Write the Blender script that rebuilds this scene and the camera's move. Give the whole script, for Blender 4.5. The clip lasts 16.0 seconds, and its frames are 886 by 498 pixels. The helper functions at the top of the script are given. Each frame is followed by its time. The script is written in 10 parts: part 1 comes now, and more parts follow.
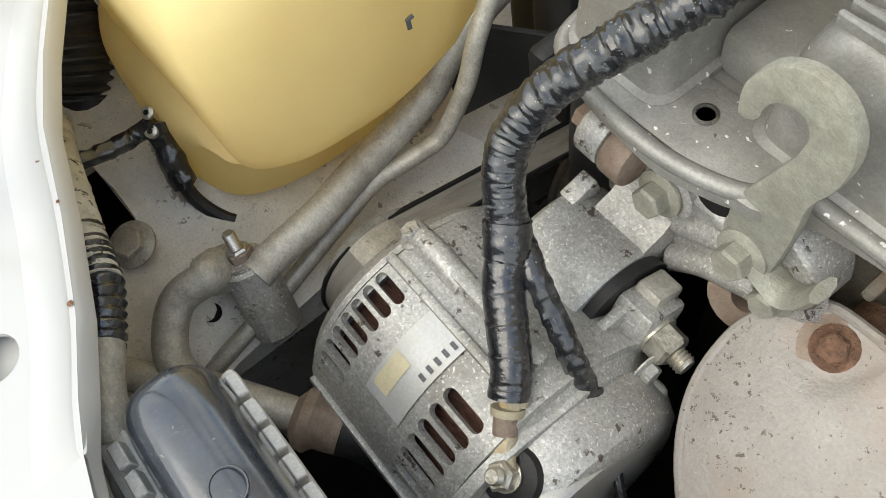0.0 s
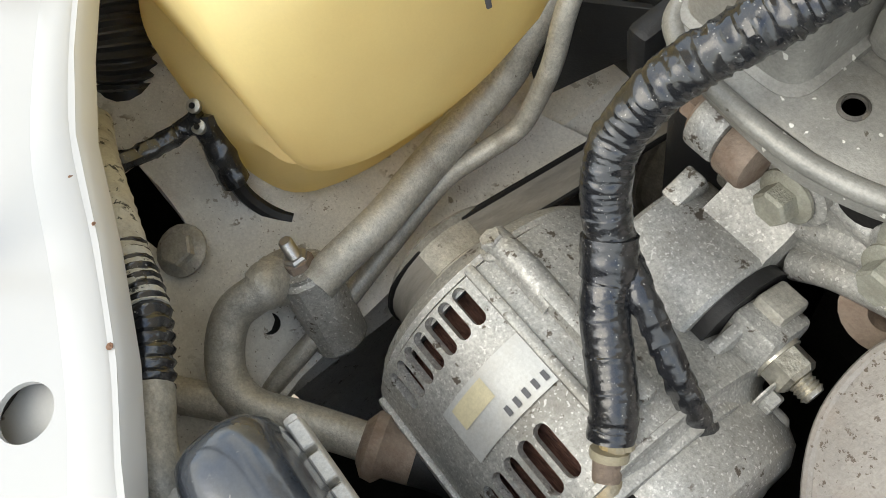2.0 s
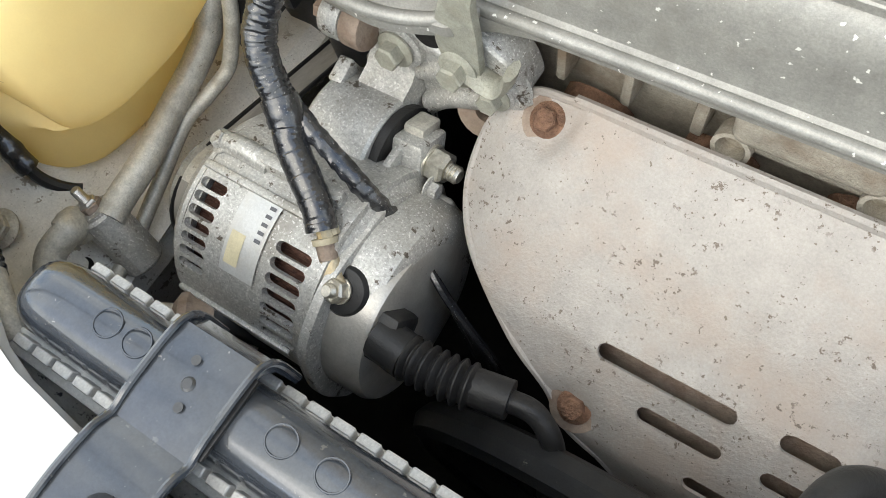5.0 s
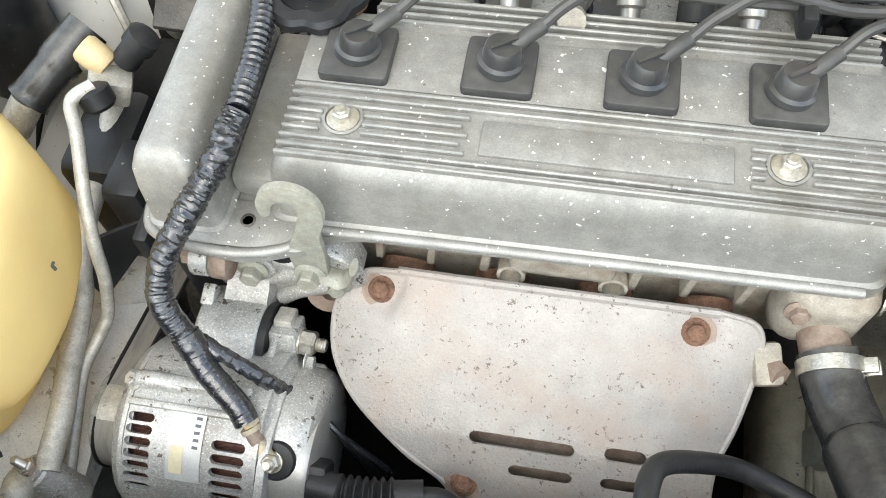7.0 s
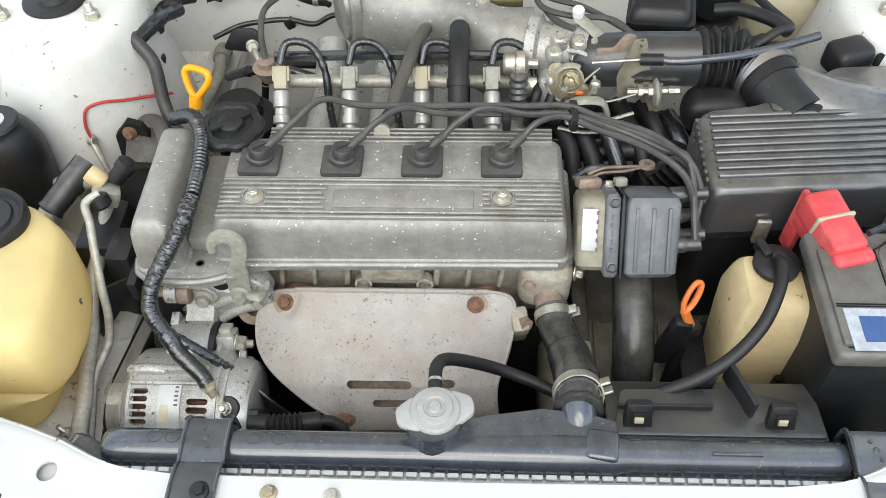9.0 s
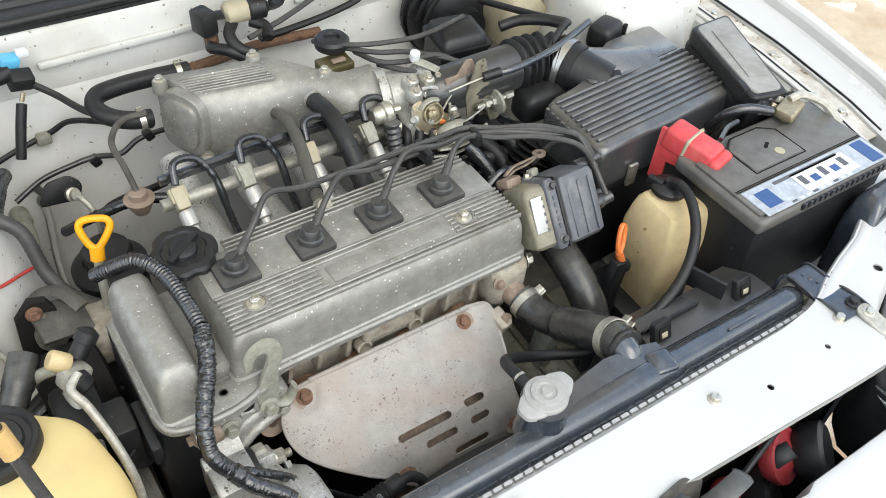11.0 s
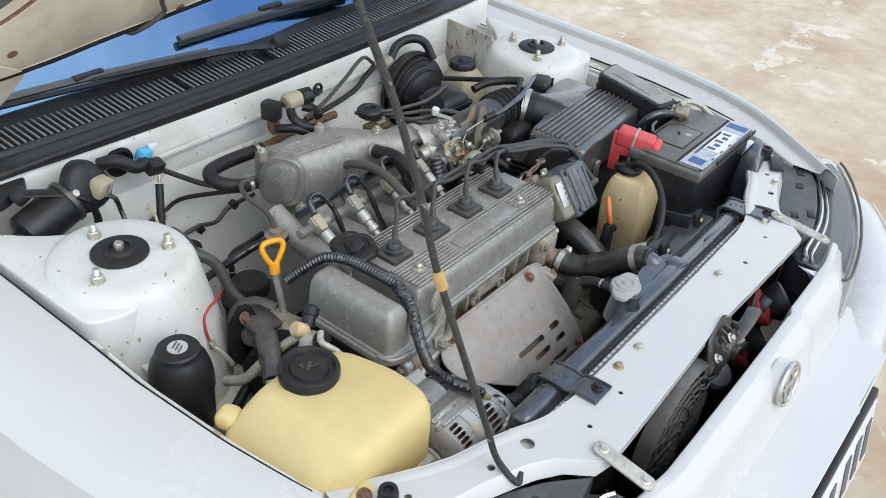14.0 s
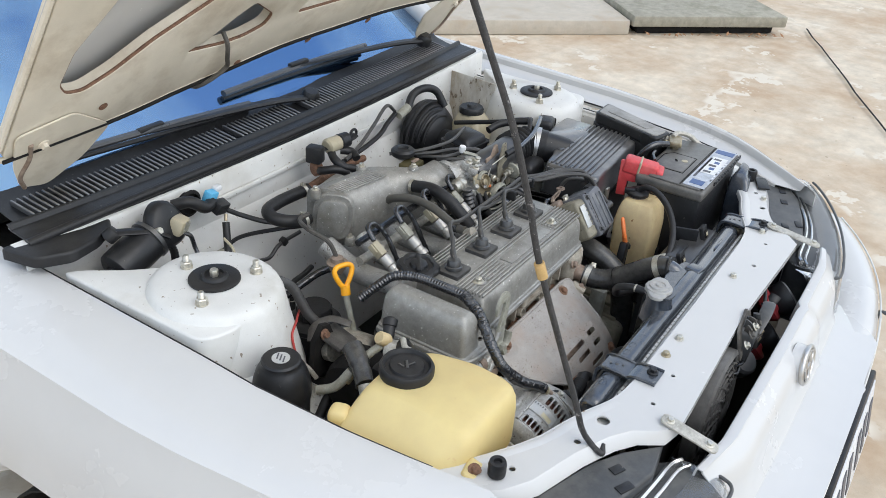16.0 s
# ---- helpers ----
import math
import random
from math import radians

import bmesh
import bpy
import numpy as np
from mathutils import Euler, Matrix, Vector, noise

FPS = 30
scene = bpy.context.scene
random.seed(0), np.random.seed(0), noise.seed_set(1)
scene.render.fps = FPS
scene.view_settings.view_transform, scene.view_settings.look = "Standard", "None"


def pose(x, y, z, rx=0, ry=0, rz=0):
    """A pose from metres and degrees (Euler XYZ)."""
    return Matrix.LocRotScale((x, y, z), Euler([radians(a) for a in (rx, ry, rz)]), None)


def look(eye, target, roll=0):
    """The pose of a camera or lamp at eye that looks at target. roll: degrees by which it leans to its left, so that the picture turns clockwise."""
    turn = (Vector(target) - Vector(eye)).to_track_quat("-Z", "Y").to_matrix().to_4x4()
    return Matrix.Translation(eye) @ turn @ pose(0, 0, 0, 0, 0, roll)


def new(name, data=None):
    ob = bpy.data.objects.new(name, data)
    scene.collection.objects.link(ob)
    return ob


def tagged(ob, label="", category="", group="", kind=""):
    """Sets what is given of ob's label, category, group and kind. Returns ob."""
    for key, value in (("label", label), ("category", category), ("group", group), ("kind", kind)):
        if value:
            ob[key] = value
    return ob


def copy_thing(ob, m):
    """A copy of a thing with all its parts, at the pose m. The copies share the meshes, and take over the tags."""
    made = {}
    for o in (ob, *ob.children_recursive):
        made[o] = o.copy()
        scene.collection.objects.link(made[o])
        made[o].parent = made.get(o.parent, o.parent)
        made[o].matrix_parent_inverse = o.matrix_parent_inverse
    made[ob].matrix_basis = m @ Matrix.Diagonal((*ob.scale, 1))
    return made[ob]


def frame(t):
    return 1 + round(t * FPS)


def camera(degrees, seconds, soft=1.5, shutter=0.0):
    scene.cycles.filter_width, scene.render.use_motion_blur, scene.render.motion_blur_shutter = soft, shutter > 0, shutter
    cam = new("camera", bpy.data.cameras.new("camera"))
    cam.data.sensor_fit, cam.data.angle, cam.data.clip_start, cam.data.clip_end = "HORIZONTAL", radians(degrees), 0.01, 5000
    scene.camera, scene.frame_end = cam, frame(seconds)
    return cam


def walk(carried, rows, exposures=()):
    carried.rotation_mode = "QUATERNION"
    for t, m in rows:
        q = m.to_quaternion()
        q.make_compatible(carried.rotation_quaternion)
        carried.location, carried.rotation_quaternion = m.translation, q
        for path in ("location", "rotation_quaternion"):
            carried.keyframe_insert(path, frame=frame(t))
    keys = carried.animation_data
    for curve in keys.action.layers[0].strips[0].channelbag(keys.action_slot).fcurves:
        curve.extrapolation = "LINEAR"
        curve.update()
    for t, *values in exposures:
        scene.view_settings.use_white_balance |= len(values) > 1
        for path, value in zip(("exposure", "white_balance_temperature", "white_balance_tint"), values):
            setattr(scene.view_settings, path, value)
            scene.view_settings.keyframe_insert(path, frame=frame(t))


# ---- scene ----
cam = camera(53.9, 16.0, soft=0.6)
PATH = [
    (0, (-0.08, -0.222, 1.055), (-0.965, 0.194, -0.689), -15.1),
    (0.5, (-0.092, -0.214, 1.031), (-0.936, 0.103, -0.755), -18.3),
    (1, (-0.099, -0.211, 1.025), (-0.945, 0.072, -0.766), -20.5),
    (1.5, (-0.112, -0.219, 1.023), (-0.961, 0.076, -0.764), -20.5),
    (2, (-0.124, -0.209, 1.026), (-1.01, 0.052, -0.748), -23.5),
    (2.5, (-0.128, -0.212, 1.032), (-1.018, 0.067, -0.737), -23.4),
    (3, (-0.113, -0.226, 1.045), (-1.01, 0.084, -0.715), -22.9),
    (3.5, (-0.088, -0.247, 1.067), (-1.01, 0.124, -0.669), -20.9),
    (4, (-0.035, -0.256, 1.088), (-0.968, 0.145, -0.635), -23.2),
    (4.5, (0.019, -0.257, 1.099), (-0.814, 0.226, -0.654), -21.9),
    (4.7, (0.04, -0.259, 1.099), (-0.75, 0.254, -0.666), -22.0),
    (6.8, (0.002, -0.289, 1.226), (-0.335, 0.611, -0.528), -8.6),
    (7, (0.007, -0.313, 1.27), (-0.25, 0.627, -0.477), -6.1),
    (7.5, (0.028, -0.38, 1.348), (-0.143, 0.567, -0.406), -2.3),
    (8, (0.071, -0.469, 1.428), (-0.039, 0.503, -0.316), -0.5),
    (8.5, (0.098, -0.572, 1.496), (0.054, 0.495, -0.195), -0.2),
    (9, (0.109, -0.622, 1.533), (0.027, 0.623, -0.03), -2.3),
    (9.2, (0.098, -0.618, 1.536), (0.058, 0.656, -0.005), -2.2),
    (11.3, (-0.416, -0.593, 1.559), (0.502, 0.506, 0.163), 4.6),
    (11.5, (-0.469, -0.593, 1.571), (0.49, 0.501, 0.198), 4.2),
    (12, (-0.622, -0.543, 1.575), (0.543, 0.451, 0.288), 5.1),
    (12.5, (-0.762, -0.527, 1.582), (0.568, 0.301, 0.339), 4.9),
    (13, (-0.847, -0.561, 1.603), (0.5, 0.338, 0.43), 4.7),
    (13.5, (-0.926, -0.62, 1.615), (0.42, 0.325, 0.477), 4.9),
    (14, (-0.968, -0.643, 1.617), (0.361, 0.315, 0.47), 4.8),
    (14.5, (-1.007, -0.625, 1.615), (0.344, 0.326, 0.488), 5.2),
    (15, (-1.095, -0.588, 1.618), (0.285, 0.354, 0.518), 5.0),
    (15.5, (-1.172, -0.58, 1.622), (0.266, 0.317, 0.561), 4.8),
    (16, (-1.222, -0.585, 1.624), (0.253, 0.308, 0.611), 4.2),
]
walk(cam, [(t, look(eye, target, roll)) for t, eye, target, roll in PATH],
     exposures=[(0, 0.47, 6850, 4), (1.5, 0.45, 6850, 4), (3, 0.49, 6850, 4), (3.5, 0.50, 6800, 4), (4, 0.50, 6780, 4), (4.5, 0.60, 6750, 4), (7, 1.06, 6450, 4), (8, 0.98, 6450, 4), (8.5, 0.69, 6450, 4), (9, 0.60, 6500, 4), (11.5, 0.56, 6550, 4), (12.2, 0.41, 6450, 4), (13, 0.20, 6300, 5), (14, 0.12, 6150, 6), (16, 0.09, 6200, 7)])

# ---- world and sun ----
SUN_ELEV, SUN_AZ = 52.0, 184.0      # degrees; azimuth clockwise from +y
world = bpy.data.worlds.new("sky")
scene.world = world
world.use_nodes = True
wn = world.node_tree
sky = wn.nodes.new("ShaderNodeTexSky")
sky.sky_type = 'NISHITA'
sky.sun_disc = False
sky.sun_elevation = radians(SUN_ELEV)
sky.sun_rotation = radians(SUN_AZ)
sky.air_density, sky.dust_density, sky.ozone_density = 1.0, 2.5, 1.0
wn.nodes["Background"].inputs["Strength"].default_value = 0.275
# broken cloud over the clear sky
cl_tc, cl_no, cl_rp, cl_mx = (wn.nodes.new(k) for k in ("ShaderNodeTexCoord", "ShaderNodeTexNoise", "ShaderNodeMapRange", "ShaderNodeMix"))
cl_no.inputs["Scale"].default_value, cl_no.inputs["Detail"].default_value, cl_no.inputs["Roughness"].default_value = 2.2, 6.0, 0.55
cl_rp.inputs["From Min"].default_value, cl_rp.inputs["From Max"].default_value = 0.40, 0.60
cl_mx.data_type = 'RGBA'
cl_mx.inputs["B"].default_value = (4.6, 4.7, 4.9, 1)
wn.links.new(cl_tc.outputs["Generated"], cl_no.inputs["Vector"])
wn.links.new(cl_no.outputs["Fac"], cl_rp.inputs["Value"])
wn.links.new(cl_rp.outputs["Result"], cl_mx.inputs["Factor"])
wn.links.new(sky.outputs[0], cl_mx.inputs["A"])
wn.links.new(cl_mx.outputs["Result"], wn.nodes["Background"].inputs["Color"])
sun_data = bpy.data.lights.new("sun", 'SUN')
sun_data.energy, sun_data.angle, sun_data.color = 0.85, radians(50), (1.0, 0.95, 0.88)
sun = new("sun", sun_data)
sd = Vector((math.sin(radians(SUN_AZ)) * math.cos(radians(SUN_ELEV)), math.cos(radians(SUN_AZ)) * math.cos(radians(SUN_ELEV)), math.sin(radians(SUN_ELEV))))
sun.matrix_world = look(tuple(sd * 20), (0, 0, 0))


# ---- materials ----
def mat(name, base, rough=0.5, metal=0.0, var=0.12, scale=60.0, dirt=None, amount=0.5, dscale=9.0, bump=0.05, bscale=300.0,
        spots=None, sscale=80.0, sthresh=0.68, coat=0.0, sss=0.0, trans=0.0, stretch=(1, 1, 1), spec=0.5, clean=0.5, spots2=None, s2scale=40.0, s2thresh=0.72, dust_sheen=0.0, deep=0.4, sheen=0.0, thin=0.0, grain=0.16):
    m = bpy.data.materials.new(name)
    m.use_nodes = True
    nt = m.node_tree
    N, L = nt.nodes, nt.links
    bs = N["Principled BSDF"]
    tc = N.new("ShaderNodeTexCoord")
    mp = N.new("ShaderNodeMapping")
    mp.inputs["Scale"].default_value = stretch
    L.new(tc.outputs["Object"], mp.inputs["Vector"])

    def noise_tex(s, detail=4.0, rough_=0.6):
        n = N.new("ShaderNodeTexNoise")
        n.inputs["Scale"].default_value, n.inputs["Detail"].default_value, n.inputs["Roughness"].default_value = s, detail, rough_
        L.new(mp.outputs[0], n.inputs["Vector"])
        return n

    def ramp(src, a, b):
        r = N.new("ShaderNodeMapRange")
        r.inputs["From Min"].default_value, r.inputs["From Max"].default_value = a, b
        L.new(src, r.inputs["Value"])
        return r.outputs["Result"]

    def mix(fac, ca, cb):
        x = N.new("ShaderNodeMix")
        x.data_type = 'RGBA'
        L.new(fac, x.inputs["Factor"])
        for sock, c in ((x.inputs["A"], ca), (x.inputs["B"], cb)):
            if isinstance(c, tuple):
                sock.default_value = (*c, 1)
            else:
                L.new(c, sock)
        return x.outputs["Result"]

    fine = noise_tex(scale)
    lo = tuple(max(0.0, c * (1 - var)) for c in base)
    hi = tuple(min(1.0, c * (1 + var)) for c in base)
    col = mix(ramp(fine.outputs["Fac"], 0.3, 0.7), lo, hi)
    if grain:
        # fine speckle of dust and wear
        gn = noise_tex(700.0, 6.0, 0.8)
        hs = N.new("ShaderNodeHueSaturation")
        gm = N.new("ShaderNodeMapRange")
        gm.inputs["From Min"].default_value, gm.inputs["From Max"].default_value = 0.25, 0.75
        gm.inputs["To Min"].default_value, gm.inputs["To Max"].default_value = 1.0 - grain, 1.0 + grain
        L.new(gn.outputs["Fac"], gm.inputs["Value"])
        L.new(gm.outputs["Result"], hs.inputs["Value"])
        L.new(col, hs.inputs["Color"])
        col = hs.outputs["Color"]
    coarse = noise_tex(dscale, 7.0, 0.65)
    rr = ramp(coarse.outputs["Fac"], 0.25, 0.75)
    if dirt:
        k = N.new("ShaderNodeMath")
        k.operation = 'MULTIPLY'
        k.inputs[1].default_value = amount
        L.new(ramp(coarse.outputs["Fac"], clean, clean + 0.22), k.inputs[0])
        col = mix(k.outputs[0], col, dirt)
    if spots:
        s = noise_tex(sscale, 2.0, 0.5)
        col = mix(ramp(s.outputs["Fac"], sthresh, sthresh + 0.03), col, spots)
    if spots2:
        s2 = noise_tex(s2scale, 5.0, 0.7)
        km = N.new("ShaderNodeMath")
        km.operation = 'MULTIPLY'
        L.new(ramp(s2.outputs["Fac"], s2thresh, s2thresh + 0.02), km.inputs[0])
        L.new(ramp(noise_tex(dscale * 2.3, 2.0).outputs["Fac"], 0.50, 0.56), km.inputs[1])
        col = mix(km.outputs[0], col, spots2)
    if dust_sheen:
        # settled dust on faces that look up, also grey painted for sky sheen
        geo = N.new("ShaderNodeNewGeometry")
        sep = N.new("ShaderNodeSeparateXYZ")
        L.new(geo.outputs["Normal"], sep.inputs[0])
        dn = noise_tex(26.0, 6.0, 0.7)
        k1, k2 = N.new("ShaderNodeMath"), N.new("ShaderNodeMath")
        k1.operation = k2.operation = 'MULTIPLY'
        L.new(ramp(sep.outputs["Z"], 0.25, 1.0), k1.inputs[0])
        L.new(ramp(dn.outputs["Fac"], 0.30, 0.72), k1.inputs[1])
        L.new(k1.outputs[0], k2.inputs[0])
        k2.inputs[1].default_value = dust_sheen
        col = mix(k2.outputs[0], col, (0.36, 0.34, 0.29))
    L.new(col, bs.inputs["Base Color"])
    ro = N.new("ShaderNodeMapRange")
    ro.inputs["To Min"].default_value, ro.inputs["To Max"].default_value = max(0.02, rough * 0.8), min(1.0, rough * 1.25)
    L.new(rr, ro.inputs["Value"])
    L.new(ro.outputs["Result"], bs.inputs["Roughness"])
    bs.inputs["Metallic"].default_value = metal
    bs.inputs["Specular IOR Level"].default_value = spec
    bs.inputs["Sheen Weight"].default_value = sheen
    bs.inputs["Sheen Roughness"].default_value = 0.4
    bs.inputs["Coat Weight"].default_value = coat
    bs.inputs["Coat Roughness"].default_value = 0.06
    bs.inputs["Subsurface Weight"].default_value = sss
    bs.inputs["Subsurface Radius"].default_value = (0.03, 0.02, 0.008)
    bs.inputs["Subsurface Scale"].default_value = deep
    bs.inputs["Transmission Weight"].default_value = trans
    if bump:
        bn = N.new("ShaderNodeBump")
        bn.inputs["Strength"].default_value = min(1.0, bump * 4)
        bn.inputs["Distance"].default_value = 0.002
        b = noise_tex(bscale, 3.0)
        L.new(b.outputs["Fac"], bn.inputs["Height"])
        L.new(bn.outputs[0], bs.inputs["Normal"])
    if thin:
        # thin plastic wall that lets light through
        tl_ = N.new("ShaderNodeBsdfTranslucent")
        L.new(col, tl_.inputs["Color"])
        mx_ = N.new("ShaderNodeMixShader")
        mx_.inputs[0].default_value = thin
        L.new(bs.outputs[0], mx_.inputs[1])
        L.new(tl_.outputs[0], mx_.inputs[2])
        L.new(mx_.outputs[0], N["Material Output"].inputs["Surface"])
    return m


M_PAINT = mat("white_paint", (0.56, 0.555, 0.54), 0.25, var=0.015, scale=12, dirt=(0.53, 0.51, 0.47), amount=0.12, dscale=3, bump=0.0, coat=0.3, grain=0.0)
M_BAY = mat("bay_paint", (0.65, 0.645, 0.615), 0.45, var=0.05, scale=20, dirt=(0.42, 0.39, 0.33), amount=0.5, dscale=6, bump=0.02, bscale=60, spots=(0.25, 0.21, 0.16), sscale=120, sthresh=0.70, grain=0.05)
M_RAIL = mat("dusty_grey_paint", (0.73, 0.715, 0.665), 0.6, var=0.1, scale=40, dirt=(0.40, 0.37, 0.31), amount=0.7, dscale=9, bump=0.05, bscale=200, spots=(0.22, 0.19, 0.15), sscale=800, sthresh=0.69, grain=0.22, spots2=(0.33, 0.30, 0.245), s2scale=95, s2thresh=0.575)
M_CREAM = mat("hood_inner_paint", (0.68, 0.62, 0.505), 0.55, var=0.06, scale=14, dirt=(0.30, 0.22, 0.13), amount=0.62, dscale=5, bump=0.03, bscale=80, grain=0.06)
M_COVER = mat("dusty_cast_cover", (0.305, 0.297, 0.272), 0.45, 0.35, var=0.16, scale=70, dirt=(0.19, 0.175, 0.14), amount=0.72, dscale=12, bump=0.035, bscale=900, spots=(0.80, 0.79, 0.74), sscale=230, sthresh=0.695, spots2=(0.13, 0.115, 0.09), s2scale=110, s2thresh=0.68, grain=0.26)
M_CAST = mat("cast_aluminium", (0.455, 0.45, 0.425), 0.44, 0.42, var=0.16, scale=320, dirt=(0.20, 0.18, 0.145), amount=0.6, dscale=20, bump=0.035, bscale=1300, spots=(0.66, 0.65, 0.62), sscale=650, sthresh=0.62, spots2=(0.12, 0.10, 0.08), s2scale=170, s2thresh=0.585, grain=0.50)
M_HEAD = mat("stained_cast_head", (0.40, 0.365, 0.30), 0.6, 0.2, var=0.22, scale=90, dirt=(0.17, 0.11, 0.065), amount=0.8, dscale=20, bump=0.10, bscale=800, spots2=(0.10, 0.075, 0.05), s2scale=90, s2thresh=0.70, grain=0.3)
M_BRACKET = mat("oxidised_bracket", (0.335, 0.33, 0.275), 0.6, 0.25, var=0.16, scale=140, dirt=(0.26, 0.24, 0.18), amount=0.7, dscale=45, bump=0.09, bscale=900, spots2=(0.62, 0.60, 0.53), s2scale=150, s2thresh=0.70, grain=0.26)
M_SHIELD = mat("heat_shield_steel", (0.365, 0.34, 0.31), 0.55, 0.2, var=0.08, scale=60, dirt=(0.38, 0.29, 0.225), amount=0.7, dscale=11, bump=0.09, bscale=420, spots=(0.18, 0.15, 0.12), sscale=420, sthresh=0.69, spots2=(0.15, 0.12, 0.095), s2scale=230, s2thresh=0.605, grain=0.18)
M_RUST = mat("rusty_steel", (0.24, 0.135, 0.085), 0.75, 0.3, var=0.3, scale=220, dirt=(0.10, 0.06, 0.045), amount=0.7, dscale=60, bump=0.25, bscale=700)
M_STAINED = mat("rust_stained_steel", (0.30, 0.235, 0.185), 0.65, 0.3, var=0.15, scale=120, dirt=(0.16, 0.085, 0.05), amount=0.6, dscale=50, bump=0.1)
M_ZINC = mat("zinc_plated_steel", (0.60, 0.575, 0.50), 0.38, 0.85, var=0.18, scale=250, dirt=(0.24, 0.20, 0.14), amount=0.6, dscale=70, bump=0.08)
M_BRASS = mat("yellow_zinc", (0.42, 0.36, 0.25), 0.4, 0.8, var=0.2, scale=250, dirt=(0.25, 0.19, 0.10), amount=0.5, dscale=70, bump=0.08)
M_CHROME = mat("bright_metal", (0.56, 0.55, 0.53), 0.34, 0.95, var=0.06, scale=200, dirt=(0.4, 0.36, 0.3), amount=0.4, dscale=50, bump=0.02, grain=0.05)
M_PIPE = mat("dull_aluminium_pipe", (0.47, 0.45, 0.395), 0.48, 0.4, var=0.16, scale=160, dirt=(0.19, 0.165, 0.125), amount=0.65, dscale=30, bump=0.05, bscale=900, spots2=(0.13, 0.11, 0.085), s2scale=220, s2thresh=0.67, grain=0.38)
M_BLACK = mat("black_plastic", (0.013, 0.0135, 0.015), 0.38, var=0.3, scale=60, dirt=(0.032, 0.031, 0.029), amount=0.45, dscale=14, bump=0.03, bscale=700, dust_sheen=0.025, spec=0.4, spots2=(0.16, 0.15, 0.13), s2scale=160, s2thresh=0.66, grain=0.35)
M_BOX = mat("dusty_black_plastic", (0.024, 0.0245, 0.026), 0.30, var=0.2, scale=60, dirt=(0.055, 0.053, 0.049), amount=0.6, dscale=9, bump=0.015, bscale=700, dust_sheen=0.13, spec=0.8, sheen=0.12, grain=0.25)
M_TANK = mat("glossy_black_plastic", (0.034, 0.041, 0.053), 0.17, coat=0.6, var=0.25, scale=50, dirt=(0.065, 0.068, 0.074), amount=0.5, dscale=18, bump=0.010, bscale=600, spots=(0.16, 0.16, 0.16), sscale=420, sthresh=0.735, spec=0.8, dust_sheen=0.10, spots2=(0.12, 0.12, 0.115), s2scale=160, s2thresh=0.63, grain=0.3)
M_RUBBER = mat("black_rubber", (0.013, 0.013, 0.014), 0.45, var=0.25, scale=90, dirt=(0.040, 0.038, 0.034), amount=0.5, dscale=24, bump=0.04, bscale=500, dust_sheen=0.03, spec=0.4, grain=0.35)
M_HOSE = mat("radiator_hose_rubber", (0.028, 0.028, 0.028), 0.22, var=0.3, scale=90, dirt=(0.04, 0.039, 0.036), amount=0.6, dscale=26, bump=0.03, bscale=400, dust_sheen=0.30, grain=0.3)
M_WIRE = mat("grey_ignition_cable", (0.040, 0.039, 0.038), 0.45, var=0.15, scale=120, dirt=(0.10, 0.095, 0.085), amount=0.5, dscale=40, bump=0.03, dust_sheen=0.12)
M_TAPE = mat("black_wrapping_tape", (0.013, 0.014, 0.017), 0.20, spec=1.0, var=0.3, scale=140, dirt=(0.06, 0.057, 0.052), amount=0.45, dscale=50, bump=0.03, bscale=420, spots=(0.27, 0.26, 0.24), sscale=1100, sthresh=0.69, grain=0.3)
M_YELLOW = mat("yellowed_tank_plastic", (0.95, 0.78, 0.39), 0.40, var=0.09, scale=9, dirt=(0.90, 0.67, 0.29), amount=0.42, dscale=5, bump=0.02, bscale=45, thin=0.40, spots=(0.30, 0.20, 0.08), sscale=75, sthresh=0.77, spots2=(0.88, 0.70, 0.34), s2scale=26, s2thresh=0.66, grain=0.03)
M_AMBER = mat("amber_tank_plastic", (0.95, 0.77, 0.46), 0.4, var=0.1, scale=30, dirt=(0.70, 0.48, 0.20), amount=0.55, dscale=14, bump=0.02, bscale=160, thin=0.4, spots2=(0.45, 0.25, 0.10), s2scale=28, s2thresh=0.63, grain=0.06)
M_IVORY = mat("ivory_plastic", (0.40, 0.355, 0.25), 0.45, var=0.06, scale=60, dirt=(0.45, 0.38, 0.24), amount=0.5, dscale=40, bump=0.03)
M_TAN = mat("tan_cap_plastic", (0.56, 0.44, 0.24), 0.45, var=0.1, scale=60, dirt=(0.36, 0.27, 0.15), amount=0.5, dscale=50, bump=0.03)
M_RED = mat("faded_red_plastic", (0.56, 0.06, 0.065), 0.4, var=0.12, scale=70, dirt=(0.6, 0.2, 0.18), amount=0.4, dscale=26, bump=0.03)
M_REDWIRE = mat("red_wire", (0.45, 0.05, 0.04), 0.45, bump=0.0)
M_ORANGE = mat("orange_plastic", (0.75, 0.20, 0.05), 0.4, var=0.1, dirt=(0.4, 0.15, 0.06), amount=0.4, dscale=60, bump=0.02)
M_DIP = mat("yellow_orange_plastic", (0.85, 0.38, 0.01), 0.4, var=0.06, dirt=(0.45, 0.22, 0.02), amount=0.4, dscale=70, bump=0.02)
M_BLUE = mat("light_blue_plastic", (0.12, 0.45, 0.72), 0.4, var=0.06, dirt=(0.2, 0.3, 0.35), amount=0.3, dscale=70, bump=0.02)
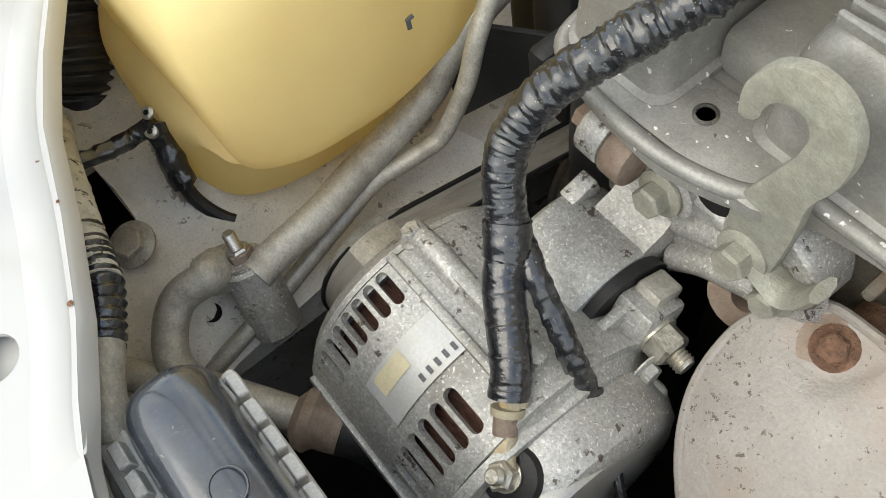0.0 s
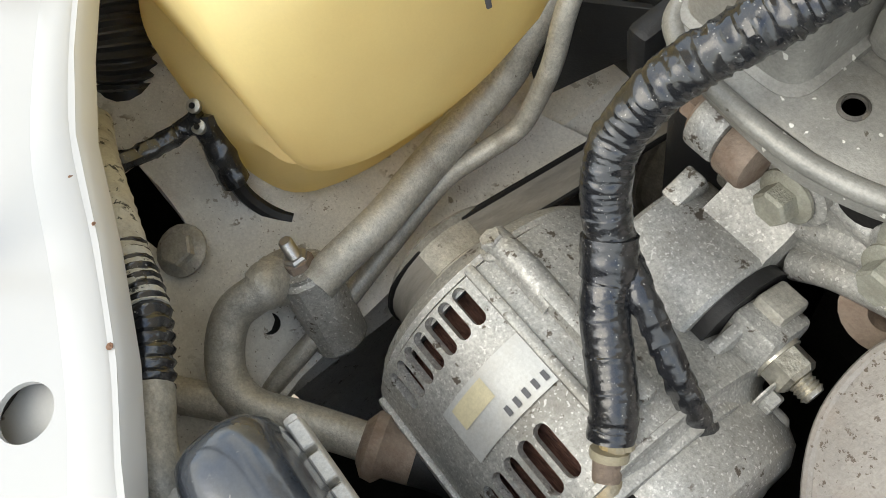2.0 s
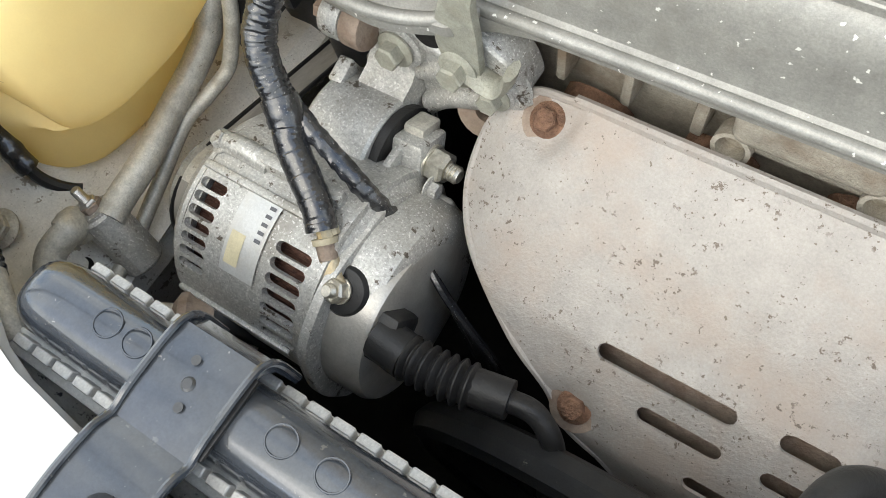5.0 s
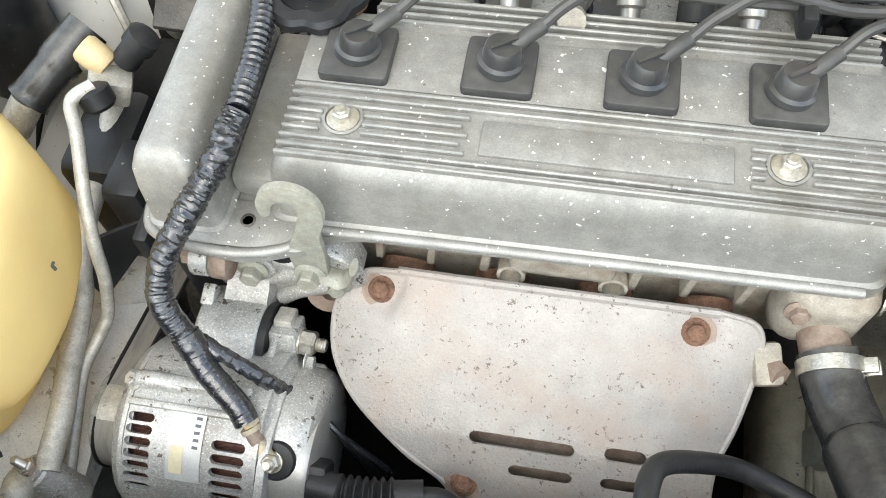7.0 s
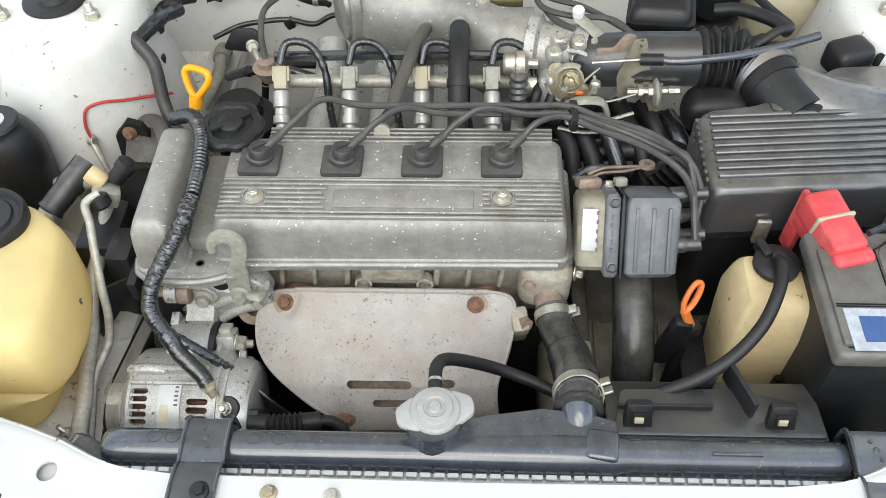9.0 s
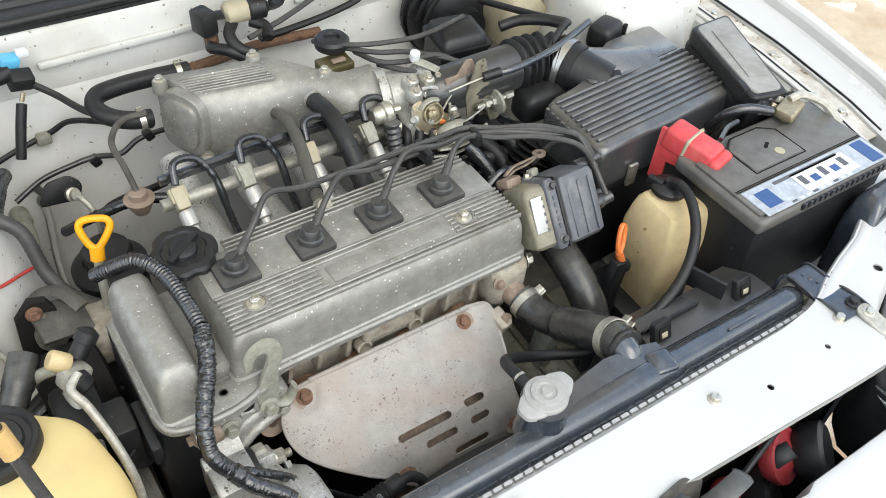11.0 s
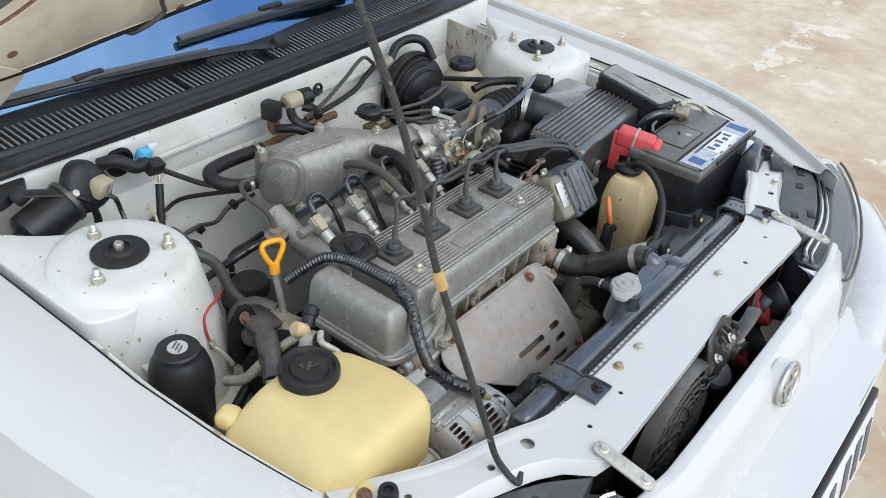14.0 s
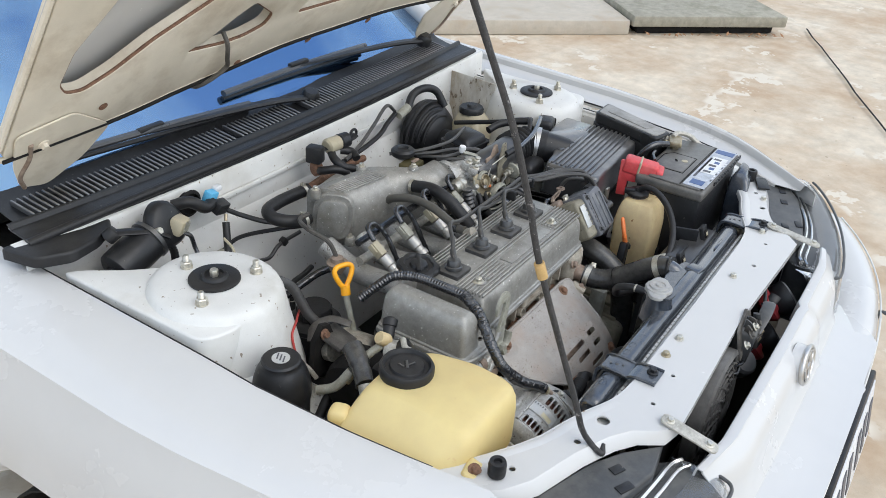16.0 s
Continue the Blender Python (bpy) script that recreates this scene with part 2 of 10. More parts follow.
# near-black for dark parts, and for shade painted into gaps, holes and recesses
M_VOID = mat("dark_part_and_gap_shade", (0.014, 0.0132, 0.0125), 0.8, var=0.4, scale=30, dirt=(0.028, 0.026, 0.023), amount=0.5, dscale=14, bump=0.1, spec=0.2)
M_COPPER = mat("copper_winding", (0.17, 0.085, 0.062), 0.4, 0.5, var=0.6, scale=300, stretch=(1, 6, 1), bump=0.2, bscale=350)
M_LABEL = mat("printed_label", (0.70, 0.71, 0.72), 0.3, 0.0, var=0.04, dirt=(0.45, 0.42, 0.36), amount=0.5, dscale=40, bump=0.01, grain=0.04)
M_SILVER = mat("silver_label", (0.56, 0.565, 0.55), 0.42, 0.3, var=0.06, dirt=(0.5, 0.46, 0.38), amount=0.5, dscale=40, bump=0.01)
M_INK = mat("label_ink", (0.10, 0.10, 0.11), 0.5, bump=0.0)
M_BLUEINK = mat("blue_label_ink", (0.035, 0.085, 0.23), 0.35, bump=0.0)
M_GOLDINK = mat("gold_label_ink", (0.60, 0.54, 0.36), 0.4, bump=0.0)
M_FIN = mat("radiator_fins", (0.30, 0.29, 0.27), 0.5, 0.6, var=0.3, scale=200, dirt=(0.12, 0.10, 0.08), amount=0.6, dscale=30, bump=0.2, bscale=500, stretch=(3, 1, 0.2))
M_CRIMP = mat("crimped_aluminium", (0.60, 0.59, 0.56), 0.45, 0.2, var=0.12, scale=90, dirt=(0.3, 0.27, 0.22), amount=0.5, dscale=40, bump=0.05, grain=0.25)
M_BELT = mat("dusty_belt", (0.25, 0.235, 0.21), 0.75, var=0.2, scale=180, dirt=(0.19, 0.172, 0.148), amount=0.5, dscale=30, bump=0.1, stretch=(1, 0.2, 0.2))
M_TYRE = mat("tyre_rubber", (0.022, 0.022, 0.022), 0.8, var=0.3, scale=60, dirt=(0.06, 0.055, 0.045), amount=0.5, dscale=12, bump=0.1)
M_CONC = mat("stained_concrete", (0.58, 0.50, 0.385), 0.85, var=0.16, scale=9, dirt=(0.40, 0.275, 0.165), amount=0.8, dscale=1.4, bump=0.12, bscale=90, clean=0.42, spots=(0.27, 0.22, 0.15), sscale=22, sthresh=0.735, spots2=(0.63, 0.565, 0.46), s2scale=2.6, s2thresh=0.56, grain=0.1)
M_KERB = mat("mossy_concrete", (0.30, 0.28, 0.22), 0.9, var=0.2, scale=20, dirt=(0.13, 0.13, 0.08), amount=0.7, dscale=4, bump=0.3, bscale=60)
M_PALE = mat("pale_flaking_paint", (0.44, 0.395, 0.325), 0.85, var=0.1, scale=20, dirt=(0.34, 0.27, 0.19), amount=0.7, dscale=5, bump=0.2, bscale=60)
M_LAMP = mat("lamp_lens", (0.85, 0.86, 0.86), 0.08, trans=0.9, var=0.02, bump=0.0, grain=0)
M_REFL = mat("lamp_reflector", (0.75, 0.75, 0.74), 0.2, 0.95, var=0.1, bump=0.03, grain=0)
M_LAMPBACK = mat("dusty_lamp_plastic", (0.05, 0.052, 0.054), 0.4, var=0.2, scale=50, dirt=(0.14, 0.132, 0.118), amount=0.6, dscale=16, bump=0.03, dust_sheen=0.12)
M_GREASE = mat("greasy_dark_metal", (0.105, 0.097, 0.085), 0.55, 0.2, var=0.35, scale=40, dirt=(0.035, 0.031, 0.027), amount=0.8, dscale=14, bump=0.1, bscale=300, spots2=(0.16, 0.14, 0.11), s2scale=60, s2thresh=0.62)
M_BATLABEL = mat("grey_battery_label", (0.42, 0.45, 0.50), 0.35, var=0.2, scale=120, dirt=(0.26, 0.26, 0.27), amount=0.7, dscale=40, bump=0.01)
# lid top greyed by dust and by sky reflection put into the colour
M_LID = mat("grey_dusty_plastic", (0.034, 0.035, 0.038), 0.30, var=0.2, scale=60, dirt=(0.062, 0.060, 0.056), amount=0.6, dscale=9, bump=0.012, bscale=700, dust_sheen=0.36, spec=1.0, coat=0.5, sheen=0.15, grain=0.22)
M_HORN = mat("dark_red_paint", (0.28, 0.03, 0.035), 0.35, var=0.2, dirt=(0.06, 0.03, 0.03), amount=0.6, dscale=30, bump=0.03)
M_SCUFF = mat("scuffed_white_tape", (0.56, 0.55, 0.50), 0.55, var=0.12, scale=120, dirt=(0.22, 0.20, 0.17), amount=0.8, dscale=60, bump=0.10, bscale=500, spots2=(0.04, 0.04, 0.04), s2scale=190, s2thresh=0.56, clean=0.46, grain=0.2)
M_BRIGHT = mat("bright_pressed_steel", (0.47, 0.455, 0.42), 0.36, 0.55, var=0.08, scale=120, dirt=(0.32, 0.29, 0.24), amount=0.5, dscale=22, bump=0.03, bscale=500, spots2=(0.16, 0.14, 0.11), s2scale=140, s2thresh=0.68, grain=0.16)
M_DUSTTOP = mat("bleached_grey_plastic", (0.30, 0.295, 0.28), 0.6, var=0.12, scale=60, dirt=(0.16, 0.15, 0.135), amount=0.6, dscale=18, bump=0.04, bscale=300, grain=0.15)
M_STAINBAY = mat("water_stained_paint", (0.62, 0.60, 0.55), 0.55, var=0.08, scale=40, dirt=(0.30, 0.24, 0.16), amount=0.85, dscale=16, bump=0.04, bscale=120, spots2=(0.16, 0.12, 0.08), s2scale=70, s2thresh=0.58, stretch=(1, 1, 0.45), clean=0.42, grain=0.12)
M_BATTOP = mat("dusty_battery_plastic", (0.115, 0.11, 0.102), 0.42, var=0.2, scale=60, dirt=(0.06, 0.057, 0.053), amount=0.6, dscale=22, bump=0.02, bscale=500, dust_sheen=0.12, grain=0.25)
M_ROD = mat("chipped_black_paint", (0.028, 0.027, 0.027), 0.5, var=0.4, scale=180, dirt=(0.060, 0.053, 0.048), amount=0.8, dscale=45, bump=0.15, bscale=500, spots2=(0.20, 0.19, 0.18), s2scale=120, s2thresh=0.60, grain=0.4)
M_GEAR = mat("dull_gearbox_alloy", (0.24, 0.22, 0.165), 0.6, 0.2, var=0.25, scale=50, dirt=(0.10, 0.085, 0.06), amount=0.75, dscale=14, bump=0.06, bscale=300, spots2=(0.06, 0.05, 0.04), s2scale=90, s2thresh=0.62, grain=0.25)
M_CAP = mat("matt_aluminium_cap", (0.36, 0.355, 0.34), 0.5, 0.1, var=0.08, scale=120, dirt=(0.34, 0.31, 0.27), amount=0.5, dscale=50, bump=0.02, grain=0.12)
M_FELT = mat("leaf_litter", (0.33, 0.18, 0.09), 0.9, var=0.4, scale=50, bump=0.2)


def pane_mat(name, tint, blue_gloss):
    """Tinted glass mixed with a gloss whose blue paints in the sky reflection."""
    m = bpy.data.materials.new(name)
    m.use_nodes = True
    nt = m.node_tree
    b = nt.nodes["Principled BSDF"]
    b.inputs["Base Color"].default_value = (*tint, 1)
    b.inputs["Roughness"].default_value = 0.015
    b.inputs["IOR"].default_value = 1.52
    b.inputs["Transmission Weight"].default_value = 1.0
    g = nt.nodes.new("ShaderNodeBsdfGlossy")
    g.inputs["Color"].default_value = (0.28, 0.46, 0.70, 1)
    g.inputs["Roughness"].default_value = 0.01
    x = nt.nodes.new("ShaderNodeMixShader")
    x.inputs[0].default_value = blue_gloss
    nt.links.new(b.outputs[0], x.inputs[1])
    nt.links.new(g.outputs[0], x.inputs[2])
    nt.links.new(x.outputs[0], nt.nodes["Material Output"].inputs["Surface"])
    return m


M_GLASS = pane_mat("windscreen_glass", (0.55, 0.62, 0.66), 0.62)


# ---- mesh helpers ----
WORLD = {}


def thing(name, at, label, category, group="", kind=""):
    ob = new(name)
    ob.empty_display_size = 0.03
    ob.location = at
    WORLD[ob] = Matrix.Translation(at)
    return tagged(ob, label, category, group, kind)


def part(name, bm, material, parent=None, label="", sharp=38.0, category="", kind=""):
    bmesh.ops.recalc_face_normals(bm, faces=bm.faces)
    lim = radians(sharp)
    for f in bm.faces:
        f.smooth = True
    for e in bm.edges:
        if len(e.link_faces) != 2 or e.calc_face_angle(0.0) > lim:
            e.smooth = False
    me = bpy.data.meshes.new(name)
    bm.to_mesh(me)
    bm.free()
    me.materials.append(material)
    ob = new(name, me)
    WORLD[ob] = Matrix()
    if parent is not None:
        ob.parent = parent
        ob.matrix_parent_inverse = WORLD[parent].inverted()
    return tagged(ob, label, category, "", kind)


def again(ob, name, m, parent):
    """Another piece on the same mesh, moved by m."""
    o = new(name, ob.data)
    o.parent = parent
    o.matrix_parent_inverse = WORLD[parent].inverted()
    o.matrix_basis = m
    WORLD[o] = m
    return o


def bev(bm, off, seg=2, edges=None, limit=25.0):
    es = [e for e in (edges or bm.edges) if len(e.link_faces) == 2 and e.calc_face_angle(0.0) > radians(limit)]
    if es:
        bmesh.ops.bevel(bm, geom=es, offset=off, segments=seg, affect='EDGES', profile=0.5, clamp_overlap=True)


def merge(bm, other):
    me = bpy.data.meshes.new("tmp")
    other.to_mesh(me)
    other.free()
    bm.from_mesh(me)
    bpy.data.meshes.remove(me)
    return bm


def box(c, s, rot=(0, 0, 0), b=0.0, seg=2, taper=(1, 1)):
    """A box round c of size s; taper scales its top in x and y."""
    bm = bmesh.new()
    bmesh.ops.create_cube(bm, size=1)
    for v in bm.verts:
        k = taper if v.co.z > 0 else (1, 1)
        v.co = Vector((v.co.x * s[0] * k[0], v.co.y * s[1] * k[1], v.co.z * s[2]))
    if b:
        bev(bm, b, seg)
    bmesh.ops.transform(bm, matrix=pose(*c, *rot), verts=bm.verts)
    return bm


def frame_of(axis):
    a = Vector(axis).normalized()
    u = a.cross(Vector((0, 0, 1)) if abs(a.z) < 0.9 else Vector((1, 0, 0))).normalized()
    return u, a.cross(u).normalized(), a


def lathe(p, axis, prof, seg=28, wob=None, cap=True):
    """A turned shape from p along axis; prof: rows of radius and height."""
    bm = bmesh.new()
    u, v, a = frame_of(axis)
    p = Vector(p)
    rings = []
    for r, h in prof:
        c = p + a * h
        if r < 1e-6:
            rings.append([bm.verts.new(c)])
        else:
            row = []
            for i in range(seg):
                t = 2 * math.pi * i / seg
                k = wob(t, h) if wob else 1.0
                row.append(bm.verts.new(c + (u * math.cos(t) + v * math.sin(t)) * r * k))
            rings.append(row)
    for a_, b_ in zip(rings, rings[1:]):
        for i in range(seg):
            j = (i + 1) % seg
            if len(a_) == 1 and len(b_) == 1:
                continue
            if len(a_) == 1:
                bm.faces.new((a_[0], b_[i], b_[j]))
            elif len(b_) == 1:
                bm.faces.new((a_[i], a_[j], b_[0]))
            else:
                bm.faces.new((a_[i], a_[j], b_[j], b_[i]))
    for r in (rings[0], rings[-1]) if cap else ():
        if len(r) > 1:
            bm.faces.new(r)
    return bm


def cyl(p0, p1, r0, r1=None, seg=20, b=0.0):
    p0, p1 = Vector(p0), Vector(p1)
    r1 = r0 if r1 is None else r1
    h = (p1 - p0).length
    if b:
        prof = [(r0 - b, 0), (r0 - b * 0.3, b * 0.3), (r0, b), (r1, h - b), (r1 - b * 0.3, h - b * 0.3), (r1 - b, h)]
    else:
        prof = [(r0, 0), (r1, h)]
    return lathe(p0, p1 - p0, prof, seg)


def curve_pts(pts, n=10):
    """A smooth line through pts."""
    P = [Vector(p) for p in pts]
    if len(P) == 2:
        return [P[0].lerp(P[1], i / n) for i in range(n + 1)]
    Q = [P[0] * 2 - P[1], *P, P[-1] * 2 - P[-2]]
    out = []
    for i in range(1, len(Q) - 2):
        a, b_, c, d = Q[i - 1:i + 3]
        for k in range(n):
            t = k / n
            out.append(0.5 * ((2 * b_) + (c - a) * t + (2 * a - 5 * b_ + 4 * c - d) * t * t + (3 * b_ - a - 3 * c + d) * t ** 3))
    out.append(P[-1])
    return out


def tube(pts, r, seg=12, n=10, rad=None, cap=True, flat=1.0):
    """A round bar or hose through pts. rad(s, a): factor on the radius by the metres run and the angle."""
    line = curve_pts(pts, n)
    bm = bmesh.new()
    t0 = (line[1] - line[0]).normalized()
    u, v, _ = frame_of(t0)
    rings, run, prev = [], 0.0, t0
    for i, p in enumerate(line):
        t = (line[min(i + 1, len(line) - 1)] - line[max(i - 1, 0)]).normalized()
        q = prev.rotation_difference(t)
        u, v, prev = q @ u, q @ v, t
        if i:
            run += (p - line[i - 1]).length
        row = []
        for k in range(seg):
            a = 2 * math.pi * k / seg
            f = rad(run, a) if rad else 1.0
            row.append(bm.verts.new(p + (u * math.cos(a) + v * math.sin(a) * flat) * r * f))
        rings.append(row)
    for a_, b_ in zip(rings, rings[1:]):
        for k in range(seg):
            j = (k + 1) % seg
            bm.faces.new((a_[k], a_[j], b_[j], b_[k]))
    if cap:
        bm.faces.new(rings[0])
        bm.faces.new(rings[-1])
    return bm


def wrapped(pitch=0.009, deep=0.07, rough_=0.06, lean=1.0, seed=0.0):
    """Radius of a taped loom: a saw of overlapping turns with creases."""
    def f(s, a):
        k = ((s + lean * 0.004 * math.sin(a + seed)) / pitch) % 1.0
        return 1 + deep * (k - 0.5) + rough_ * noise.noise((s * 150 + seed * 7, math.cos(a) * 1.6, math.sin(a) * 1.6)) + 0.05 * noise.noise((s * 40, math.cos(a), seed + math.sin(a)))
    return f


def ribbed(pitch=0.0045, deep=0.09):
    return lambda s, a: 1 + deep * math.sin(2 * math.pi * s / pitch)


def loft(rings, closed=True, caps=True):
    bm = bmesh.new()
    R = [[bm.verts.new(p) for p in ring] for ring in rings]
    n = len(R[0])
    for a_, b_ in zip(R, R[1:]):
        for k in range(n if closed else n - 1):
            j = (k + 1) % n
            bm.faces.new((a_[k], a_[j], b_[j], b_[k]))
    if closed and caps:
        bm.faces.new(R[0])
        bm.faces.new(R[-1])
    return bm


def sheet(rings, thick=0.0):
    bm = loft(rings, closed=False)
    if thick:
        bmesh.ops.recalc_face_normals(bm, faces=bm.faces)
        bmesh.ops.solidify(bm, geom=bm.faces[:], thickness=thick)
    return bm


def plate(outline, z0, z1, holes=(), b=0.0, seg=2, m=None):
    """A flat piece between two heights, with round holes (x, y, radius)."""
    bm = bmesh.new()
    def loop(pts):
        vs = [bm.verts.new((x, y, z0)) for x, y in pts]
        return [bm.edges.new((vs[i], vs[(i + 1) % len(vs)])) for i in range(len(vs))]
    if holes:
        es = loop(outline)
        for hx, hy, hr in holes:
            es += loop([(hx + hr * math.cos(2 * math.pi * k / 28), hy + hr * math.sin(2 * math.pi * k / 28)) for k in range(28)])
        bmesh.ops.triangle_fill(bm, use_beauty=True, edges=es)
    else:
        bm.faces.new([bm.verts.new((x, y, z0)) for x, y in outline])
    r = bmesh.ops.extrude_face_region(bm, geom=bm.faces[:])
    for v in [g for g in r["geom"] if isinstance(g, bmesh.types.BMVert)]:
        v.co.z = z1
    bmesh.ops.recalc_face_normals(bm, faces=bm.faces)
    if b:
        bev(bm, b, seg, [e for e in bm.edges if abs(e.verts[0].co.z - z1) < 1e-6 and abs(e.verts[1].co.z - z1) < 1e-6])
    if m is not None:
        bmesh.ops.transform(bm, matrix=m, verts=bm.verts)
    return bm


def rounded(pts, r, n=4):
    """An outline with its corners rounded."""
    out = []
    k = len(pts)
    for i in range(k):
        p, a, c = Vector(pts[i]), Vector(pts[i - 1]), Vector(pts[(i + 1) % k])
        d0, d1 = (a - p), (c - p)
        q = min(r, d0.length * 0.45, d1.length * 0.45)
        s, e = p + d0.normalized() * q, p + d1.normalized() * q
        for j in range(n + 1):
            t = j / n
            out.append(tuple((s * (1 - t) ** 2 + p * 2 * t * (1 - t) + e * t * t)))
    return out


def rect(x0, y0, x1, y1, r=0.005, n=4):
    return rounded([(x0, y0), (x1, y0), (x1, y1), (x0, y1)], r, n)


def smooth_wob(bm, amp, scale, seed=0.0):
    for v in bm.verts:
        d = noise.noise_vector(v.co * scale + Vector((seed, seed, seed)))
        v.co += d * amp
    return bm


def hexbolt(p, axis, d, parent, material, flange=True, name="bolt", h=None, label=""):
    """A hexagon head across flats d on a washer face at p, pointing along axis."""
    h = h or d * 0.6
    bm = lathe(p, axis, [(d * 0.85, 0), (d * 0.85, d * 0.1), (d * 0.62, d * 0.2), (d * 0.3, d * 0.2)] if flange else [(d * 0.5, 0), (d * 0.5, d * 0.05)], 18)
    a = Vector(axis).normalized()
    hx = lathe(Vector(p) + a * d * 0.12, axis, [(d * 0.57, 0), (d * 0.57, h * 0.85), (d * 0.5, h), (d * 0.3, h)], 6)
    merge(bm, hx)
    return part(name, bm, material, parent, label, 25)


def stud(p, axis, d, length, parent, material, name="stud"):
    """A threaded end with its nut."""
    a = Vector(axis).normalized()
    bm = lathe(p, axis, [(d * 0.95, 0), (d * 0.95, d * 0.15), (d * 0.8, d * 0.16), (d * 0.5, d * 0.17)], 18)
    merge(bm, lathe(Vector(p) + a * d * 0.15, axis, [(d * 0.88, 0), (d * 0.88, d * 0.8), (d * 0.7, d * 0.95), (d * 0.4, d * 0.95)], 6))
    prof, n = [], max(4, int(length / (d * 0.16)))
    for i in range(n):
        prof += [(d * 0.5, length * i / n), (d * 0.42, length * (i + 0.5) / n)]
    prof.append((d * 0.38, length))
    merge(bm, lathe(p, axis, prof, 12))
    return part(name, bm, material, parent, "", 30)


def band(p, axis, r, w, parent, material, name="hose_clamp", ears=True, up=(0, 0, 1)):
    """A spring clamp round a hose."""
    a = Vector(axis).normalized()
    bm = lathe(Vector(p) - a * w / 2, axis, [(r, 0), (r * 1.07, 0), (r * 1.07, w), (r, w), (r, 0)], 28, cap=False)
    if ears:
        u = Vector(up).normalized()
        s = a.cross(u).normalized()
        for k in (-1, 1):
            q = Vector(p) + u * r * 1.15 + s * k * r * 0.22
            e = box((0, 0, 0), (0.003, w * 1.0, r * 0.55), b=0.0008)
            rot = Matrix((s, a, u)).transposed().to_4x4()
            bmesh.ops.transform(e, matrix=Matrix.Translation(q) @ rot, verts=e.verts)
            merge(bm, e)
    return part(name, bm, material, parent)


# ---- ground and surroundings ----
CX = 0.108                      # the car's middle plane


def mx(x):
    return 2 * CX - x


def lerp_rows(rows, y):
    ys = [r[0] for r in rows]
    return [float(np.interp(y, ys, [r[k] for r in rows])) for k in range(1, len(rows[0]))]


bm = bmesh.new()
bmesh.ops.create_grid(bm, x_segments=90, y_segments=90, size=0.5)
for v in bm.verts:
    gx, gy = v.co.x * 2, v.co.y * 2
    v.co.x, v.co.y = math.copysign(abs(gx) ** 2.2, gx) * 300, math.copysign(abs(gy) ** 2.2, gy) * 300
    v.co.z = 0.012 * noise.noise((v.co.x * 0.6, v.co.y * 0.6, 0)) if v.co.length < 30 else 0
part("ground", bm, M_CONC, None, "stained tan concrete yard with pale worn patches", category="ground", kind="structure")

joint = thing("slab_joint", (4.4, 0.1, 0), "dark open joint between two concrete slabs", "joint", kind="structure")
part("joint_gap", sheet([[(5.30 - 0.2 * i + 0.03 * noise.noise((i, 0, 0)), 0.52 - 0.0935 * i + w + 0.02 * noise.noise((i * 0.7, 5, 0)), 0.018) for w in (-0.007, 0.007)] for i in range(24)]), M_VOID, joint)
KD, KN = Vector((0.707, -0.707, 0)), Vector((0.707, 0.707, 0))
step = thing("concrete_step", (4.7, 1.1, 0), "mossy grey concrete step slab with a gap painted near-black beneath", "step", kind="structure")
k0 = Vector((4.25, 1.39, 0))
# the lower inset slab is near-black, painting the shade of the gap
for h0, h1, inset in ((0.06, 0.135, 0.0), (0.0, 0.06, 0.06)):
    c = k0 + KD * 0.55 + KN * (0.45 + inset)
    part("slab", smooth_wob(box((c.x, c.y, (h0 + h1) / 2), (1.12 - inset * 2, 0.9, h1 - h0), (0, 0, -45), b=0.012), 0.006, 9), M_KERB if h0 else M_VOID, step)
low_wall = thing("low_kerb", (3.3, 2.2, 0), "low pale flaking painted kerb", "kerb", kind="structure")
c = Vector((4.25, 1.42, 0)) - KD * 2.0 + KN * 0.45
part("kerb_top", smooth_wob(box((c.x, c.y, 0.05), (4.0, 0.9, 0.10), (0, 0, -45), b=0.012), 0.004, 7), M_PALE, low_wall)
litter = thing("fallen_leaves", (4.5, 0.85, 0), "few dry brown leaves lying by the step", "leaves", kind="stuff")
bm = bmesh.new()
for i in range(40):
    c = k0 + KD * random.uniform(0.1, 1.1) - KN * abs(random.gauss(0.03, 0.03))
    q = bmesh.new()
    q.faces.new([q.verts.new(p) for p in ((-0.02, 0, 0), (0, -0.009, 0.004), (0.022, 0, 0.008), (0, 0.01, 0.002))])
    bmesh.ops.transform(q, matrix=pose(c.x, c.y, 0.018, random.uniform(-30, 30), random.uniform(-30, 30), random.uniform(0, 360)), verts=q.verts)
    merge(bm, q)
part("leaf_scatter", bm, M_FELT, litter, kind="stuff")

# ---- car body ----
body = thing("car_body", (CX, 0.3, 0), "white painted car front end with open engine bay", "car")
ROWS_F = [(-0.40, 0.10, 0.200, 0.795), (-0.37, 0.090, 0.185, 0.800), (-0.29, 0.066, 0.140, 0.814), (-0.20, 0.040, 0.085, 0.826), (-0.136, 0.026, 0.055, 0.833), (-0.05, 0.012, 0.030, 0.839),
          (0.10, 0.0, 0.008, 0.846), (0.20, 0.0, 0.0, 0.850), (0.50, -0.004, -0.004, 0.858), (0.95, -0.010, -0.010, 0.870)]
ARCH_Y, ARCH_R = 0.24, 0.375
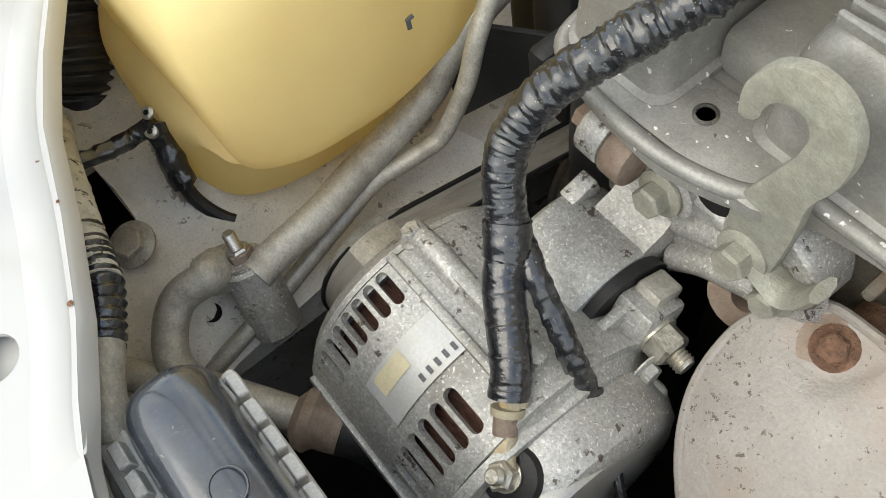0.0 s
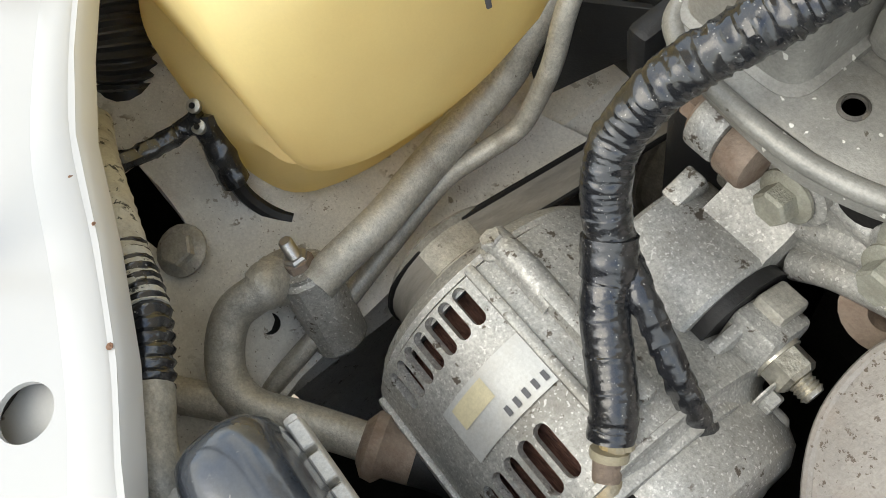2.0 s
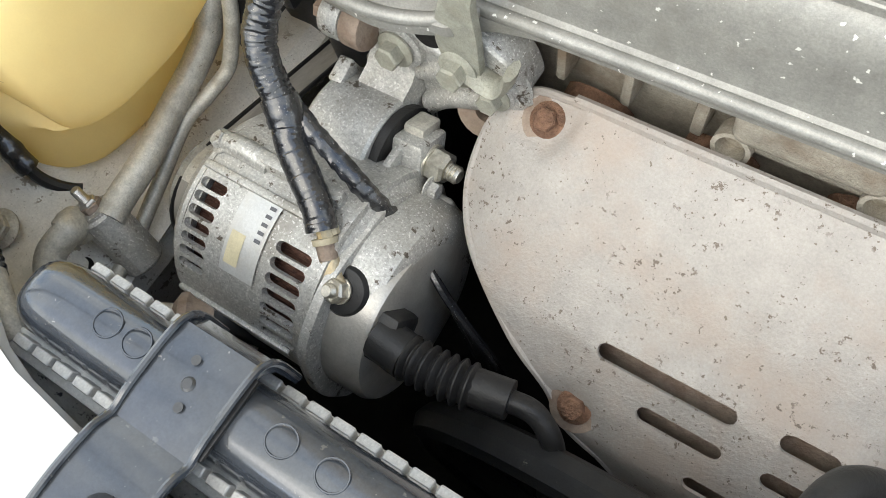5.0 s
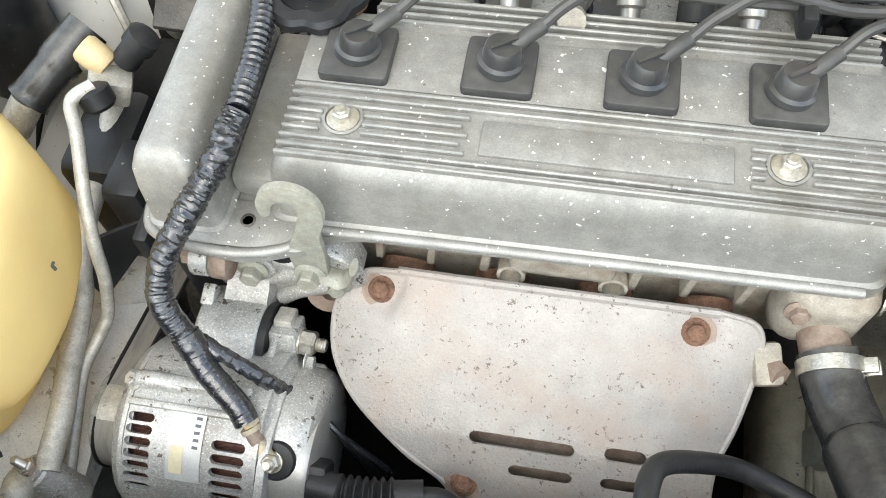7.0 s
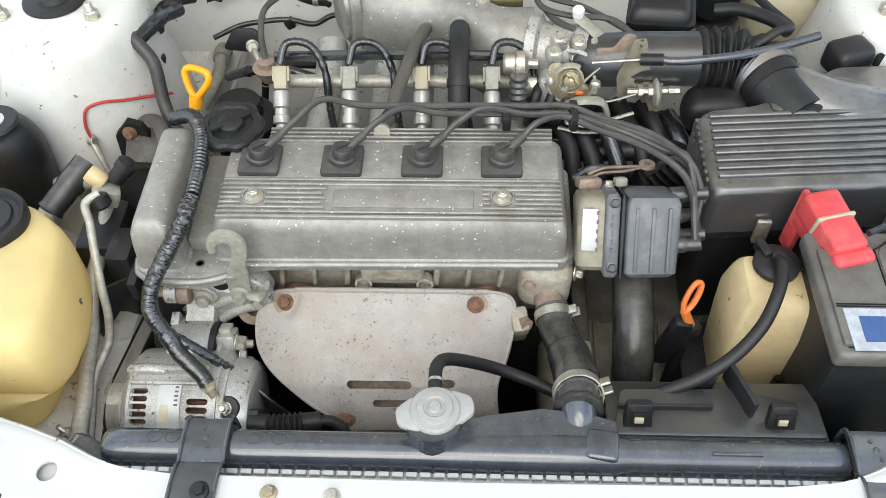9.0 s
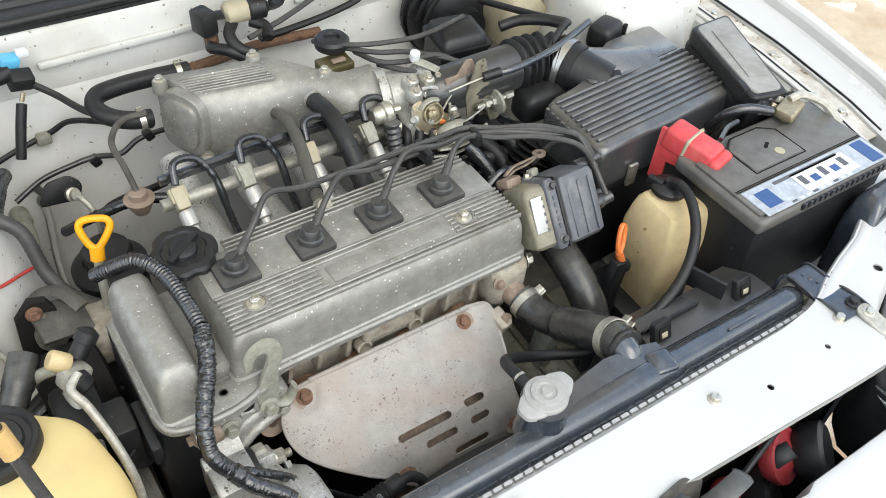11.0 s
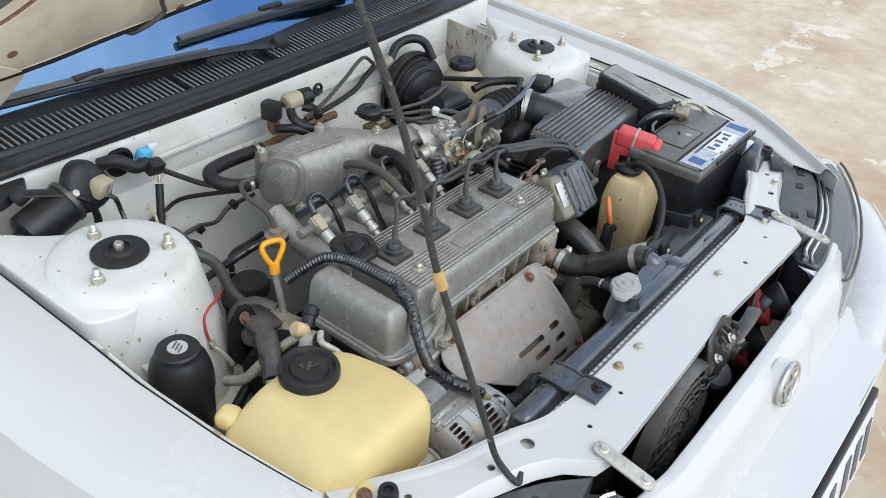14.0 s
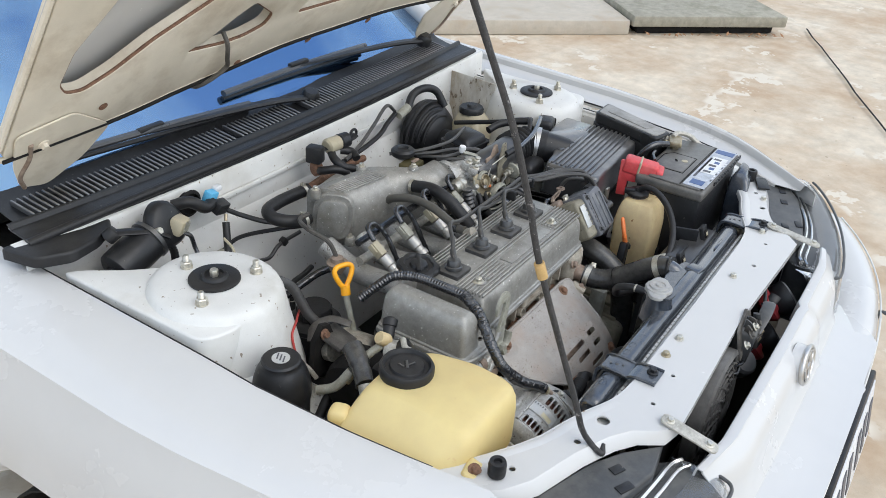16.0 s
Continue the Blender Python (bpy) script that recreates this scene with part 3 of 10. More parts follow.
SEC_F = [(-0.555, -0.040), (-0.556, -0.008), (-0.5595, -0.002), (-0.568, 0.0), (-0.60, -0.001), (-0.635, -0.004), (-0.665, -0.008), (-0.690, -0.014), (-0.7035, -0.0185), (-0.7065, -0.0200), (-0.7080, -0.0260), (-0.7165, -0.050),
         (-0.730, -0.09), (-0.742, -0.14), (-0.750, -0.20)]


SEC_FAR = [(-0.600, -0.060), (-0.601, -0.0310), (-0.606, -0.0285), (-0.630, -0.0250), (-0.654, -0.0215), (-0.659, -0.0185), (-0.663, -0.006), (-0.668, -0.0015), (-0.675, 0.0), (-0.690, -0.003), (-0.7035, -0.0115), (-0.7065, -0.0155), (-0.7080, -0.0260), (-0.7165, -0.050),
           (-0.730, -0.09), (-0.742, -0.14), (-0.750, -0.20)]


def fender(side):
    rings = []
    for i in range(61):
        t = i / 60
        y = -0.37 + 1.32 * t
        low = 0.30
        if abs(y - ARCH_Y) < ARCH_R:
            low = max(low, 0.30 + math.sqrt(ARCH_R ** 2 - (y - ARCH_Y) ** 2) * 1.04)
        ring = []
        for x, dz in (SEC_F if side < 0 else SEC_FAR):
            w = min(1.0, (-0.555 - x) / 0.14)
            yy = (-0.235 - 0.135 * w) * (1 - t) + 0.95 * t
            di, do, zt = lerp_rows(ROWS_F, yy)
            ring.append((x + di * (1 - w) + do * w, yy, zt + dz))
        dx = lerp_rows(ROWS_F, y)[1]
        zb = ring[-1][2]
        for k in range(1, 6):
            f = k / 5
            ring.append((-0.750 + dx + 0.012 * f * f, y, zb + (min(low, zb) - zb) * f))
        ring.append(((-0.72 if low > 0.31 else -0.735) + dx, y, min(low, zb) - 0.002))
        rings.append([(x if side < 0 else mx(x), y_, z) for x, y_, z in ring])
    part("fender", sheet(rings, 0.002), M_PAINT, body, "glossy white front fender", 24)


for side in (-1, 1):
    fender(side)
    s = (lambda x: x) if side < 0 else mx
    # wheel and its dark housing
    w = thing("wheel", (s(-0.63), ARCH_Y, 0), "dusty black tyre on a plain wheel under the fender", "wheel")
    part("tyre", lathe((s(-0.54), ARCH_Y, 0.29), (-side * -1.0, 0, 0), [(0.17, 0), (0.26, 0.0), (0.285, 0.02), (0.288, 0.09), (0.288, 0.12), (0.26, 0.17), (0.19, 0.175), (0.17, 0.15)], 48), M_TYRE, w)
    part("rim", lathe((s(-0.56), ARCH_Y, 0.29), (side, 0, 0), [(0.172, 0), (0.172, 0.13), (0.15, 0.12), (0.05, 0.09), (0, 0.09)], 32), M_PIPE, w)
    part("wheel_liner", sheet([[(s(-0.74 + 0.02 * 1), ARCH_Y + 0.335 * math.cos(a), 0.29 + 0.345 * math.sin(a)), (s(-0.50), ARCH_Y + 0.335 * math.cos(a), 0.29 + 0.345 * math.sin(a))]
                               for a in [math.pi * k / 20 for k in range(21)]], 0.004), M_VOID, body)

# inner aprons, strut towers, rails
for side in (-1, 1):
    s = (lambda x: x) if side < 0 else mx
    rings = []
    for i in range(25):
        y = -0.19 + 0.76 * i / 24
        dx, _, zt = lerp_rows(ROWS_F, y)
        rings.append([(s(x + dx), y, z) for x, z in ((-0.560, zt - 0.027), (-0.540, zt - 0.029), (-0.534, zt - 0.036), (-0.531, zt - 0.09), (-0.525, 0.66), (-0.50, 0.60), (-0.45, 0.57), (-0.41, 0.40))])
    part("inner_apron", sheet(rings, 0.0025), M_BAY, body, "dusty white inner fender apron", 30)
    seam, bead = [], []
    for i in range(30):
        y = -0.17 + 0.76 * i / 29
        dx, _, zt = lerp_rows(ROWS_F, y)
        seam.append((s(-0.5525 + dx), y, zt - 0.0265))
        bead.append((s(-0.541 + dx), y, zt - 0.0275))
    part("seam_sealer", tube(seam, 0.0013, 6, 2), M_BOX, body, "dark flange gap")
    part("flange_bead", tube(bead, 0.0032, 8, 2), M_BAY, body)
    for y in (-0.02, 0.19, 0.42):
        dx, _, zt = lerp_rows(ROWS_F, y)
        hexbolt((s(-0.546 + dx), y, zt - 0.0265), (0, 0, 1), 0.010, body, M_ZINC, True, "fender_bolt", 0.006)
    tx, ty, tz = (-0.435, 0.302, 0.876) if side < 0 else (0.652, 0.313, 0.880)
    rings = []
    N = 40
    for r, z, sx in ((0.0, 0.0, 1), (0.030, 0.0, 1), (0.046, -0.004, 1.0), (0.072, -0.004, 1.0), (0.0885, -0.0055, 1.0), (0.097, -0.011, 1.0), (0.1025, -0.022, 1.0), (0.109, -0.055, 1.0), (0.119, -0.10, 1.0), (0.132, -0.16, 1.0), (0.142, -0.30, 1.0), (0.15, -0.46, 1.05)):
        rings.append([(tx + r * sx * math.cos(2 * math.pi * k / N) * 1.0, ty + r * math.sin(2 * math.pi * k / N) * 1.08, tz + z) for k in range(N)])
    bm = loft(rings[1:])
    tower = part("strut_tower", bm, M_BAY, body, "white pressed strut tower", 50)
    part("tower_shelf", plate(rounded([(s(-0.445), ty - 0.088), (s(-0.490), ty - 0.104), (s(-0.545), ty - 0.085), (s(-0.551), ty + 0.22), (s(-0.525), ty + 0.20), (s(-0.480), ty + 0.145), (s(-0.41), ty + 0.085)], 0.022), tz - 0.12, tz - 0.019, b=0.012, seg=4), M_BAY, body)
    part("strut_cap", lathe((tx, ty, tz - 0.001), (0, 0, 1), [(0.0, 0.006), (0.014, 0.006), (0.015, 0.010), (0.019, 0.010), (0.022, 0.005), (0.036, 0.005), (0.040, 0.003), (0.0405, 0)], 36), M_RUBBER, tower, "black rubber strut cap")
    hexbolt((tx, ty, tz + 0.003), (0, 0, 1), 0.012, tower, M_ZINC, False, "strut_nut", 0.012)
    for k in range(3):
        a = radians((90, 212, 328)[k] + (0 if side < 0 else 5))
        stud((tx + 0.068 * math.cos(a), ty + 0.062 * math.sin(a), tz - 0.004), (0, 0, 1), 0.0105, 0.022, tower, M_ZINC, "tower_stud")
    part("frame_rail", loft([[(s(x), y, z) for x, z in ((-0.415, 0.40), (-0.415, 0.632), (-0.405, 0.645), (-0.327, 0.645), (-0.316, 0.638), (-0.312, 0.625), (-0.334, 0.600), (-0.345, 0.40))] for y in (-0.26, -0.1, 0.1, 0.55)]), M_RAIL, body, "dusty grey frame rail", 30)

# broad bolted flange along the far fender, with a dark seam
fl_rings, seam_ = [], []
for i in range(33):
    y = -0.12 + 0.68 * i / 32
    dx, _, zt = lerp_rows(ROWS_F, y)
    fl_rings.append([(mx(x + dx), y, z) for x, z in ((-0.6035, zt - 0.040), (-0.5990, zt - 0.0355), (-0.565, zt - 0.0360), (-0.548, zt - 0.0380), (-0.540, zt - 0.090))])
    seam_.append((mx(-0.6015 + dx * 1.15), y, zt - 0.0290))
far_flange = part("inner_flange", sheet(fl_rings, 0.002), M_STAINBAY, body, "stained white fender mounting flange", 30)
part("seam_line", tube(seam_, 0.0021, 6, 2), M_BLACK, far_flange, "dark seam between fender and flange")
for y in (-0.06, 0.09, 0.22, 0.40):
    dx, _, zt = lerp_rows(ROWS_F, y)
    hexbolt((mx(-0.572 + dx), y, zt - 0.0355), (0, 0, 1), 0.010, far_flange, M_ZINC, True, "flange_bolt", 0.006)
near_seam = []
for i in range(33):
    y = -0.17 + 0.73 * i / 32
    dx, _, zt = lerp_rows(ROWS_F, y)
    near_seam.append((-0.5565 + dx, y, zt - 0.0045))
part("seam_line", tube(near_seam, 0.0016, 6, 2), M_BLACK, body, "dark seam along the fender")
# stained end panel between the firewall and the far tower
part("cowl_side_panel", sheet([[(0.612 + 0.012 * k, 0.405 + 0.135 * k + 0.006 * math.sin(7 * k), z) for z in (0.70, 0.78, 0.835, 0.880, 0.886)] for k in [q / 8 for q in range(9)]], 0.003), M_STAINBAY, body, "white panel with brown water stains", 60)

# front corner panels beside the radiator
OPENING = rounded([(-0.452, -0.262), (-0.441, -0.245), (-0.390, -0.243), (-0.379, -0.248), (-0.376, -0.258), (-0.423, -0.270)], 0.004, 4)


def closest(p, a, b):
    """The point of the line from a to b that lies nearest to p."""
    d = b - a
    return a + d * max(0.0, min(1.0, (p - a).dot(d) / max(1e-12, d.dot(d))))


def inside(p, poly):
    """Whether a point of the plan lies within an outline."""
    hit = False
    for (x0, y0), (x1, y1) in zip(poly, poly[1:] + poly[:1]):
        if (y0 > p[1]) != (y1 > p[1]) and p[0] < (x1 - x0) * (p[1] - y0) / (y1 - y0) + x0:
            hit = not hit
    return hit


for side in (-1, 1):
    s = (lambda x: x) if side < 0 else mx
    rings = [[(s(x), y, z) for x, y, z in row] for row in (
        [(-0.530, -0.12, 0.79), (-0.525, -0.12, 0.70), (-0.44, -0.10, 0.672), (-0.36, -0.08, 0.655), (-0.312, -0.06, 0.643)],
        [(-0.530, -0.19, 0.79), (-0.525, -0.195, 0.705), (-0.42, -0.19, 0.678), (-0.36, -0.18, 0.662), (-0.314, -0.17, 0.647)],
        [(-0.510, -0.262, 0.74), (-0.500, -0.268, 0.705), (-0.400, -0.252, 0.690), (-0.345, -0.248, 0.672), (-0.306, -0.245, 0.648)],
        [(-0.450, -0.315, 0.74), (-0.440, -0.322, 0.700), (-0.375, -0.302, 0.690), (-0.325, -0.300, 0.672), (-0.290, -0.300, 0.648)],
        [(-0.380, -0.345, 0.74), (-0.370, -0.352, 0.700), (-0.345, -0.347, 0.690), (-0.300, -0.350, 0.670), (-0.240, -0.350, 0.648)])]
    V_ = [[Vector(p) for p in row] for row in rings]
    fine_ = []
    for a_ in range(41):
        u0, fu = min(3, int(a_ / 10)), a_ / 10 - min(3, int(a_ / 10))
        row = []
        for b_ in range(41):
            v0, fv = min(3, int(b_ / 10)), b_ / 10 - min(3, int(b_ / 10))
            row.append(V_[u0][v0].lerp(V_[u0][v0 + 1], fv).lerp(V_[u0 + 1][v0].lerp(V_[u0 + 1][v0 + 1], fv), fu))
        fine_.append(row)
    bm = loft(fine_, closed=False)
    gap = [f for f in bm.faces if inside((f.calc_center_median().x if side < 0 else mx(f.calc_center_median().x), f.calc_center_median().y), OPENING)]
    bmesh.ops.delete(bm, geom=gap, context='FACES')
    ring_ = [Vector((x if side < 0 else mx(x), y)) for x, y in OPENING]
    for v in bm.verts:
        if v.is_boundary:
            near = [closest(v.co.xy, p, q) for p, q in zip(ring_, ring_[1:] + ring_[:1])]
            best = min(near, key=lambda p: (p - v.co.xy).length)
            if (best - v.co.xy).length < 0.006:
                v.co.xy = best
    bmesh.ops.recalc_face_normals(bm, faces=bm.faces)
    bmesh.ops.solidify(bm, geom=bm.faces[:], thickness=0.003)
    part("corner_panel", bm, M_RAIL, body, "dusty grey front corner panel with an oblong opening", 60)
    # near-black plate behind the opening, its colour stands in for shade
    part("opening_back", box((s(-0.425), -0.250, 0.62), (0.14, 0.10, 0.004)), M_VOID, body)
hexbolt((-0.375, -0.251, 0.689), (0.15, -0.2, 1), 0.015, body, M_PIPE, True, "panel_bolt", 0.006)

# upper radiator support
HALF = [(CX, -0.303), (-0.16, -0.301), (-0.208, -0.296), (-0.228, -0.291), (-0.246, -0.284), (-0.274, -0.271), (-0.314, -0.257), (-0.358, -0.244), (-0.392, -0.228), (-0.43, -0.206), (-0.465, -0.184), (-0.50, -0.168),
        (-0.515, -0.215), (-0.48, -0.252), (-0.443, -0.274), (-0.391, -0.289), (-0.361, -0.298), (-0.331, -0.310), (-0.304, -0.322), (-0.274, -0.342), (-0.250, -0.374), (-0.225, -0.396), (-0.17, -0.395), (0.0, -0.389), (CX, -0.385)]
FULL = HALF + [(mx(x), y) for x, y in HALF[-2:0:-1]]
SH = [(-0.279, -0.301, 0.0095), (-0.441, -0.243, 0.0045), (-0.341, -0.290, 0.0052), (-0.118, -0.345, 0.0035), (-0.20, -0.345, 0.0035),
      (0.30, -0.35, 0.004), (0.40, -0.345, 0.0035), (mx(-0.405), -0.262, 0.0045), (mx(-0.34), -0.295, 0.006)]
support = part("radiator_support", plate(FULL, 0.7985, 0.801, SH), M_PAINT, body, "white upper radiator support panel", 30)
for x, y, r in SH[:3] + SH[-2:]:
    part("lower_web", box((x + 0.002, y + 0.002, 0.789), (0.034, 0.028, 0.002), (6, 5, 20), b=0.0006), M_BAY, support)
lip = []
for x, y in FULL:
    corner = abs(x - CX) > 0.34
    front = y < -0.318 if abs(x - CX) < 0.40 else y < -0.2 - 0.45 * (0.62 - abs(x - CX))
    if corner and front:
        lip.append([(x, y, 0.8008), (x, y - 0.003, 0.7985), (x, y - 0.012, 0.780)])
    elif corner:
        lip.append([(x, y, 0.8008), (x, y + 0.002, 0.799), (x, y + 0.003, 0.791)])
    else:
        lip.append([(x, y, 0.8008), (x, y, 0.798), (x, y, 0.789)])
lip.append(lip[0])
part("support_flange", sheet(lip, 0.002), M_PAINT, body, "", 60)
for sd_ in (-1, 1):
    s = (lambda x: x) if sd_ < 0 else mx
    RE = curve_pts([(x, y, 0) for x, y in HALF[3:12]], 5)
    rings = []
    for i, v in enumerate(RE):
        k = math.sin(math.pi * min(1.0, max(0.0, i / (len(RE) - 1)))) ** 0.5
        rings.append([(s(v.x), v.y - d, 0.8010 + h * k) for d, h in ((-0.001, -0.005), (0.001, -0.0008), (0.004, 0.0010), (0.009, 0.0016), (0.014, 0.0011), (0.018, 0.0001))])
    part("rolled_edge", sheet(rings), M_PAINT, support, "", 80)
    chip_r = random.Random(31 + sd_)
    for k in range(6):
        v = RE[chip_r.randrange(3, len(RE) - 3)]
        part("paint_chip", lathe((s(v.x) + chip_r.uniform(-0.002, 0.002), v.y - chip_r.uniform(0.0005, 0.004), 0.8016), (0, 0, 1), [(chip_r.uniform(0.0005, 0.0013), 0), (0.0004, 0.0006), (0, 0.0006)], 7), M_RUST, support)
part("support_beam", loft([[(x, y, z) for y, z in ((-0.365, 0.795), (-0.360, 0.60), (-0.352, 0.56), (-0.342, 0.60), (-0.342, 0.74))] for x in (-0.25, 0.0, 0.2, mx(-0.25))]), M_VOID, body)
for bx, by, k in ((-0.074, -0.317, 1), (-0.018, -0.319, 0), (0.235, -0.33, 0), (0.445, -0.325, 0), (0.60, -0.285, 0), (mx(-0.455), -0.215, 0)):
    hexbolt((bx, by, 0.8008), (0, 0, 1), 0.0095, support, M_BRASS if k else M_ZINC, True, "support_bolt", 0.006)
for side in (-1, 1):
    s = (lambda x: x) if side < 0 else mx
    st = thing("hood_stop", (s(-0.464), -0.232, 0.800), "small black rubber hood bump stop", "stopper", "hood stops")
    part("rubber", lathe((s(-0.464), -0.232, 0.800), (0, 0, 1), [(0.008, 0), (0.012, 0.004), (0.0125, 0.012), (0.0115, 0.016), (0.0125, 0.020), (0.011, 0.026), (0.006, 0.026), (0.005, 0.022), (0, 0.022)], 20, wob=lambda t, h: 1 + 0.02 * math.sin(t * 10)), M_RUBBER, st)
# straps from the support to the grille header
for p0, p1 in (((-0.227, -0.380, 0.8035), (-0.2245, -0.440, 0.7900)), ((0.478, -0.338, 0.8035), (0.486, -0.420, 0.7900))):
    p0, p1 = Vector(p0), Vector(p1)
    d = p1 - p0
    ln = d.length
    ang = math.degrees(math.atan2(d.y, d.x))
    tip = -math.degrees(math.asin(d.z / ln))
    m = pose(*p0) @ pose(0, 0, 0, 0, 0, ang) @ pose(0, 0, 0, 0, tip, 0)
    br = part("header_bracket", plate(rounded([(-0.013, -0.0115), (ln + 0.013, -0.0115), (ln + 0.013, 0.0115), (-0.013, 0.0115)], 0.011), 0, 0.003, b=0.001, m=m), M_PIPE, body, "scratched grey steel bracket strap", 30)
    for q in (p0, p1):
        hexbolt(tuple(q + Vector((0, 0, 0.003))), (0, -0.15, 1), 0.0085, br, M_ZINC, True, "bracket_bolt", 0.0045)

# grille header panel, bumper, plate
rings = []
for i in range(49):
    x = -0.252 + 0.780 * i / 48
    u = (x - 0.138) / 0.39
    by = 0.006 * u * u + (0.010 * max(0.0, abs(u) - 0.8) / 0.2)
    z = 0.783 - 0.012 * u * u
    k = 1.0 - 0.35 * max(0.0, abs(u) - 0.75) / 0.25
    lip_y = -0.452 if 0.0 < (x - 0.245) < 0.02 else (-0.446 if x > 0.25 else -0.450)
    rings.append([(x, lip_y + by - y * k, z + dz) for y, dz in ((-0.004, -0.045), (0.0, -0.010), (0.002, -0.004), (0.006, -0.002), (0.018, -0.004), (0.020, -0.008), (0.034, -0.016), (0.044, -0.030), (0.050, -0.052), (0.056, -0.090), (0.066, -0.106), (0.105, -0.116), (0.150, -0.122))])
header = part("grille_header", sheet(rings, 0.003), M_PAINT, body, "white grille header panel", 40)
EU, EW = Vector((0.9995, -0.03, 0.0)), Vector((0.0, 0.20, 0.980))
EN = EU.cross(EW).normalized()
EC = Vector((0.127, -0.4950, 0.7450))
oval = lambda a_, b_, n_=28, lift=0.0, dz=0.0: [tuple(EC + EU * (a_ * math.cos(2 * math.pi * k / n_)) + EW * (b_ * math.sin(2 * math.pi * k / n_) + dz) - EN * lift) for k in range(n_ + 1)]
part("emblem_boss", loft([[Vector(p) + EN * d for p in oval(0.036 * k, 0.030 * k)[:-1]] for d, k in ((-0.012, 1.1), (0.004, 1.05), (0.007, 1.0))]), M_PAINT, header, "white raised emblem boss")
em = part("emblem", tube(oval(0.038, 0.031, lift=-0.009), 0.0042, 10, 2, flat=0.8), M_CHROME, header, "chrome oval emblem ring")
part("emblem_bar", tube(oval(0.030, 0.012, lift=-0.010, dz=0.010), 0.0030, 8, 2), M_CHROME, em)
part("emblem_bar", tube(oval(0.013, 0.029, lift=-0.010), 0.0030, 8, 2), M_CHROME, em)
part("emblem_field", loft([[Vector(p) + EN * d for p in oval(0.036, 0.029)[:-1]] for d in (0.0072, 0.0084)]), M_DUSTTOP, em)
rings = []
for i in range(61):
    u = -1.12 + 2.24 * i / 60
    back = 0.18 * min(1.0, abs(u)) ** 3.5 + max(0.0, abs(u) - 1.0) * 2.2
    hx = min(1.0, abs(u)) * 0.87 * (1 if u > 0 else -1)
    rings.append([(CX + hx * (1 - 0.006 * k), -0.602 + d + back, z) for d, z, k in ((0.11, 0.640, 3), (0.095, 0.652, 2), (0.05, 0.660, 1), (0.022, 0.655, 1), (0.008, 0.64, 0), (0.0, 0.60, 0), (-0.004, 0.52, 0), (0.004, 0.40, 0), (0.03, 0.26, 1), (0.12, 0.22, 3))])
bumper = thing("front_bumper", (CX, -0.5, 0.2), "white painted plastic front bumper", "bumper")
part("bumper_skin", sheet(rings, 0.003), M_PAINT, bumper, "", 40)
part("seam_strip", tube([(CX + 0.86 * u, -0.598 + 0.18 * abs(u) ** 3.5, 0.648) for u in [-1 + 2 * k / 24 for k in range(25)]], 0.0022, 6, 2), M_BAY, bumper, "thin moulded seam line")
for sx in (-1, 1):
    part("screw_recess", lathe((CX + sx * 0.44, -0.585, 0.659), (0, -0.3, 1), [(0.007, 0), (0.007, 0.001), (0.003, 0.0012), (0, 0.0012)], 14), M_BLACK, bumper)
plate_t = thing("number_plate", (CX, -0.62, 0.5), "white number plate in a black frame", "number plate")
part("plate_frame", box((CX + 0.06, -0.612, 0.560), (0.40, 0.018, 0.15), (-10, 0, 0), b=0.004), M_BLACK, plate_t)
face = part("plate_face", box((CX + 0.06, -0.6215, 0.5585), (0.376, 0.004, 0.128), (-10, 0, 0), b=0.001), M_LABEL, plate_t)
for k in range(6):
    part("bar", box((CX - 0.08 + 0.055 * k + (0.02 if k > 2 else 0), -0.6245, 0.558), (0.028, 0.002, 0.075), (-10, 0, 0)), M_INK, face)

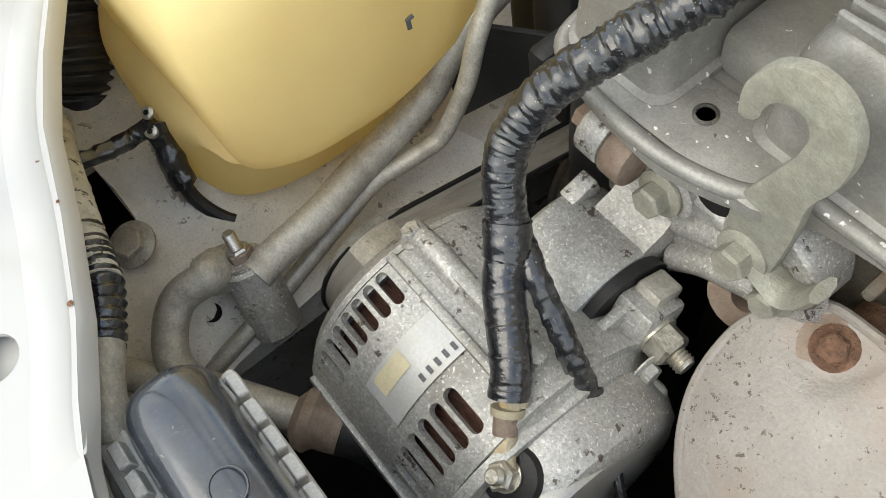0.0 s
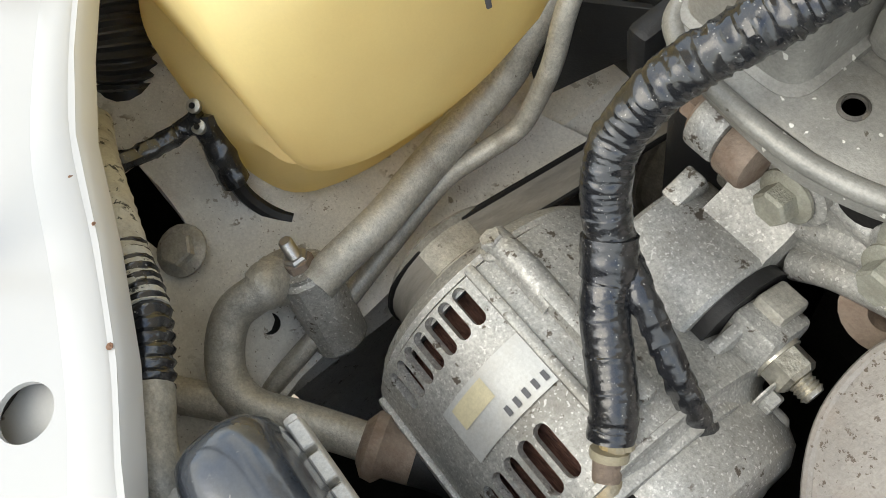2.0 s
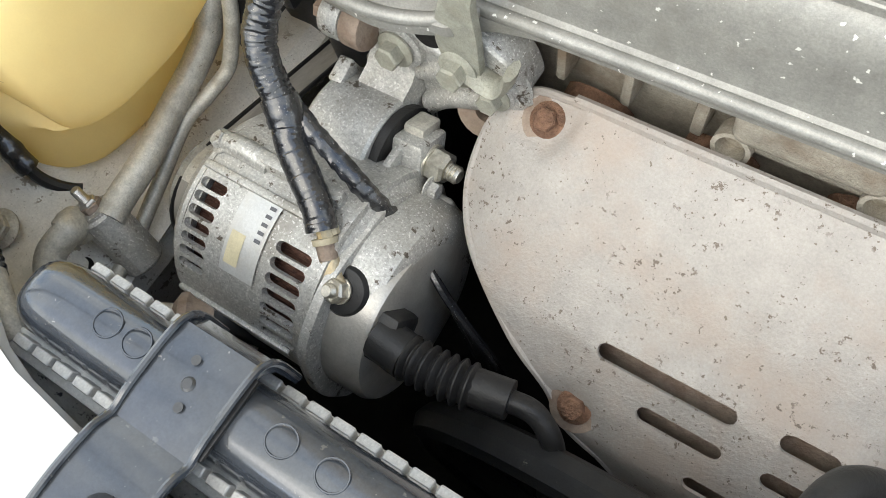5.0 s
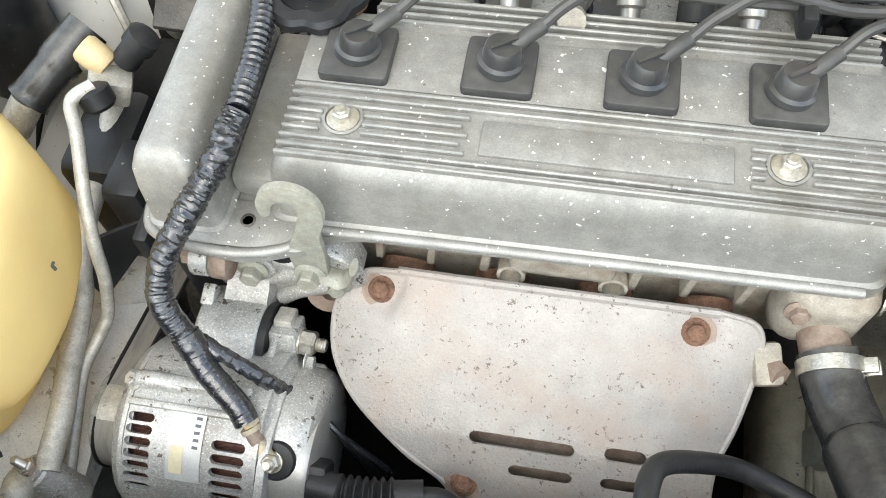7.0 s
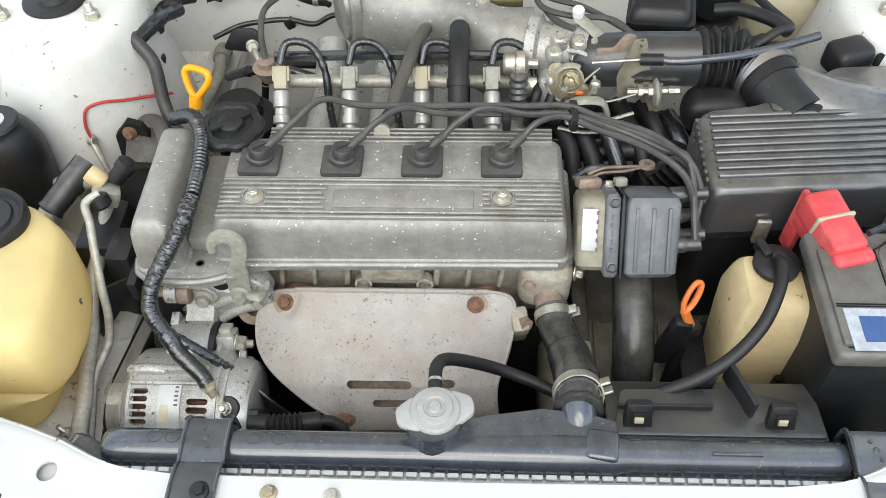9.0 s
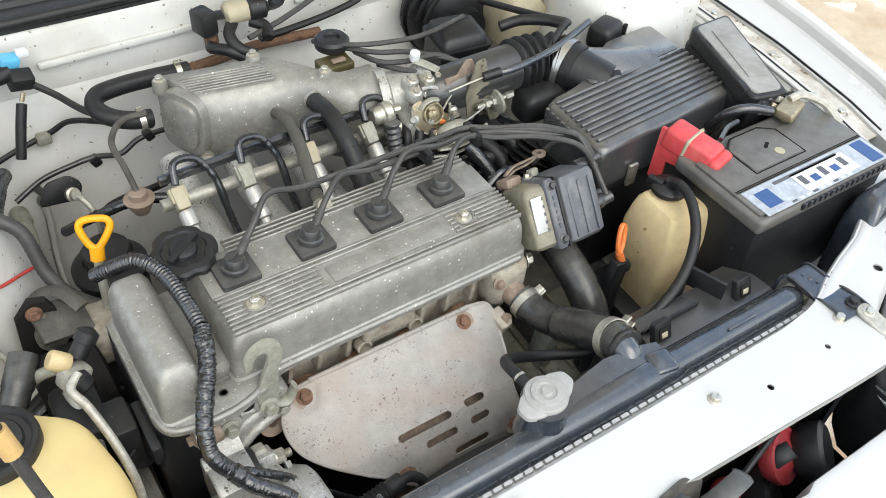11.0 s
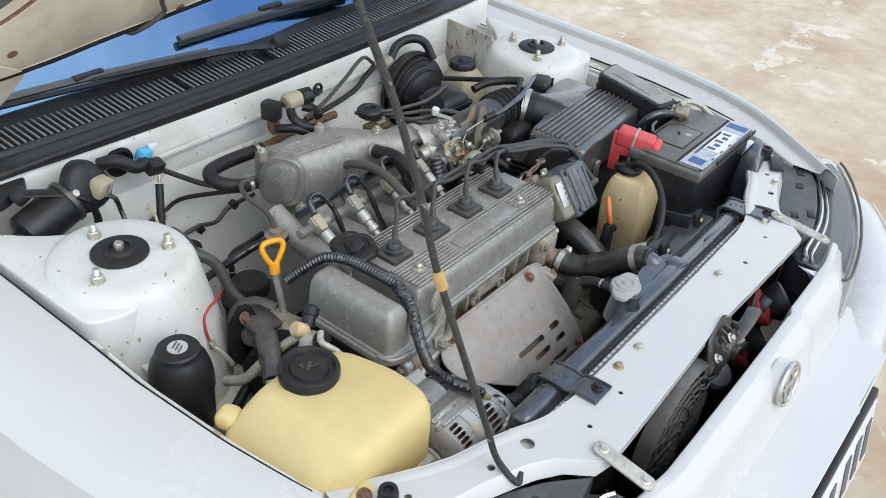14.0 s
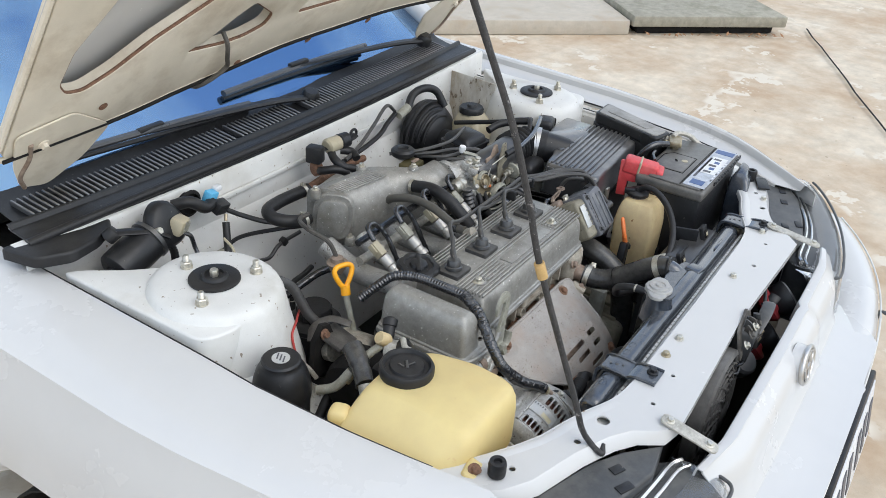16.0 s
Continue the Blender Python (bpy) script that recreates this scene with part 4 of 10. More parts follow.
# headlamps
LENS = [(-0.228, -0.452), (-0.229, -0.470), (-0.236, -0.484), (-0.255, -0.489), (-0.30, -0.484), (-0.36, -0.473), (-0.42, -0.458), (-0.48, -0.439), (-0.54, -0.415), (-0.60, -0.386), (-0.65, -0.356), (-0.672, -0.338)]
for side in (-1, 1):
    s = (lambda x: x) if side < 0 else mx
    hl = thing("headlamp", (s(-0.38), -0.38, 0.68), "clear headlamp with dusty grey housing", "headlamp", "headlamps")
    top = [(-0.238, -0.446), (-0.240, -0.398), (-0.262, -0.372), (-0.300, -0.346), (-0.345, -0.322), (-0.40, -0.302), (-0.455, -0.284), (-0.53, -0.250), (-0.60, -0.270), (-0.655, -0.325), (-0.60, -0.380), (-0.48, -0.430), (-0.34, -0.468), (-0.262, -0.480)]
    hs = part("housing", plate([(s(x), y) for x, y in top], 0.62, 0.752, b=0.008, seg=3), M_LAMPBACK, hl, "dusty grey lamp housing")
    part("rear_cover", plate([(s(x), y) for x, y in ((-0.248, -0.384), (-0.296, -0.342), (-0.341, -0.316), (-0.396, -0.297), (-0.451, -0.280), (-0.522, -0.250), (-0.575, -0.285), (-0.49, -0.340), (-0.40, -0.372), (-0.31, -0.394))], 0.745, 0.779, b=0.005, seg=3), M_LAMPBACK, hl)
    for k, (x, y) in enumerate(((-0.335, -0.350), (-0.360, -0.372), (-0.450, -0.318), (-0.505, -0.300))):
        part("adjuster_window", box((s(x), y, 0.7795), (0.020 + 0.006 * (k % 2), 0.014, 0.003), (0, 0, side * 24), b=0.001), M_BLACK, hs)
    part("cover_seam", tube([(s(-0.268), -0.398, 0.754), (s(-0.33), -0.3895, 0.7585), (s(-0.42), -0.3655, 0.7585), (s(-0.50), -0.334, 0.7585), (s(-0.585), -0.282, 0.754)], 0.003, 8, 6), M_BLACK, hs)
    # bright rim strips under the lens
    for o, r, z in ((0.0, 0.0048, 0.757), (0.013, 0.003, 0.755)):
        part("lamp_strap", tube([(s(x), y - o, z) for x, y in ((-0.240, -0.412), (-0.262, -0.402), (-0.315, -0.397), (-0.38, -0.388), (-0.45, -0.368), (-0.53, -0.333), (-0.60, -0.296))], r, 8, 5, flat=1.6), M_REFL, hl, "bright metal rim strip")
    cv = curve_pts([(x, y, 0) for x, y in LENS], 4)
    rings = []
    for v in cv:
        bx, by_ = v.x * 0.94 - 0.022, v.y * 0.94 - 0.022
        rings.append([(s(v.x + (bx - v.x) * k), v.y + 0.062 * k - d, z) for k, d, z in ((0.9, 0.0, 0.7525), (0.45, 0.0, 0.7545), (0.12, 0.0, 0.749), (0.0, 0.003, 0.735), (0.0, 0.010, 0.70), (0.0, 0.014, 0.66), (0.0, 0.008, 0.63))])
    part("lens", sheet(rings, 0.003), M_LAMP, hl, "clear ribbed lens", 50)
    part("lens_rim", tube([(s(v.x), v.y, 0.7505) for v in cv], 0.0028, 8, 2), M_LAMPBACK, hl)
    part("reflector", sheet([[(p[0], p[1] + 0.020, p[2] - 0.010) for p in r[1:]] for r in rings], 0.002), M_REFL, hl)

# firewall, cowl and windscreen
rings = []
for i in range(31):
    x = mx(0.80) + (0.80 - mx(0.80)) * i / 30
    u = (x - CX) / 0.65
    y0 = 0.540 + 0.020 * u * u
    rings.append([(x, y0 + dy, z) for dy, z in ((0.03, 0.895), (0.0, 0.892), (-0.004, 0.885), (-0.006, 0.80), (-0.016, 0.785), (-0.022, 0.765), (-0.060, 0.66), (-0.085, 0.56), (-0.09, 0.40))])
part("firewall", sheet(rings, 0.003), M_BAY, body, "dusty white firewall panel", 30)
for cx_, w_ in ((-0.06, 0.30), (0.30, 0.25)):
    part("firewall_swage", box((cx_, 0.531, 0.845), (w_, 0.008, 0.010), b=0.003), M_BAY, body)
CY = lambda x: 0.555 + 0.030 * ((x - CX) / 0.65) ** 2
rings, seal = [], []
for i in range(41):
    x = mx(0.78) + (0.78 - mx(0.78)) * i / 40
    y0 = CY(x)
    seal.append((x, y0 - 0.010, 0.906 - 0.012 * abs((x - CX) / 0.65) ** 3))
    rings.append([(x, y0 + dy, z) for dy, z in ((-0.016, 0.885), (-0.014, 0.897), (0.0, 0.900), (0.032, 0.903), (0.036, 0.910), (0.040, 0.9115))])
part("cowl_front", sheet(rings, 0.003), M_BLACK, body, "black plastic cowl trim", 30)
part("cowl_seal", tube(seal, 0.0085, 10, 3), M_RUBBER, body, "black rubber hood seal")
rings = []
for i in range(41):
    x = mx(0.76) + (0.76 - mx(0.76)) * i / 40
    rings.append([(x, CY(x) + dy, z) for dy, z in ((0.036, 0.900), (0.070, 0.905), (0.098, 0.912), (0.125, 0.925))])
part("cowl_end", smooth_wob(plate(rounded([(-0.585, 0.530), (-0.530, 0.505), (-0.480, 0.515), (-0.440, 0.538), (-0.420, 0.566), (-0.600, 0.600)], 0.012), 0.874, 0.892, b=0.006, seg=3), 0.004, 22), M_RUBBER, body, "black rubber cowl end seal", 50)
cowl = part("cowl_panel", sheet(rings, 0.003), M_BLACK, body, "black slatted cowl grille", 30)
slat0 = part("slat", box((0, 0, 0), (0.0045, 0.054, 0.010), b=0.0012, seg=1), M_LID, cowl)
first = True
for k in range(112):
    x = -0.52 + 1.22 * k / 111
    if 0.10 < x < 0.135 or -0.09 < x < -0.075:
        continue
    m = pose(x, CY(x) + 0.067, 0.9125, 10, 0, 6)
    if first:
        slat0.matrix_basis = m
        first = False
    else:
        again(slat0, "slat", m, cowl)
rings = []
for j in range(13):
    t = j / 12
    rings.append([(CX + u * (0.70 - 0.09 * t), CY(CX + u * 0.66) + 0.118 + 0.72 * t + 0.02 * u * u - 0.03 * u * u * t, 0.922 + 0.42 * t - 0.02 * u * u + 0.018 * math.sin(math.pi * t)) for u in [-1 + k / 12 for k in range(25)]])
bm = sheet(rings, 0.005)
ws = part("windscreen", bm, M_GLASS, body, "tinted windscreen reflecting blue sky", 60)
ws.visible_shadow = False
# near-black pieces close the cabin and stand in for its dim inside
part("cabin_floor", box((CX, 1.2, 0.80), (1.36, 1.1, 0.05)), M_VOID, body)
part("dashboard", loft([[(CX + sx, y, z) for y, z in ((0.74, 0.90), (0.80, 0.935), (1.0, 0.94), (1.1, 0.88), (1.1, 0.82), (0.74, 0.85))] for sx in (-0.66, 0.66)]), M_VOID, body, "dark dashboard top")
part("cabin_back", box((CX, 1.75, 1.05), (1.36, 0.05, 0.6)), M_VOID, body)
part("roof", box((CX, 2.1, 1.365), (1.16, 1.2, 0.03), b=0.012), M_PAINT, body)
for side in (-1, 1):
    s = (lambda x: x) if side < 0 else mx
    part("pillar", tube([(s(CX - 0.70), 0.72, 0.925), (s(CX - 0.65), 1.1, 1.16), (s(CX - 0.60), 1.5, 1.36)], 0.028, 10), M_PAINT, body)
    part("door_panel", box((s(-0.735), 1.55, 0.62), (0.05, 1.1, 0.62), b=0.02), M_PAINT, body)
    part("door_glass", box((s(-0.66), 1.6, 1.10), (0.02, 1.0, 0.40)), M_VOID, body)
# wipers
for base, tip, bl0, bl1 in (((0.176, 0.634, 0.915), (-0.24, 0.686, 0.948), (-0.46, 0.705, 0.953), (0.02, 0.665, 0.936)), ((0.660, 0.660, 0.930), (0.20, 0.706, 0.962), (-0.012, 0.706, 0.957), (0.46, 0.702, 0.953))):
    wp = thing("wiper", base, "black windscreen wiper resting on the glass", "wiper", "wipers")
    part("arm", tube([base, tuple(Vector(base).lerp(Vector(tip), 0.3) + Vector((0, 0, 0.008))), tip], 0.012, 8, 8, rad=lambda s_, a: 1.1 - 1.0 * s_, flat=0.55), M_BLACK, wp)
    part("blade", tube([bl0, tuple((Vector(bl0) + Vector(bl1)) / 2 + Vector((0, 0, 0.004))), bl1], 0.0085, 8, 8, flat=0.8), M_BOX, wp)
    part("blade_rubber", tube([tuple(Vector(bl0) + Vector((0, 0.004, -0.012))), tuple(Vector(bl1) + Vector((0, 0.004, -0.012)))], 0.005, 6, 6), M_RUBBER, wp)
    part("pivot_cap", lathe(base, (0, -0.3, 1), [(0.020, -0.01), (0.020, 0.010), (0.015, 0.018), (0, 0.019)], 20), M_BLACK, wp)
    part("saddle", box(tuple(Vector(tip) + Vector((0.02, 0, 0.004))), (0.06, 0.014, 0.012), b=0.004), M_BLACK, wp)

# ---- hood ----
HY, HZ, HA = 0.60, 1.045, radians(54)
hood = thing("hood", (CX, HY, HZ), "open white hood with cream painted inner frame", "hood")


def hp(x, d, n=0.0):
    """A point of the raised hood: d metres from its rear edge, n metres below its inner face."""
    return (x, HY - d * math.cos(HA) - n * math.sin(HA), HZ + d * math.sin(HA) - n * math.cos(HA))


rings = []
for j in range(21):
    d = -0.02 + 0.97 * j / 20
    w = 0.678 - 0.13 * max(0, d - 0.45) ** 1.4 / 0.5 ** 1.4 * 0.9
    rings.append([hp(CX + w * u, d + (0.055 * (1 - u * u) - 0.012) * max(0.0, 1 - max(0.0, d) / 0.2), -0.035 - 0.02 * (1 - u * u) + (0.03 if abs(u) > 0.99 else 0)) for u in [-1 + k / 14 for k in range(29)]])
part("outer_skin", sheet(rings, 0.002), M_PAINT, hood, "white outer skin", 40)
# inner frame with its pressed openings
LOBE = [(-0.607, 0.127), (-0.588, 0.100), (-0.555, 0.094), (-0.510, 0.122), (-0.450, 0.178), (-0.360, 0.240), (-0.300, 0.290), (-0.290, 0.450), (-0.500, 0.450), (-0.560, 0.300), (-0.603, 0.200)]
SLOT = [(-0.362, 0.117), (-0.320, 0.139), (-0.276, 0.182), (-0.243, 0.208), (-0.173, 0.160), (-0.178, 0.131), (-0.220, 0.114), (-0.270, 0.109)]
HOLES = [LOBE, SLOT, [(-0.10, 0.14), (0.10, 0.14), (0.06, 0.24), (-0.06, 0.24)], [(-x, d) for x, d in LOBE], [(-x, d) for x, d in SLOT], [(-0.40, 0.54), (-0.06, 0.52), (-0.05, 0.80), (-0.36, 0.80)], [(0.40, 0.54), (0.06, 0.52), (0.05, 0.80), (0.36, 0.80)]]
HOLES = [rounded(h, 0.012, 4) for h in HOLES]
REAR = [(-0.665, -0.030), (-0.46, -0.016), (-0.34, 0.006), (-0.21, 0.027), (-0.08, 0.046), (0.10, 0.050), (0.26, 0.050), (0.46, 0.030), (0.665, -0.010)]
outer = rounded(REAR + [(0.665, 0.45), (0.560, 0.92), (-0.560, 0.92), (-0.665, 0.45)], 0.02, 4)
bm = bmesh.new()
es = []
for lp in [outer] + HOLES:
    vs = [bm.verts.new((x, d, 0)) for x, d in lp]
    es += [bm.edges.new((vs[i], vs[(i + 1) % len(vs)])) for i in range(len(vs))]
bmesh.ops.triangle_fill(bm, use_beauty=True, edges=es)
r = bmesh.ops.extrude_face_region(bm, geom=bm.faces[:])
for v in [g for g in r["geom"] if isinstance(g, bmesh.types.BMVert)]:
    v.co.z = -0.022
bmesh.ops.recalc_face_normals(bm, faces=bm.faces)
bev(bm, 0.009, 3, [e for e in bm.edges if all(abs(v.co.z) < 1e-6 for v in e.verts) and len(e.link_faces) == 2 and e.calc_face_angle(0) > 1])
for v in bm.verts:
    v.co = Vector(hp(CX + v.co.x, v.co.y, v.co.z))
part("inner_frame", bm, M_CREAM, hood, "cream painted pressed frame with rust marks", 35)
part("edge_hem", tube([hp(CX + x, d, -0.002) for x, d in [(-0.672, 0.45), (-0.674, 0.2), (-0.674, 0.02)] + REAR + [(0.674, 0.02), (0.672, 0.45)]], 0.005, 8), M_CREAM, hood)
part("rear_seal", tube([hp(CX + x, d + 0.002, 0.004) for x, d in REAR], 0.0035, 8), M_VOID, hood, "dark seal line along the rear edge")
for lp in HOLES[:5]:
    part("rim_sealant", tube([hp(CX + x, d, -0.004) for x, d in lp + lp[:1]], 0.0030, 6, 1), M_RUST, hood, "brown sealant round the opening")
part("washer_hose", tube([hp(CX - 0.273, 0.130, -0.012), hp(CX - 0.273, 0.118, 0.008), hp(CX - 0.262, 0.085, 0.014), hp(CX - 0.250, 0.058, 0.014), hp(CX - 0.268, 0.030, 0.012), hp(CX - 0.288, 0.008, 0.006), hp(CX - 0.29, -0.004, -0.004)], 0.0042, 8), M_GREASE, hood, "thin dark washer hose")
for x in (-0.5, -0.2, 0.0, 0.2, 0.5):
    part("weld_hole", lathe(hp(CX + x, 0.035, 0.0005), (0, -math.sin(HA), -math.cos(HA)), [(0.008, 0), (0.008, 0.0012), (0, 0.0012)], 14), M_RUST, hood)
for side in (-1, 1):
    s = (lambda x: x) if side < 0 else mx
    q_ = 1 if side < 0 else -1
    bm = bmesh.new()
    arm_ = rounded([(-0.658, 0.03), (-0.560, 0.05), (-0.470, -0.020), (-0.500, -0.095), (-0.556, -0.150), (-0.612, -0.128), (-0.640, -0.060)], 0.015, 4)
    bm.faces.new([bm.verts.new(hp(CX + q_ * x, d, 0.002)) for x, d in arm_])
    r = bmesh.ops.extrude_face_region(bm, geom=bm.faces[:])
    for v in [g for g in r["geom"] if isinstance(g, bmesh.types.BMVert)]:
        v.co += Vector((0, -math.sin(HA), -math.cos(HA))) * 0.003
    bmesh.ops.recalc_face_normals(bm, faces=bm.faces)
    part("hinge_plate", bm, M_CREAM, hood, "cream painted hinge plate")
    part("hinge_fold", tube([hp(CX + q_ * x, d, 0.006) for x, d in ((-0.625, 0.0), (-0.618, -0.04), (-0.622, -0.09), (-0.605, -0.13))], 0.004, 8), M_STAINED, hood)
    hexbolt(hp(CX - q_ * 0.60, -0.012, 0.005), (0, -math.sin(HA), -math.cos(HA)), 0.012, hood, M_CREAM, True, "hinge_bolt")
    part("hinge_base", box((s(-0.515), 0.635, 0.878), (0.05, 0.07, 0.006), b=0.002), M_BAY, body)

# prop rod
rod = thing("prop_rod", (-0.33, -0.322, 0.79), "black painted hood prop rod with tan plastic clip", "prop rod")
RD = Vector((-0.139, 0.305, 0.942))
RC = Vector((-0.377, -0.216, 1.067))
part("bar", tube([(-0.318, -0.318, 0.795), (-0.330, -0.322, 0.789), tuple(RC - RD * 0.262), tuple(RC - RD * 0.20), tuple(RC), tuple(RC + RD * 0.1 + Vector((0.006, -0.005, 0))), tuple(RC + RD * 0.2 + Vector((0.008, -0.008, 0))), tuple(RC + RD * 0.3 + Vector((0.005, -0.004, 0))), tuple(RC + RD * 0.45), tuple(RC + RD * 0.80)], 0.0043, 10, 12, rad=lambda q, a: 1 + 0.06 * noise.noise((q * 60, math.cos(a) * 2, math.sin(a) * 2))), M_ROD, rod)
part("clip", tube([tuple(RC - RD * 0.011), tuple(RC + RD * 0.011)], 0.0068, 12, 4), mat("tan_plastic", (0.50, 0.33, 0.13), 0.5, dirt=(0.3, 0.2, 0.1), dscale=60), rod, "tan plastic clip")


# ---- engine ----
# near-black floor added so that gaps in the bay look shaded
part("bay_floor_fill", box((CX, 0.05, 0.33), (1.1, 1.0, 0.01)), M_VOID, body, "near-black floor added to darken the gaps under the engine")
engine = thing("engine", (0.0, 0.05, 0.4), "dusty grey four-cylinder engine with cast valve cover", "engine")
part("block", box((0.01, 0.075, 0.52), (0.40, 0.20, 0.26), b=0.012), M_VOID, engine, "near-black engine block")
part("gearbox", smooth_wob(box((0.33, 0.05, 0.50), (0.24, 0.22, 0.20), b=0.05, seg=4), 0.006, 14), M_GREASE, engine, "dark greasy gearbox casing")
bell = part("bell_housing", smooth_wob(box((0.275, -0.062, 0.555), (0.18, 0.15, 0.10), (6, 0, 0), b=0.022, seg=4), 0.004, 18), M_GEAR, engine, "dull brownish cast bell housing")
for k in range(4):
    part("housing_rib", box((0.215 + 0.040 * k, -0.062, 0.606), (0.005, 0.12, 0.012), (6, 0, 0), b=0.002, seg=1), M_GEAR, bell)
part("mount_bracket", box((0.225, -0.085, 0.635), (0.020, 0.030, 0.080), (0, 8, 0), b=0.003), M_BRACKET, engine, "pale steel bracket beside the hose")
part("gearbox_rib", box((0.235, 0.04, 0.53), (0.02, 0.24, 0.22), b=0.006), M_GREASE, engine)
# cylinder head with pockets on its front face
head = part("cylinder_head", box((0.012, 0.045, 0.715), (0.386, 0.125, 0.115), b=0.004), M_HEAD, engine, "stained cast cylinder head")
for x, w in ((-0.115, 0.006), (-0.078, 0.006), (-0.040, 0.007), (0.062, 0.007), (0.098, 0.006), (0.135, 0.006), (0.175, 0.008)):
    part("head_rib", box((x, -0.022, 0.744), (w, 0.022, 0.042), (0, 6, 0), b=0.002), M_HEAD, head)
part("head_boss", box((0.012, -0.026, 0.752), (0.072, 0.026, 0.026), b=0.006, seg=3), M_HEAD, head)
part("head_boss", box((0.012, -0.024, 0.735), (0.060, 0.018, 0.016), b=0.004), M_HEAD, head)
for x in (-0.022, 0.048):
    part("core_hole", lathe((x, -0.036, 0.732), (0, -1, 0.2), [(0.010, -0.01), (0.010, 0.002), (0.0075, 0.002), (0.0075, -0.008), (0, -0.008)], 18), M_HEAD, head)
part("head_flange", box((0.012, -0.026, 0.768), (0.392, 0.022, 0.010), b=0.003), M_HEAD, head)

# valve cover
FL = [(-0.272, 0.112), (-0.272, -0.045), (-0.262, -0.063), (-0.235, -0.070), (-0.195, -0.073), (-0.165, -0.064), (-0.145, -0.050), (-0.12, -0.045), (0.20, -0.041), (0.214, -0.030), (0.214, 0.105), (0.05, 0.110)]
cover = part("valve_cover", plate(rounded(FL, 0.010, 4), 0.768, 0.7775, b=0.003), M_COVER, engine, "dusty grey cast aluminium valve cover", 30)


def stack(outline, levels, r=0.012):
    """A cast hump: an outline drawn in by steps as it rises."""
    c = Vector((sum(p[0] for p in outline) / len(outline), sum(p[1] for p in outline) / len(outline)))
    rings = []
    for z, inset in levels:
        ring = []
        xs, ys = [p[0] for p in outline], [p[1] for p in outline]
        wx, wy = (max(xs) - min(xs)) / 2, (max(ys) - min(ys)) / 2
        for x, y in rounded(outline, r, 5):
            ring.append((c.x + (x - c.x) * (1 - inset / wx), c.y + (y - c.y) * (1 - inset / wy), z))
        rings.append(ring)
    return loft(rings)


LV = [(0.776, 0.0), (0.781, 0.0), (0.7825, 0.003), (0.810, 0.0045), (0.822, 0.006), (0.830, 0.0085), (0.836, 0.012), (0.8395, 0.016), (0.8405, 0.020)]
part("cover_body", stack([(-0.183, -0.044), (0.208, -0.040), (0.208, 0.104), (-0.183, 0.104)], LV), M_COVER, cover, "", 50)
part("timing_hump", stack([(-0.267, -0.060), (-0.209, -0.060), (-0.209, 0.112), (-0.267, 0.112)], [(0.776, 0.0), (0.781, 0.0), (0.7825, 0.003), (0.815, 0.005), (0.832, 0.007), (0.842, 0.011), (0.8475, 0.016), (0.849, 0.021)]), M_COVER, cover, "", 50)
part("cover_saddle", box((-0.195, 0.038, 0.788), (0.035, 0.13, 0.024), b=0.006), M_COVER, cover)
part("front_ledge", stack([(-0.262, -0.069), (-0.150, -0.066), (-0.150, -0.030), (-0.262, -0.030)], [(0.774, 0), (0.779, 0.001), (0.7805, 0.004)], 0.012), M_COVER, cover)
part("ledge_lip", tube([(-0.268, -0.040, 0.7785), (-0.262, -0.060, 0.7785), (-0.240, -0.069, 0.7785), (-0.200, -0.071, 0.7785), (-0.170, -0.064, 0.7785), (-0.150, -0.051, 0.7785), (-0.125, -0.046, 0.7785), (0.195, -0.042, 0.7785)], 0.0038, 10, 8), M_COVER, cover)
part("threaded_hole", lathe((-0.197, -0.047, 0.7795), (0, 0, 1), [(0.0052, 0), (0.0052, 0.0016), (0.0040, 0.0022), (0.0036, 0.0010), (0, 0.0010)], 18), M_GREASE, cover)
ribs = []
for k in range(9):
    y = 0.0225 - 0.0066 * k
    segs = [(-0.170, 0.196)] if k in (0, 1, 7, 8) else [(-0.170, -0.055 - 0.004 * (k % 2)), (0.112, 0.196)]
    for x0, x1 in segs:
        if k in (3, 4, 5):
            cuts = []
            for bx in (-0.1335, 0.1335):
                if x0 < bx < x1:
                    cuts = [(x0, bx - 0.013), (bx + 0.013, x1)]
            for q0, q1 in cuts or [(x0, x1)]:
                if q1 - q0 > 0.004:
                    part("rib", box(((q0 + q1) / 2, y, 0.8412), (q1 - q0, 0.0028, 0.0058), b=0.0009, seg=1), M_COVER, cover)
        else:
            part("rib", box(((x0 + x1) / 2, y, 0.8412), (x1 - x0, 0.0028, 0.0058), b=0.0009, seg=1), M_COVER, cover)
part("name_plateau", box((0.028, -0.0035, 0.8405), (0.150, 0.026, 0.004), b=0.0015), M_COVER, cover)
for k in range(4):
    part("rib", box((0.03, 0.082 + 0.0065 * k, 0.841), (0.32, 0.0028, 0.0068), b=0.0008, seg=1), M_COVER, cover)
part("pad_ledge", box((0.012, 0.051, 0.8395), (0.366, 0.050, 0.0045), b=0.0018), M_COVER, cover)
for bx in (-0.1335, 0.1335):
    part("bolt_well", lathe((bx, 0.0, 0.8390), (0, 0, 1), [(0.0125, 0), (0.0130, 0.003), (0.0112, 0.0035), (0.0108, 0.0005), (0, 0.0005)], 28), M_COVER, cover)
    b = part("washer", lathe((bx, 0.0, 0.8396), (0, 0, 1), [(0.0102, 0), (0.0102, 0.002), (0.006, 0.003), (0, 0.003)], 24), M_ZINC, cover)
    stud((bx, 0, 0.8415), (0, 0, 1), 0.0068, 0.009, b, M_ZINC, "acorn_nut")
